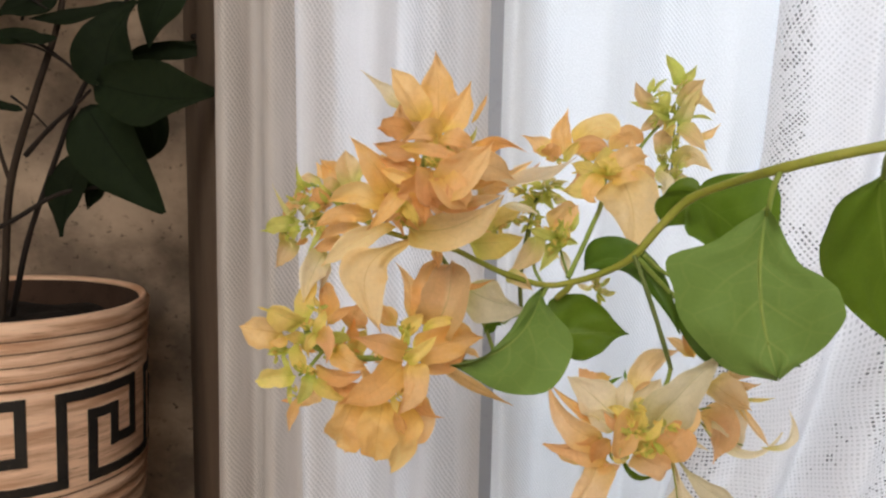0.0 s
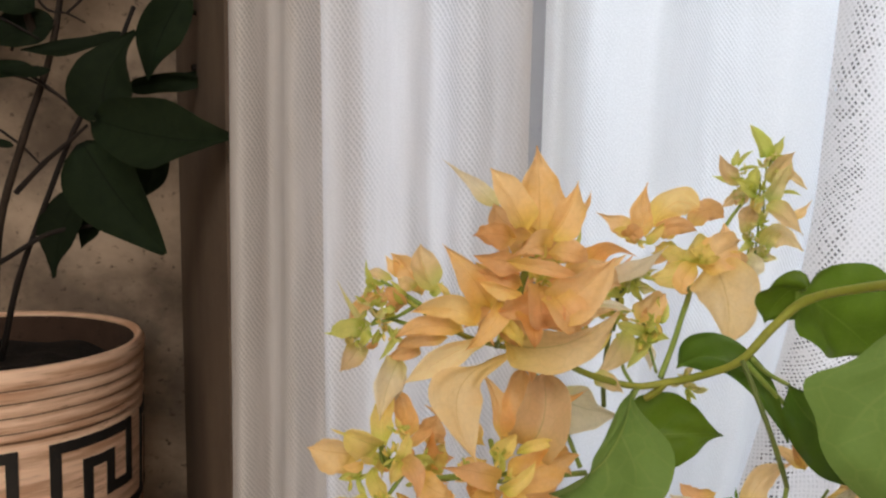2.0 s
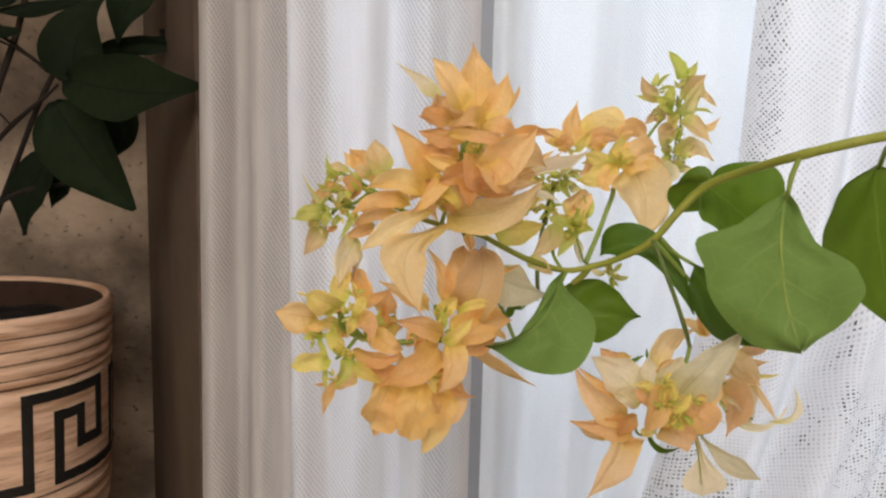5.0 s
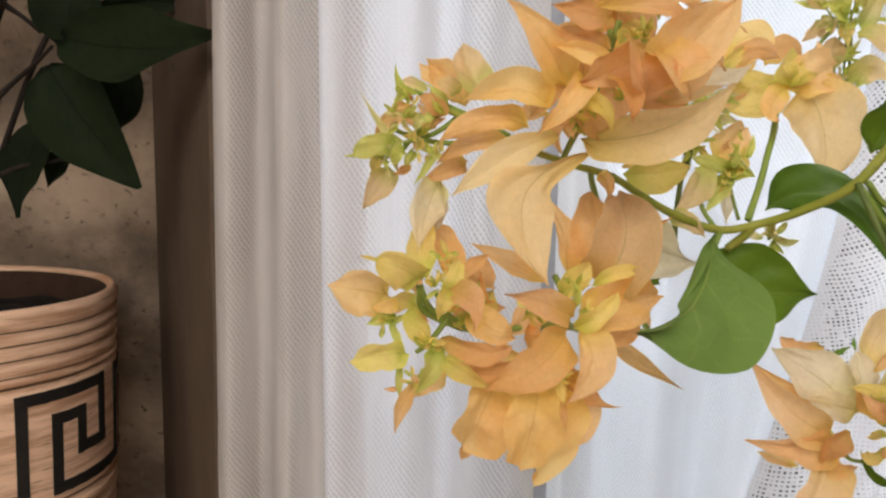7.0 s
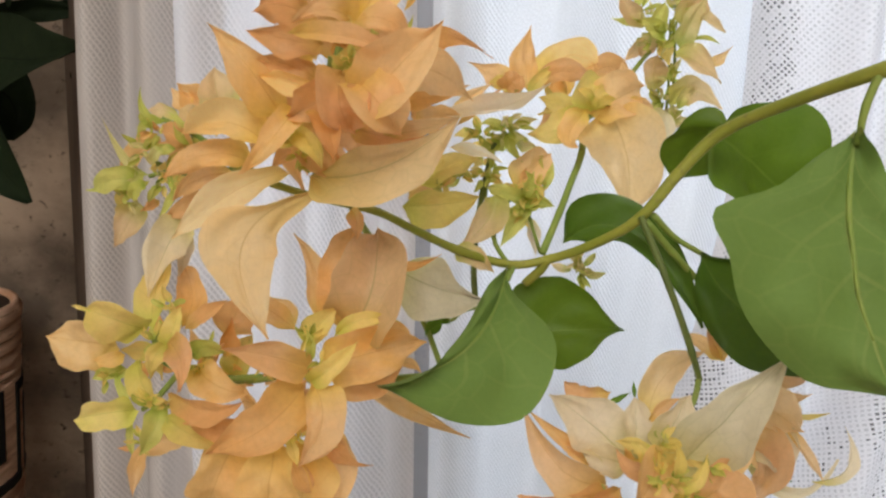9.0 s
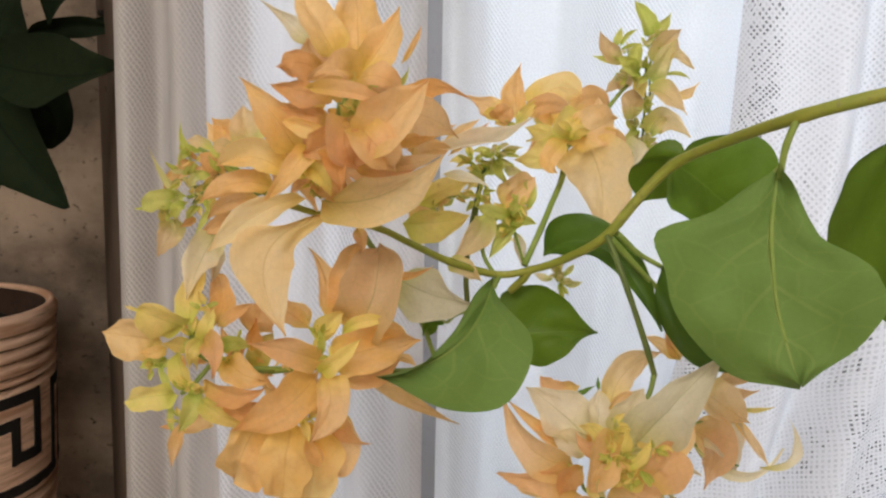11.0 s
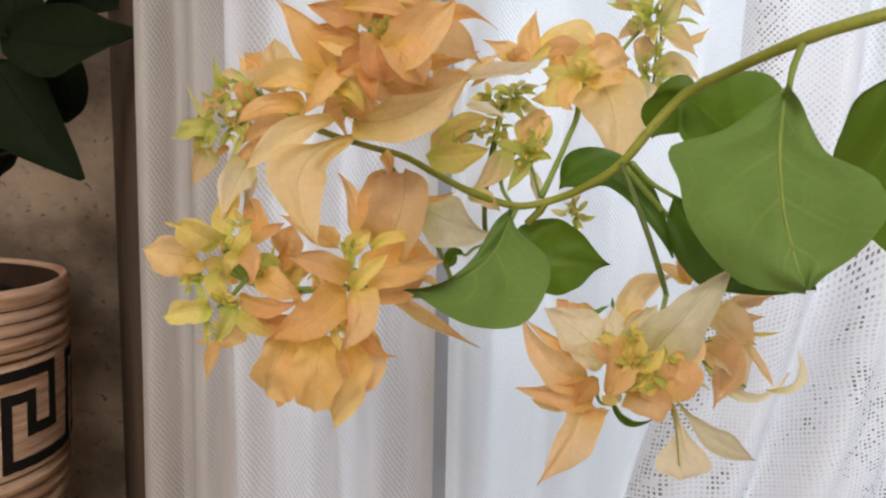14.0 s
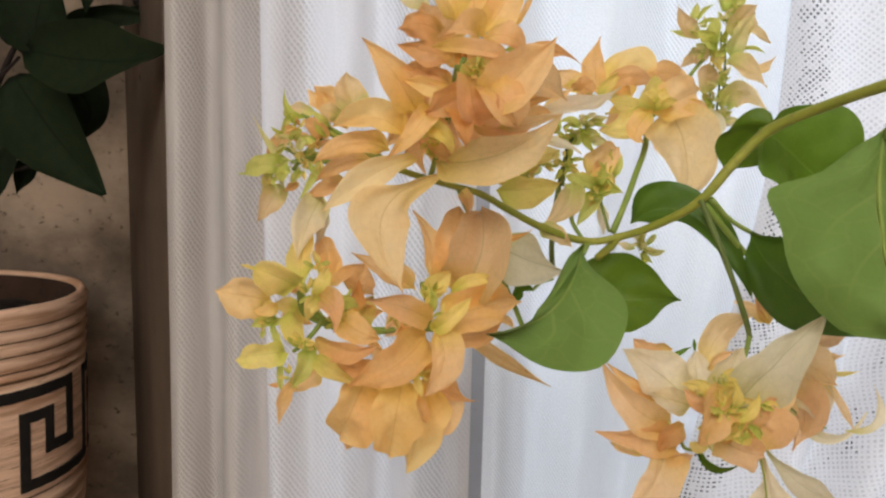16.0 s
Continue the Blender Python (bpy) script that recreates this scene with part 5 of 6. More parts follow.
sprig(MIDDLE, (0.0462, 0.3960, 0.7634), 0.0052, 16, 0.0044, (YELLOW, LIME,), 8)
sprig(MIDDLE, (0.0383, 0.3980, 0.7630), 0.0057, 12, 0.0049, (YELLOW, LIME,), 121)
sprig(MIDDLE, (0.0783, 0.4040, 0.7318), 0.0055, 20, 0.0059, (LIME, BUD,), 9)
filler(MIDDLE, (0.0513, 0.4080, 0.7684), 0.0084, 0.0063, 6, 0.0075, (YELLOW, LIME, BUD,), 35)
filler(MIDDLE, (0.0599, 0.4060, 0.7583), 0.0050, 0.0050, 5, 0.0071, (YELLOW, PINK, LIME,), 83)
tube("pedicel", MIDDLE, [(0.0487, 0.4000, 0.7722), (0.0470, 0.4000, 0.7630), (0.0461, 0.4000, 0.7547)], 0.00080, 0.00080, STEM_DARK)
tube("pedicel", MIDDLE, [(0.0639, 0.3980, 0.7387), (0.0603, 0.3980, 0.7491), (0.0584, 0.3960, 0.7552)], 0.00060, 0.00050, STEM_GREEN)

BUDS = cluster([(0.1148, 0.44, 0.7756), (0.1152, 0.44, 0.7943), (0.1149, 0.442, 0.8153)], 0.00050, 'upright spray of green-yellow buds at the branch tip')
bract(BUDS, (0.1160, 0.4400, 0.8227), (0.1128, 0.4400, 0.8293), (0.1097, 0.4440, 0.8373), 0.0036, 0.0034, LIME, "B", cup=0.35)
bract(BUDS, (0.1165, 0.4400, 0.8221), (0.1203, 0.4400, 0.8267), (0.1237, 0.4420, 0.8325), 0.0021, 0.0021, LIME, "L")
bract(BUDS, (0.1169, 0.4340, 0.8121), (0.1193, 0.4320, 0.8191), (0.1273, 0.4360, 0.8262), 0.0051, 0.0046, SOFT, "B", cup=0.25)
bract(BUDS, (0.1149, 0.4300, 0.8045), (0.1172, 0.4280, 0.8128), (0.1226, 0.4300, 0.8212), 0.0040, 0.0038, BUD, "B")
bract(BUDS, (0.1209, 0.4380, 0.8168), (0.1259, 0.4360, 0.8156), (0.1313, 0.4320, 0.8107), 0.0039, 0.0036, SOFT, "T")
bract(BUDS, (0.1046, 0.4360, 0.8131), (0.0990, 0.4360, 0.8160), (0.0951, 0.4380, 0.8239), 0.0031, 0.0041, SOFT, "B", cup=0.3)
bract(BUDS, (0.1030, 0.4360, 0.8130), (0.0980, 0.4370, 0.8134), (0.0927, 0.4380, 0.8146), 0.0016, 0.0016, LIME, "L")
bract(BUDS, (0.1014, 0.4400, 0.8185), (0.1028, 0.4400, 0.8221), (0.1044, 0.4420, 0.8263), 0.0016, 0.0016, LIME, "L")
bract(BUDS, (0.1051, 0.4320, 0.8103), (0.1070, 0.4300, 0.8142), (0.1098, 0.4320, 0.8201), 0.0030, 0.0028, LIME, "B", cup=0.4)
bract(BUDS, (0.1093, 0.4300, 0.8074), (0.1049, 0.4280, 0.8109), (0.1003, 0.4300, 0.8140), 0.0028, 0.0028, LIME, "B")
bract(BUDS, (0.1039, 0.4400, 0.8186), (0.1064, 0.4400, 0.8231), (0.1113, 0.4420, 0.8258), 0.0010, 0.0010, LIME, "L")
bract(BUDS, (0.1028, 0.4360, 0.8170), (0.1079, 0.4360, 0.8189), (0.1129, 0.4360, 0.8187), 0.0008, 0.0008, LIME, "L")
bract(BUDS, (0.1055, 0.4420, 0.8091), (0.1030, 0.4420, 0.8047), (0.0991, 0.4420, 0.8005), 0.0021, 0.0024, SOFT, "B")
bract(BUDS, (0.1072, 0.4400, 0.8102), (0.1061, 0.4380, 0.8061), (0.1046, 0.4400, 0.8020), 0.0031, 0.0031, SOFT, "R")
bract(BUDS, (0.1108, 0.4340, 0.8075), (0.1108, 0.4330, 0.8035), (0.1130, 0.4340, 0.7991), 0.0026, 0.0028, YELLOW, "B")
bract(BUDS, (0.1136, 0.4300, 0.8031), (0.1187, 0.4240, 0.8002), (0.1246, 0.4160, 0.7928), 0.0043, 0.0040, SOFT, "B", cup=0.35)
bract(BUDS, (0.1215, 0.4240, 0.7990), (0.1280, 0.4280, 0.8014), (0.1346, 0.4320, 0.8062), 0.0023, 0.0015, PINK, "O")
bract(BUDS, (0.1201, 0.4360, 0.8078), (0.1262, 0.4360, 0.8089), (0.1323, 0.4380, 0.8069), 0.0010, 0.0008, LIME, "L")
bract(BUDS, (0.1125, 0.4400, 0.8014), (0.1100, 0.4400, 0.7972), (0.1080, 0.4420, 0.7934), 0.0032, 0.0037, CREAM_PALE, "B")
bract(BUDS, (0.1148, 0.4380, 0.7935), (0.1155, 0.4380, 0.7969), (0.1158, 0.4400, 0.8008), 0.0018, 0.0018, LIME, "L")
bract(BUDS, (0.1142, 0.4340, 0.7857), (0.1208, 0.4310, 0.7905), (0.1305, 0.4300, 0.7841), 0.0052, 0.0047, SOFT, "B", cup=0.3)
bract(BUDS, (0.1103, 0.4380, 0.7909), (0.1088, 0.4370, 0.7963), (0.1100, 0.4380, 0.8026), 0.0045, 0.0045, SOFT, "R")
bract(BUDS, (0.1165, 0.4320, 0.7845), (0.1183, 0.4300, 0.7894), (0.1239, 0.4320, 0.7917), 0.0023, 0.0023, BUD, "L")
bract(BUDS, (0.1127, 0.4360, 0.7888), (0.1170, 0.4340, 0.7919), (0.1240, 0.4360, 0.7927), 0.0016, 0.0016, LIME, "L")
bract(BUDS, (0.1124, 0.4400, 0.7831), (0.1173, 0.4400, 0.7800), (0.1234, 0.4420, 0.7782), 0.0032, 0.0032, CREAM_PALE, "B")
bract(BUDS, (0.1094, 0.4400, 0.7922), (0.1113, 0.4400, 0.7853), (0.1122, 0.4400, 0.7785), 0.0013, 0.0013, CREAM_PALE, "L")
bract(BUDS, (0.1122, 0.4380, 0.7873), (0.1094, 0.4380, 0.7842), (0.1073, 0.4400, 0.7818), 0.0016, 0.0016, LIME, "L")
bract(BUDS, (0.1168, 0.4320, 0.8103), (0.1186, 0.4300, 0.8146), (0.1229, 0.4320, 0.8192), 0.0018, 0.0018, BUD, "L")
sprig(BUDS, (0.1157, 0.4380, 0.8193), 0.0050, 10, 0.0054, (LIME, BUD,), 11)
sprig(BUDS, (0.1063, 0.4360, 0.8145), 0.0045, 8, 0.0049, (LIME, BUD,), 12)
sprig(BUDS, (0.1134, 0.4380, 0.7878), 0.0051, 12, 0.0051, (LIME, BUD,), 13)
sprig(BUDS, (0.1146, 0.4360, 0.7788), 0.0055, 12, 0.0050, (LIME, BUD,), 161)
sprig(BUDS, (0.1119, 0.4300, 0.8090), 0.0049, 10, 0.0049, (LIME, BUD,), 162)
sprig(BUDS, (0.1062, 0.4320, 0.8073), 0.0040, 8, 0.0045, (LIME, BUD,), 163)
sprig(BUDS, (0.1135, 0.4340, 0.7951), 0.0036, 7, 0.0050, (LIME, BUD,), 164)
sprig(BUDS, (0.1165, 0.4340, 0.8224), 0.0036, 6, 0.0045, (LIME, BUD,), 165)
tube("pedicel", BUDS, [(0.1119, 0.4400, 0.7761), (0.1117, 0.4400, 0.7922), (0.1118, 0.4380, 0.8036), (0.1157, 0.4380, 0.8126), (0.1161, 0.4400, 0.8216)], 0.00050, 0.00040, LIME)
tube("pedicel", BUDS, [(0.1118, 0.4380, 0.8036), (0.1072, 0.4380, 0.8101), (0.1027, 0.4380, 0.8155)], 0.00040, 0.00030, LIME)

LEFT = cluster([(-0.0356, 0.372, 0.772), (-0.0428, 0.38, 0.7655), (-0.0481, 0.383, 0.759)], 0.00090, 'drooping spray of small green-yellow buds and bracts')
bract(LEFT, (-0.0295, 0.3720, 0.7735), (-0.0342, 0.3780, 0.7806), (-0.0412, 0.3800, 0.7870), 0.0055, 0.0047, TAN, "B", cup=0.25)
bract(LEFT, (-0.0236, 0.3660, 0.7763), (-0.0287, 0.3720, 0.7835), (-0.0303, 0.3760, 0.7914), 0.0054, 0.0050, SOFT, "B", cup=0.25)
bract(LEFT, (-0.0403, 0.3780, 0.7775), (-0.0453, 0.3800, 0.7795), (-0.0502, 0.3820, 0.7796), 0.0019, 0.0024, SOFT, "B")
bract(LEFT, (-0.0315, 0.3680, 0.7770), (-0.0341, 0.3660, 0.7789), (-0.0377, 0.3680, 0.7797), 0.0022, 0.0026, SOFT, "R")
bract(LEFT, (-0.0368, 0.3700, 0.7702), (-0.0390, 0.3680, 0.7732), (-0.0429, 0.3700, 0.7758), 0.0029, 0.0025, TAN, "R", cup=0.5)
bract(LEFT, (-0.0425, 0.3740, 0.7766), (-0.0482, 0.3740, 0.7783), (-0.0497, 0.3760, 0.7854), 0.0015, 0.0010, LIME, "L")
bract(LEFT, (-0.0466, 0.3720, 0.7763), (-0.0485, 0.3720, 0.7744), (-0.0501, 0.3740, 0.7709), 0.0015, 0.0010, LIME, "B")
bract(LEFT, (-0.0467, 0.3700, 0.7627), (-0.0529, 0.3720, 0.7665), (-0.0603, 0.3760, 0.7774), 0.0010, 0.0013, BUD, "L")
bract(LEFT, (-0.0440, 0.3740, 0.7720), (-0.0506, 0.3750, 0.7686), (-0.0558, 0.3780, 0.7607), 0.0027, 0.0032, TAN, "B", cup=0.3)
bract(LEFT, (-0.0497, 0.3710, 0.7603), (-0.0550, 0.3690, 0.7615), (-0.0624, 0.3730, 0.7577), 0.0031, 0.0035, LIME, "R", cup=0.4)
bract(LEFT, (-0.0611, 0.3730, 0.7583), (-0.0628, 0.3730, 0.7580), (-0.0649, 0.3740, 0.7578), 0.0004, 0.0004, LIME, "L")
bract(LEFT, (-0.0514, 0.3750, 0.7550), (-0.0541, 0.3750, 0.7493), (-0.0599, 0.3780, 0.7416), 0.0038, 0.0043, SOFT, "B")
bract(LEFT, (-0.0471, 0.3680, 0.7635), (-0.0493, 0.3660, 0.7588), (-0.0482, 0.3680, 0.7538), 0.0014, 0.0014, BUD, "L")
bract(LEFT, (-0.0466, 0.3660, 0.7602), (-0.0483, 0.3650, 0.7594), (-0.0497, 0.3660, 0.7565), 0.0018, 0.0018, LIME, "R")
bract(LEFT, (-0.0369, 0.3660, 0.7613), (-0.0400, 0.3640, 0.7561), (-0.0438, 0.3660, 0.7506), 0.0012, 0.0012, LIME, "L")
bract(LEFT, (-0.0404, 0.3660, 0.7621), (-0.0374, 0.3640, 0.7594), (-0.0330, 0.3640, 0.7581), 0.0012, 0.0012, LIME, "L")
bract(LEFT, (-0.0386, 0.3660, 0.7702), (-0.0402, 0.3640, 0.7695), (-0.0430, 0.3660, 0.7680), 0.0016, 0.0012, LIME, "L")
bract(LEFT, (-0.0416, 0.3640, 0.7700), (-0.0428, 0.3630, 0.7687), (-0.0437, 0.3640, 0.7664), 0.0014, 0.0014, BUD, "R")
bract(LEFT, (-0.0508, 0.3720, 0.7638), (-0.0551, 0.3740, 0.7560), (-0.0538, 0.3740, 0.7523), 0.0017, 0.0017, YELLOW, "B")
bract(LEFT, (-0.0291, 0.3620, 0.7576), (-0.0339, 0.3600, 0.7551), (-0.0415, 0.3640, 0.7521), 0.0032, 0.0024, TAN, "B")
bract(LEFT, (-0.0361, 0.3660, 0.7523), (-0.0397, 0.3580, 0.7447), (-0.0421, 0.3500, 0.7344), 0.0052, 0.0048, CREAM_PALE, "B")
bract(LEFT, (-0.0349, 0.3660, 0.7486), (-0.0363, 0.3640, 0.7426), (-0.0377, 0.3620, 0.7366), 0.0021, 0.0021, CREAM_PALE, "L")
bract(LEFT, (-0.0446, 0.3720, 0.7557), (-0.0470, 0.3720, 0.7543), (-0.0498, 0.3730, 0.7526), 0.0013, 0.0013, APRICOT, "B")
bract(LEFT, (-0.0355, 0.3680, 0.7710), (-0.0381, 0.3680, 0.7736), (-0.0397, 0.3700, 0.7788), 0.0010, 0.0010, LIME, "L")
bract(LEFT, (-0.0345, 0.3680, 0.7737), (-0.0372, 0.3680, 0.7763), (-0.0411, 0.3700, 0.7791), 0.0012, 0.0012, LIME, "L")
bract(LEFT, (-0.0258, 0.3640, 0.7752), (-0.0237, 0.3620, 0.7780), (-0.0220, 0.3620, 0.7805), 0.0016, 0.0016, LIME, "B")
bract(LEFT, (-0.0200, 0.3600, 0.7748), (-0.0213, 0.3580, 0.7784), (-0.0242, 0.3600, 0.7806), 0.0012, 0.0012, YELLOW, "B")
sprig(LEFT, (-0.0428, 0.3700, 0.7624), 0.0062, 16, 0.0043, (LIME, BUD, YELLOW,), 14)
sprig(LEFT, (-0.0458, 0.3740, 0.7729), 0.0047, 12, 0.0037, (LIME, YELLOW, TAN,), 15)
sprig(LEFT, (-0.0509, 0.3720, 0.7592), 0.0033, 8, 0.0033, (LIME, BUD,), 16)
sprig(LEFT, (-0.0475, 0.3700, 0.7687), 0.0043, 11, 0.0040, (LIME, BUD,), 201)
sprig(LEFT, (-0.0525, 0.3700, 0.7576), 0.0040, 9, 0.0040, (LIME, BUD,), 202)
sprig(LEFT, (-0.0374, 0.3640, 0.7580), 0.0039, 9, 0.0039, (LIME, YELLOW,), 203)
filler(LEFT, (-0.0352, 0.3800, 0.7783), 0.0056, 0.0045, 6, 0.0089, (TAN, PINK, SOFT,), 204)
filler(LEFT, (-0.0395, 0.3780, 0.7653), 0.0067, 0.0052, 9, 0.0075, (TAN, PINK, YELLOW,), 36)
tube("pedicel", LEFT, [(-0.0179, 0.3580, 0.7655), (-0.0301, 0.3680, 0.7712), (-0.0385, 0.3740, 0.7749), (-0.0444, 0.3760, 0.7773)], 0.00080, 0.00060, STEM_GREEN)
tube("pedicel", LEFT, [(-0.0301, 0.3680, 0.7712), (-0.0382, 0.3720, 0.7651), (-0.0472, 0.3720, 0.7621)], 0.00080, 0.00060, STEM_GREEN)

LOWER = cluster([(-0.0182, 0.358, 0.7104), (-0.0293, 0.357, 0.7112), (-0.0379, 0.355, 0.7165), (-0.0413, 0.352, 0.724)], 0.00110, 'dense drooping cluster of apricot and yellow-green bracts')
bract(LOWER, (-0.0499, 0.3500, 0.7217), (-0.0576, 0.3470, 0.7237), (-0.0663, 0.3490, 0.7244), 0.0060, 0.0066, TAN, "B")
bract(LOWER, (-0.0468, 0.3460, 0.7208), (-0.0500, 0.3440, 0.7200), (-0.0541, 0.3450, 0.7194), 0.0016, 0.0018, CREAM, "R")
bract(LOWER, (-0.0413, 0.3450, 0.7275), (-0.0462, 0.3380, 0.7315), (-0.0534, 0.3390, 0.7339), 0.0042, 0.0048, YELLOW, "R", cup=0.25)
bract(LOWER, (-0.0521, 0.3390, 0.7333), (-0.0545, 0.3400, 0.7339), (-0.0579, 0.3420, 0.7340), 0.0006, 0.0006, YELLOW, "L")
bract(LOWER, (-0.0393, 0.3440, 0.7277), (-0.0411, 0.3520, 0.7347), (-0.0385, 0.3620, 0.7445), 0.0041, 0.0037, YELLOW, "B", cup=0.3)
bract(LOWER, (-0.0341, 0.3500, 0.7268), (-0.0339, 0.3600, 0.7325), (-0.0376, 0.3660, 0.7395), 0.0046, 0.0034, APRICOT, "R")
bract(LOWER, (-0.0343, 0.3380, 0.7249), (-0.0323, 0.3350, 0.7305), (-0.0316, 0.3400, 0.7347), 0.0023, 0.0025, YELLOW, "B")
bract(LOWER, (-0.0320, 0.3440, 0.7279), (-0.0272, 0.3460, 0.7312), (-0.0229, 0.3500, 0.7337), 0.0018, 0.0020, TAN, "B")
bract(LOWER, (-0.0255, 0.3620, 0.7207), (-0.0243, 0.3660, 0.7252), (-0.0224, 0.3680, 0.7306), 0.0056, 0.0056, TAN, "B")
bract(LOWER, (-0.0246, 0.3620, 0.7099), (-0.0225, 0.3640, 0.7153), (-0.0196, 0.3660, 0.7207), 0.0043, 0.0043, YELLOW, "B")
bract(LOWER, (-0.0339, 0.3360, 0.7268), (-0.0286, 0.3260, 0.7254), (-0.0283, 0.3220, 0.7196), 0.0026, 0.0040, PINK, "O", cup=0.25)
bract(LOWER, (-0.0333, 0.3340, 0.7268), (-0.0355, 0.3300, 0.7247), (-0.0367, 0.3320, 0.7194), 0.0019, 0.0024, YELLOW, "B")
bract(LOWER, (-0.0316, 0.3460, 0.7217), (-0.0271, 0.3450, 0.7229), (-0.0233, 0.3480, 0.7207), 0.0024, 0.0024, LIME, "B")
bract(LOWER, (-0.0284, 0.3400, 0.7200), (-0.0223, 0.3340, 0.7169), (-0.0152, 0.3380, 0.7131), 0.0038, 0.0046, APRICOT, "B", cup=0.25)
bract(LOWER, (-0.0351, 0.3420, 0.7124), (-0.0247, 0.3340, 0.7111), (-0.0173, 0.3380, 0.7117), 0.0038, 0.0027, TAN, "O", cup=0.3)
bract(LOWER, (-0.0318, 0.3420, 0.7084), (-0.0234, 0.3380, 0.7048), (-0.0146, 0.3420, 0.7068), 0.0031, 0.0031, TAN, "B", cup=0.35)
bract(LOWER, (-0.0437, 0.3460, 0.7191), (-0.0410, 0.3400, 0.7145), (-0.0370, 0.3400, 0.7088), 0.0031, 0.0027, YELLOW, "B")
bract(LOWER, (-0.0477, 0.3480, 0.7168), (-0.0510, 0.3460, 0.7164), (-0.0558, 0.3470, 0.7140), 0.0020, 0.0020, LIME, "B")
bract(LOWER, (-0.0448, 0.3460, 0.7066), (-0.0509, 0.3430, 0.7068), (-0.0599, 0.3470, 0.7038), 0.0038, 0.0040, YELLOW, "R", cup=0.25)
bract(LOWER, (-0.0376, 0.3400, 0.7103), (-0.0375, 0.3360, 0.7058), (-0.0421, 0.3380, 0.6981), 0.0029, 0.0027, LIME, "B", cup=0.3)
bract(LOWER, (-0.0460, 0.3460, 0.7053), (-0.0465, 0.3460, 0.6989), (-0.0462, 0.3480, 0.6928), 0.0010, 0.0012, LIME, "L")
bract(LOWER, (-0.0489, 0.3460, 0.7168), (-0.0474, 0.3450, 0.7118), (-0.0448, 0.3440, 0.7085), 0.0012, 0.0012, LIME, "L")
bract(LOWER, (-0.0335, 0.3460, 0.7028), (-0.0382, 0.3500, 0.6976), (-0.0459, 0.3520, 0.6931), 0.0045, 0.0033, PINK, "B")
bract(LOWER, (-0.0412, 0.3450, 0.6993), (-0.0454, 0.3470, 0.6913), (-0.0476, 0.3500, 0.6820), 0.0020, 0.0023, TAN, "L")
bract(LOWER, (-0.0463, 0.3480, 0.6961), (-0.0480, 0.3490, 0.6954), (-0.0513, 0.3500, 0.6949), 0.0008, 0.0008, TAN, "L")
bract(LOWER, (-0.0353, 0.3370, 0.7083), (-0.0294, 0.3340, 0.7054), (-0.0220, 0.3360, 0.7002), 0.0027, 0.0023, YELLOW, "B", cup=0.3)
bract(LOWER, (-0.0027, 0.3380, 0.7158), (-0.0112, 0.3300, 0.7083), (-0.0245, 0.3330, 0.7010), 0.0061, 0.0057, CREAM, "B", cup=0.25)
bract(LOWER, (-0.0002, 0.3340, 0.7175), (0.0021, 0.3280, 0.7101), (-0.0036, 0.3310, 0.6982), 0.0034, 0.0057, PINK, "B", roll=-6, cup=0.3)
bract(LOWER, (-0.0202, 0.3450, 0.6998), (-0.0241, 0.3400, 0.6912), (-0.0287, 0.3460, 0.6782), 0.0060, 0.0096, CREAM, "U", cup=0.1)
bract(LOWER, (-0.0094, 0.3380, 0.7020), (-0.0110, 0.3350, 0.6913), (-0.0128, 0.3440, 0.6766), 0.0067, 0.0075, CREAM, "U", cup=0.12)
bract(LOWER, (-0.0151, 0.3460, 0.6978), (-0.0180, 0.3460, 0.6866), (-0.0155, 0.3500, 0.6751), 0.0062, 0.0062, CREAM, "B", cup=0.1)
bract(LOWER, (-0.0052, 0.3440, 0.6995), (-0.0039, 0.3430, 0.6852), (-0.0076, 0.3500, 0.6663), 0.0049, 0.0090, CREAM, "B", cup=0.15)
bract(LOWER, (-0.0027, 0.3460, 0.7017), (0.0033, 0.3460, 0.6908), (0.0018, 0.3500, 0.6781), 0.0066, 0.0062, PINK, "B")
bract(LOWER, (0.0001, 0.3480, 0.7031), (0.0058, 0.3440, 0.6955), (0.0140, 0.3400, 0.6947), 0.0028, 0.0045, TAN, "T", cup=0.3)
bract(LOWER, (-0.0067, 0.3380, 0.7003), (-0.0044, 0.3360, 0.6942), (-0.0015, 0.3400, 0.6875), 0.0022, 0.0024, TAN, "B", cup=0.5)
bract(LOWER, (-0.0066, 0.3340, 0.7049), (-0.0046, 0.3320, 0.7017), (-0.0037, 0.3320, 0.6979), 0.0013, 0.0013, YELLOW, "L")
bract(LOWER, (-0.0252, 0.3620, 0.6772), (-0.0265, 0.3630, 0.6718), (-0.0279, 0.3640, 0.6676), 0.0020, 0.0020, TAN, "L")
bract(LOWER, (0.0052, 0.3520, 0.7261), (0.0064, 0.3520, 0.7390), (0.0075, 0.3640, 0.7513), 0.0057, 0.0069, TAN, "R", cup=0.25)
bract(LOWER, (0.0074, 0.3500, 0.7254), (0.0129, 0.3450, 0.7387), (0.0138, 0.3580, 0.7526), 0.0087, 0.0083, TAN_PALE, "R", cup=0.25)
bract(LOWER, (0.0149, 0.3580, 0.7509), (0.0198, 0.3560, 0.7418), (0.0308, 0.3620, 0.7440), 0.0014, 0.0017, APRICOT, "L", cup=0.5)
bract(LOWER, (-0.0005, 0.3520, 0.7274), (-0.0013, 0.3560, 0.7387), (-0.0077, 0.3600, 0.7490), 0.0045, 0.0031, TAN, "O", cup=0.3)
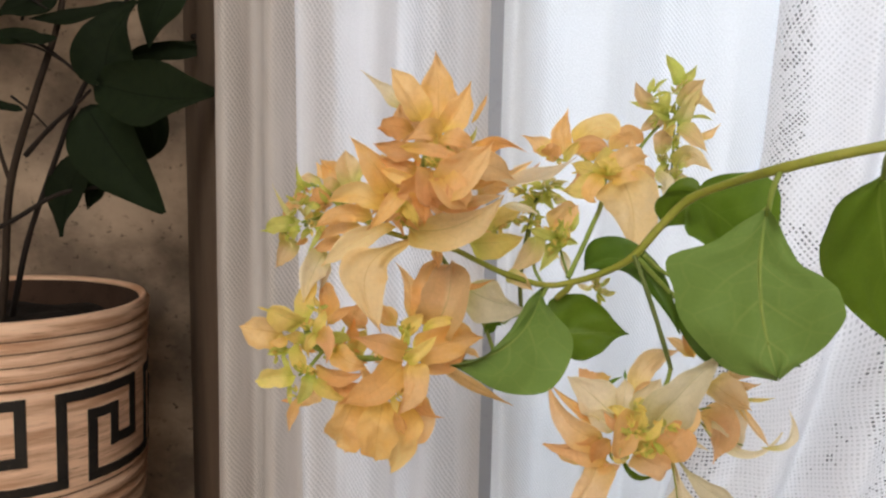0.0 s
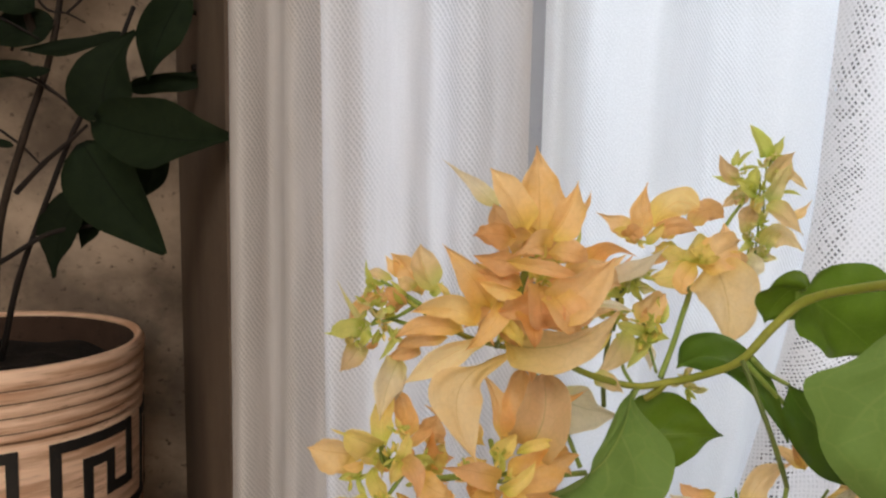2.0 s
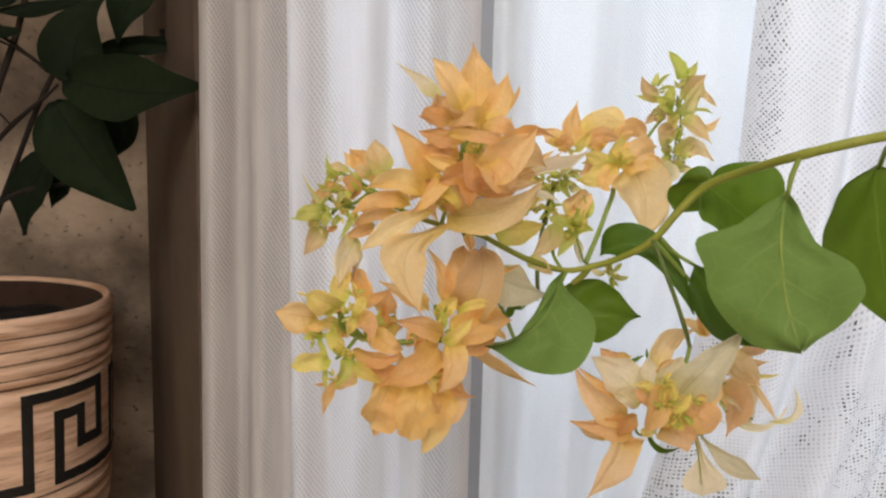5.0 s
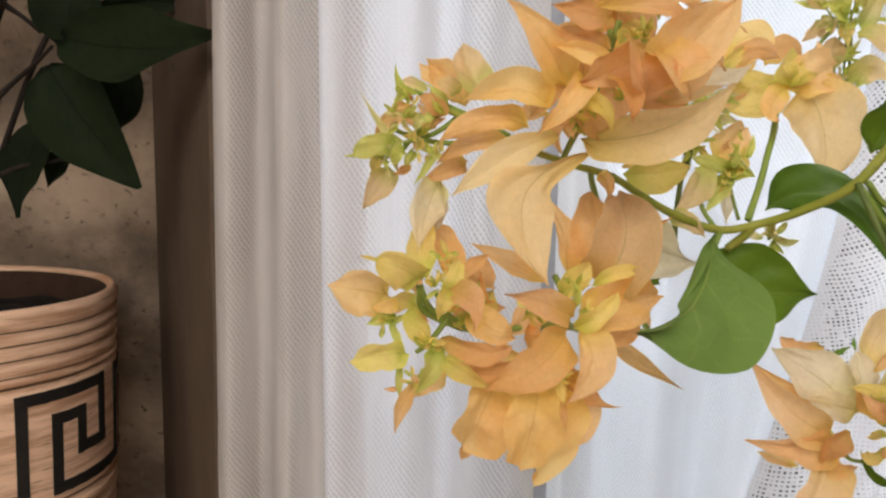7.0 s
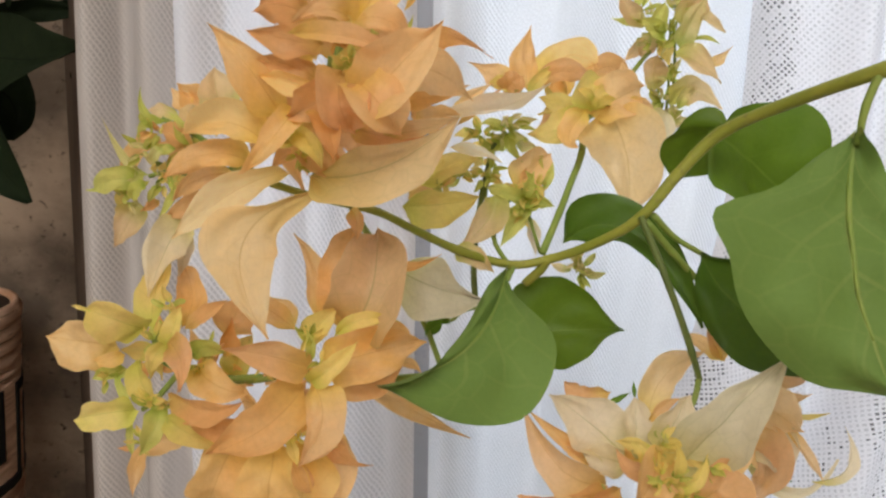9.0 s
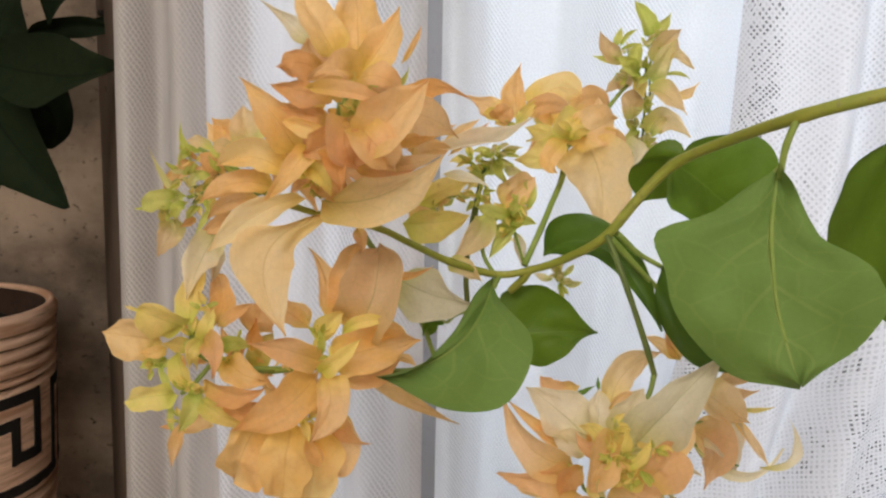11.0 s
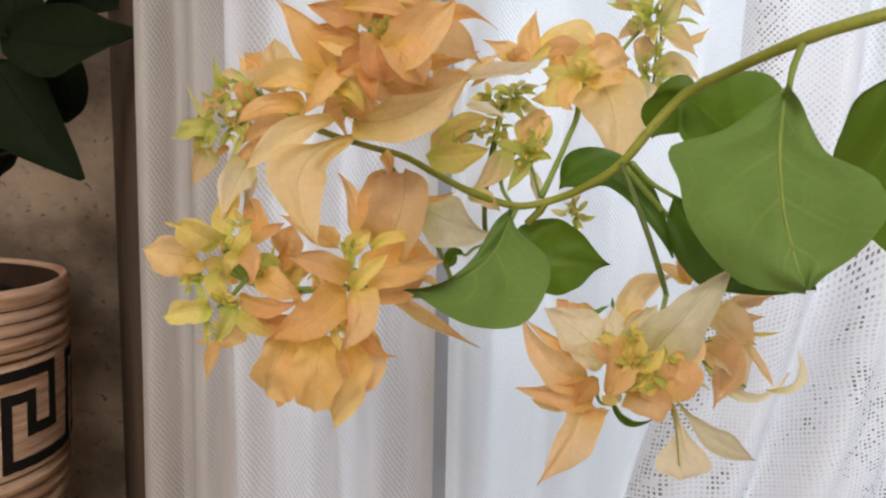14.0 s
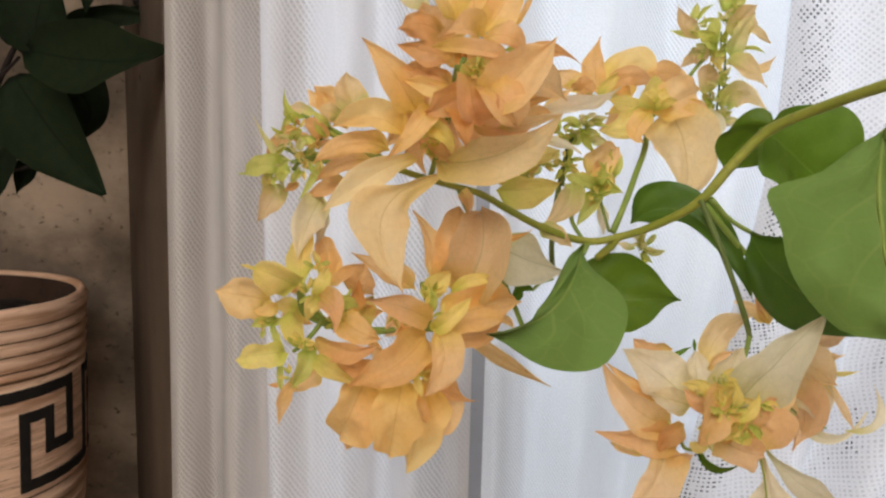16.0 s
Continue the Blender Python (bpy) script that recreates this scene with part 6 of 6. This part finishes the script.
bract(LOWER, (-0.0035, 0.3460, 0.7242), (0.0002, 0.3420, 0.7294), (0.0050, 0.3460, 0.7333), 0.0031, 0.0031, YELLOW, "B", cup=0.3)
bract(LOWER, (0.0041, 0.3430, 0.7267), (0.0110, 0.3400, 0.7317), (0.0201, 0.3450, 0.7298), 0.0021, 0.0020, YELLOW, "L")
bract(LOWER, (0.0008, 0.3420, 0.7186), (0.0126, 0.3420, 0.7227), (0.0276, 0.3540, 0.7223), 0.0067, 0.0059, APRICOT, "B", cup=0.25)
bract(LOWER, (0.0085, 0.3430, 0.7224), (0.0170, 0.3450, 0.7276), (0.0233, 0.3520, 0.7238), 0.0024, 0.0028, CREAM, "L")
bract(LOWER, (0.0042, 0.3450, 0.7162), (0.0121, 0.3450, 0.7136), (0.0217, 0.3500, 0.7178), 0.0040, 0.0036, TAN, "B")
bract(LOWER, (-0.0012, 0.3360, 0.7175), (0.0041, 0.3300, 0.7228), (0.0103, 0.3360, 0.7279), 0.0026, 0.0024, YELLOW, "B", cup=0.35)
bract(LOWER, (-0.0012, 0.3400, 0.7193), (-0.0105, 0.3320, 0.7251), (-0.0205, 0.3290, 0.7275), 0.0038, 0.0045, PINK, "O", cup=0.25)
sprig(LOWER, (-0.0120, 0.3420, 0.7203), 0.0041, 8, 0.0038, (YELLOW, LIME,), 181)
sprig(LOWER, (-0.0015, 0.3380, 0.7283), 0.0030, 8, 0.0034, (YELLOW, LIME,), 182)
bract(LOWER, (-0.0052, 0.3520, 0.7203), (-0.0104, 0.3560, 0.7146), (-0.0156, 0.3600, 0.7083), 0.0042, 0.0046, PINK, "B")
bract(LOWER, (-0.0058, 0.3520, 0.7254), (-0.0150, 0.3600, 0.7294), (-0.0267, 0.3670, 0.7340), 0.0032, 0.0029, TAN, "B", cup=0.3)
bract(LOWER, (-0.0066, 0.3560, 0.7260), (-0.0097, 0.3600, 0.7289), (-0.0148, 0.3640, 0.7314), 0.0025, 0.0025, TAN, "L")
bract(LOWER, (0.0091, 0.3560, 0.7134), (0.0216, 0.3600, 0.7027), (0.0410, 0.3710, 0.6888), 0.0030, 0.0026, TAN, "O", roll=8, cup=0.3)
bract(LOWER, (0.0182, 0.3580, 0.7145), (0.0228, 0.3580, 0.7152), (0.0263, 0.3620, 0.7106), 0.0013, 0.0013, CREAM, "L")
bract(LOWER, (0.0189, 0.3720, 0.7385), (0.0299, 0.3740, 0.7323), (0.0445, 0.3830, 0.7272), 0.0089, 0.0071, GREYED, "P")
bract(LOWER, (0.0357, 0.3860, 0.7185), (0.0308, 0.3860, 0.7196), (0.0280, 0.3880, 0.7132), 0.0016, 0.0014, LEAF, "L")
bract(LOWER, (-0.0018, 0.3380, 0.7218), (-0.0010, 0.3360, 0.7261), (-0.0024, 0.3380, 0.7300), 0.0012, 0.0012, LIME, "L")
filler(LOWER, (-0.0285, 0.3580, 0.7130), 0.0092, 0.0055, 8, 0.0101, (TAN, APRICOT, YELLOW,), 72)
filler(LOWER, (-0.0425, 0.3560, 0.7186), 0.0065, 0.0054, 6, 0.0080, (YELLOW, TAN, APRICOT,), 37)
filler(LOWER, (-0.0080, 0.3540, 0.7032), 0.0073, 0.0055, 7, 0.0109, (APRICOT, TAN, CREAM,), 39)
sprig(LOWER, (-0.0366, 0.3380, 0.7274), 0.0037, 12, 0.0037, (YELLOW, LIME,), 19)
sprig(LOWER, (-0.0385, 0.3380, 0.7110), 0.0041, 10, 0.0037, (YELLOW, LIME,), 20)
sprig(LOWER, (0.0014, 0.3340, 0.7223), 0.0027, 8, 0.0033, (YELLOW, LIME,), 18)
sprig(LOWER, (-0.0264, 0.3460, 0.7224), 0.0038, 8, 0.0038, (LIME, YELLOW,), 63)
sprig(LOWER, (-0.0279, 0.3400, 0.7186), 0.0044, 12, 0.0037, (LIME, YELLOW,), 171)
sprig(LOWER, (-0.0341, 0.3420, 0.7337), 0.0037, 9, 0.0037, (YELLOW, LIME,), 172)
sprig(LOWER, (-0.0422, 0.3420, 0.7001), 0.0035, 8, 0.0035, (LIME, YELLOW,), 173)
sprig(LOWER, (-0.0504, 0.3450, 0.7152), 0.0031, 7, 0.0035, (LIME, YELLOW,), 174)
sprig(LOWER, (-0.0043, 0.3340, 0.7041), 0.0024, 5, 0.0030, (YELLOW,), 21)
tube("pedicel", LOWER, [(0.0042, 0.3620, 0.7106), (-0.0070, 0.3620, 0.7107), (-0.0176, 0.3580, 0.7110), (-0.0257, 0.3520, 0.7129), (-0.0333, 0.3460, 0.7172), (-0.0367, 0.3420, 0.7241)], 0.00110, 0.00080, STEM_GREEN)
tube("pedicel", LOWER, [(-0.0333, 0.3460, 0.7172), (-0.0386, 0.3420, 0.7109), (-0.0420, 0.3420, 0.7082)], 0.00080, 0.00060, STEM_GREEN)
tube("pedicel", LOWER, [(-0.0041, 0.3520, 0.7276), (-0.0025, 0.3460, 0.7233), (-0.0015, 0.3440, 0.7167), (0.0036, 0.3560, 0.7114)], 0.00090, 0.00070, STEM_GREEN)

HANGING = cluster([(0.0992, 0.352, 0.7135), (0.0975, 0.350, 0.7080), (0.0930, 0.347, 0.7010)], 0.00085, 'hanging cluster of pale cream and apricot bracts')
bract(HANGING, (0.0741, 0.3460, 0.6863), (0.0603, 0.3400, 0.6939), (0.0538, 0.3560, 0.7037), 0.0053, 0.0057, PEACH, "O", roll=-10, cup=0.35)
bract(HANGING, (0.0738, 0.3500, 0.6891), (0.0646, 0.3520, 0.6955), (0.0547, 0.3570, 0.7029), 0.0025, 0.0021, TAN, "L", cup=0.5)
bract(HANGING, (0.0728, 0.3500, 0.6910), (0.0674, 0.3520, 0.6945), (0.0613, 0.3540, 0.6960), 0.0017, 0.0021, PEACH, "B", cup=0.4)
bract(HANGING, (0.0747, 0.3440, 0.6836), (0.0632, 0.3400, 0.6837), (0.0514, 0.3480, 0.6825), 0.0057, 0.0061, PINK, "T", cup=0.25)
bract(HANGING, (0.0678, 0.3480, 0.6748), (0.0610, 0.3500, 0.6764), (0.0568, 0.3520, 0.6775), 0.0017, 0.0017, TAN, "L")
bract(HANGING, (0.0724, 0.3450, 0.6804), (0.0685, 0.3400, 0.6690), (0.0599, 0.3460, 0.6509), 0.0045, 0.0070, PEACH, "B")
bract(HANGING, (0.0720, 0.3420, 0.6768), (0.0756, 0.3400, 0.6767), (0.0810, 0.3420, 0.6779), 0.0020, 0.0025, PINK, "B")
bract(HANGING, (0.0804, 0.3440, 0.6931), (0.0712, 0.3500, 0.7008), (0.0607, 0.3580, 0.7066), 0.0075, 0.0071, CREAM_PALE, "B", cup=0.18)
bract(HANGING, (0.0807, 0.3420, 0.6956), (0.0812, 0.3460, 0.7027), (0.0822, 0.3520, 0.7080), 0.0045, 0.0041, CREAM_PALE, "B")
bract(HANGING, (0.0785, 0.3620, 0.7060), (0.0709, 0.3620, 0.7045), (0.0659, 0.3640, 0.7082), 0.0031, 0.0026, PINK, "R", cup=0.4)
bract(HANGING, (0.0858, 0.3500, 0.7026), (0.0913, 0.3560, 0.7126), (0.1044, 0.3620, 0.7177), 0.0038, 0.0055, PEACH, "B", cup=0.25)
bract(HANGING, (0.0847, 0.3460, 0.7037), (0.0872, 0.3460, 0.7075), (0.0930, 0.3480, 0.7093), 0.0016, 0.0016, TAN, "B", cup=0.4)
bract(HANGING, (0.1114, 0.3660, 0.7137), (0.1069, 0.3700, 0.7181), (0.1021, 0.3740, 0.7192), 0.0018, 0.0027, PINK, "B")
bract(HANGING, (0.1118, 0.3660, 0.7137), (0.1107, 0.3700, 0.7198), (0.1122, 0.3760, 0.7247), 0.0027, 0.0031, PINK, "B")
bract(HANGING, (0.0877, 0.3360, 0.6931), (0.0975, 0.3280, 0.7120), (0.1103, 0.3250, 0.7288), 0.0088, 0.0092, GREYED, "P2")
bract(HANGING, (0.0953, 0.3340, 0.6957), (0.1027, 0.3340, 0.7003), (0.1013, 0.3380, 0.7063), 0.0040, 0.0043, PINK, "B")
bract(HANGING, (0.0816, 0.3240, 0.7046), (0.0756, 0.3170, 0.6996), (0.0739, 0.3190, 0.6900), 0.0055, 0.0055, TAN, "B", cup=0.25)
bract(HANGING, (0.0817, 0.3260, 0.6988), (0.0739, 0.3220, 0.7013), (0.0704, 0.3260, 0.7046), 0.0022, 0.0022, PINK, "B")
bract(HANGING, (0.0911, 0.3300, 0.6889), (0.0954, 0.3260, 0.6948), (0.0997, 0.3300, 0.6997), 0.0065, 0.0058, PINK, "R")
bract(HANGING, (0.0975, 0.3340, 0.6894), (0.1024, 0.3360, 0.6910), (0.1135, 0.3440, 0.6844), 0.0028, 0.0024, CREAM_PALE, "O")
bract(HANGING, (0.0826, 0.3300, 0.6888), (0.0878, 0.3240, 0.6872), (0.0954, 0.3260, 0.6848), 0.0053, 0.0042, PEACH, "R", cup=0.25)
bract(HANGING, (0.0866, 0.3340, 0.6829), (0.0899, 0.3300, 0.6827), (0.0943, 0.3300, 0.6809), 0.0027, 0.0020, YELLOW, "R")
bract(HANGING, (0.0820, 0.3280, 0.6895), (0.0834, 0.3220, 0.6947), (0.0887, 0.3240, 0.6979), 0.0026, 0.0026, YELLOW, "B")
bract(HANGING, (0.0808, 0.3300, 0.6887), (0.0776, 0.3300, 0.6860), (0.0755, 0.3320, 0.6861), 0.0020, 0.0020, YELLOW, "B")
bract(HANGING, (0.0801, 0.3400, 0.6833), (0.0856, 0.3380, 0.6752), (0.0947, 0.3380, 0.6773), 0.0010, 0.0014, LEAF, "L", cup=0.4)
bract(HANGING, (0.0741, 0.3520, 0.7056), (0.0777, 0.3520, 0.7076), (0.0812, 0.3520, 0.7095), 0.0008, 0.0008, LEAF, "L")
bract(HANGING, (0.0823, 0.3520, 0.7077), (0.0822, 0.3530, 0.7097), (0.0823, 0.3540, 0.7119), 0.0006, 0.0006, LEAF, "L")
bract(HANGING, (0.0977, 0.3380, 0.6853), (0.1006, 0.3340, 0.6731), (0.1019, 0.3320, 0.6595), 0.0088, 0.0088, CREAM_PALE, "S", cup=0.25)
bract(HANGING, (0.0998, 0.3400, 0.6846), (0.1109, 0.3380, 0.6725), (0.1284, 0.3420, 0.6621), 0.0038, 0.0042, GREYED, "G", roll=12, cup=0.4)
bract(HANGING, (0.1109, 0.3500, 0.6960), (0.1205, 0.3540, 0.6888), (0.1211, 0.3600, 0.6716), 0.0052, 0.0073, PEACH, "B")
bract(HANGING, (0.1225, 0.3620, 0.7041), (0.1278, 0.3620, 0.6884), (0.1342, 0.3660, 0.6749), 0.0058, 0.0053, CREAM_PALE, "B")
bract(HANGING, (0.1111, 0.3520, 0.6950), (0.1224, 0.3560, 0.6902), (0.1315, 0.3620, 0.6800), 0.0035, 0.0035, CREAM_PALE, "B")
bract(HANGING, (0.1169, 0.3600, 0.7065), (0.1230, 0.3570, 0.7025), (0.1355, 0.3620, 0.6941), 0.0056, 0.0060, PEACH, "B")
bract(HANGING, (0.1282, 0.3600, 0.6969), (0.1356, 0.3620, 0.6885), (0.1462, 0.3680, 0.6761), 0.0016, 0.0018, PEACH, "L", cup=0.4)
bract(HANGING, (0.1238, 0.3660, 0.7061), (0.1340, 0.3700, 0.7084), (0.1461, 0.3760, 0.7083), 0.0032, 0.0023, PEACH, "B")
bract(HANGING, (0.1211, 0.3640, 0.7056), (0.1310, 0.3660, 0.7029), (0.1412, 0.3700, 0.7025), 0.0020, 0.0018, PINK, "L")
bract(HANGING, (0.1325, 0.3660, 0.6973), (0.1393, 0.3680, 0.6965), (0.1466, 0.3700, 0.6969), 0.0009, 0.0009, YELLOW, "L")
bract(HANGING, (0.1110, 0.3540, 0.6935), (0.1348, 0.3640, 0.6746), (0.1523, 0.3720, 0.6815), 0.0018, 0.0023, CREAM_PALE, "L", roll=10, cup=0.3)
bract(HANGING, (0.1424, 0.3680, 0.6764), (0.1555, 0.3720, 0.6791), (0.1543, 0.3740, 0.6910), 0.0021, 0.0021, CREAM_PALE, "L", roll=10, cup=0.3)
bract(HANGING, (0.0775, 0.3260, 0.6988), (0.0794, 0.3220, 0.7043), (0.0847, 0.3240, 0.7064), 0.0026, 0.0026, YELLOW, "B")
bract(HANGING, (0.0800, 0.3300, 0.7010), (0.0769, 0.3320, 0.7030), (0.0727, 0.3360, 0.7026), 0.0019, 0.0019, YELLOW, "B")
bract(HANGING, (0.0772, 0.3220, 0.7000), (0.0747, 0.3200, 0.7065), (0.0723, 0.3240, 0.7078), 0.0017, 0.0017, YELLOW, "L", cup=0.3)
bract(HANGING, (0.0809, 0.3200, 0.6991), (0.0818, 0.3160, 0.7053), (0.0818, 0.3200, 0.7091), 0.0015, 0.0015, YELLOW, "L", cup=0.3)
bract(HANGING, (0.0821, 0.3180, 0.6981), (0.0860, 0.3160, 0.7021), (0.0894, 0.3200, 0.7059), 0.0015, 0.0016, YELLOW, "L", cup=0.3)
bract(HANGING, (0.0795, 0.3200, 0.6956), (0.0759, 0.3180, 0.6929), (0.0784, 0.3200, 0.6880), 0.0015, 0.0015, BUD, "L", cup=0.3)
bract(HANGING, (0.0815, 0.3180, 0.6947), (0.0851, 0.3160, 0.6938), (0.0895, 0.3200, 0.6942), 0.0015, 0.0015, YELLOW, "L", cup=0.3)
bract(HANGING, (0.0839, 0.3380, 0.6987), (0.0886, 0.3380, 0.7069), (0.0928, 0.3420, 0.7122), 0.0056, 0.0052, CREAM_PALE, "B")
bract(HANGING, (0.0785, 0.3400, 0.6943), (0.0727, 0.3420, 0.6954), (0.0662, 0.3460, 0.6959), 0.0041, 0.0041, CREAM_PALE, "B")
bract(HANGING, (0.0757, 0.3380, 0.6894), (0.0716, 0.3380, 0.6857), (0.0697, 0.3400, 0.6794), 0.0032, 0.0032, TAN, "B", cup=0.3)
filler(HANGING, (0.0895, 0.3440, 0.6933), 0.0072, 0.0063, 6, 0.0107, (CREAM, PINK, CREAM_PALE,), 40)
filler(HANGING, (0.0822, 0.3320, 0.7005), 0.0054, 0.0037, 10, 0.0058, (YELLOW, BUD, YELLOW,), 111)
filler(HANGING, (0.0864, 0.3320, 0.6899), 0.0051, 0.0038, 8, 0.0051, (YELLOW, BUD, CREAM,), 112)
sprig(HANGING, (0.0794, 0.3180, 0.7013), 0.0054, 22, 0.0038, (YELLOW, YELLOW, LIME,), 22)
sprig(HANGING, (0.0854, 0.3180, 0.6965), 0.0042, 14, 0.0039, (YELLOW, LIME,), 151)
sprig(HANGING, (0.0792, 0.3220, 0.7068), 0.0042, 12, 0.0039, (YELLOW, BUD,), 152)
sprig(HANGING, (0.0924, 0.3260, 0.7008), 0.0030, 8, 0.0037, (YELLOW, LIME,), 153)
sprig(HANGING, (0.0824, 0.3240, 0.6926), 0.0043, 10, 0.0036, (YELLOW, LIME,), 64)
sprig(HANGING, (0.0729, 0.3400, 0.6850), 0.0035, 6, 0.0035, (YELLOW, LIME,), 23)
tube("pedicel", HANGING, [(0.0910, 0.3420, 0.6893), (0.1038, 0.3500, 0.6964), (0.1117, 0.3560, 0.7035), (0.1186, 0.3620, 0.7080)], 0.00060, 0.00050, STEM_GREEN)
tube("pedicel", HANGING, [(0.1049, 0.3480, 0.6971), (0.1136, 0.3520, 0.6980), (0.1218, 0.3560, 0.6974)], 0.00040, 0.00030, STEM_GREEN)
tube("pedicel", HANGING, [(0.1075, 0.3500, 0.6959), (0.1199, 0.3560, 0.6862), (0.1326, 0.3620, 0.6794)], 0.00040, 0.00030, STEM_GREEN)
tube("pedicel", HANGING, [(0.0760, 0.3420, 0.6844), (0.0771, 0.3400, 0.6810), (0.0813, 0.3400, 0.6800)], 0.00060, 0.00050, STEM_GREEN)
tube("pedicel", HANGING, [(0.0977, 0.3380, 0.6853), (0.0990, 0.3320, 0.6757), (0.1007, 0.3310, 0.6642)], 0.00045, 0.00020, BARK_GREEN)
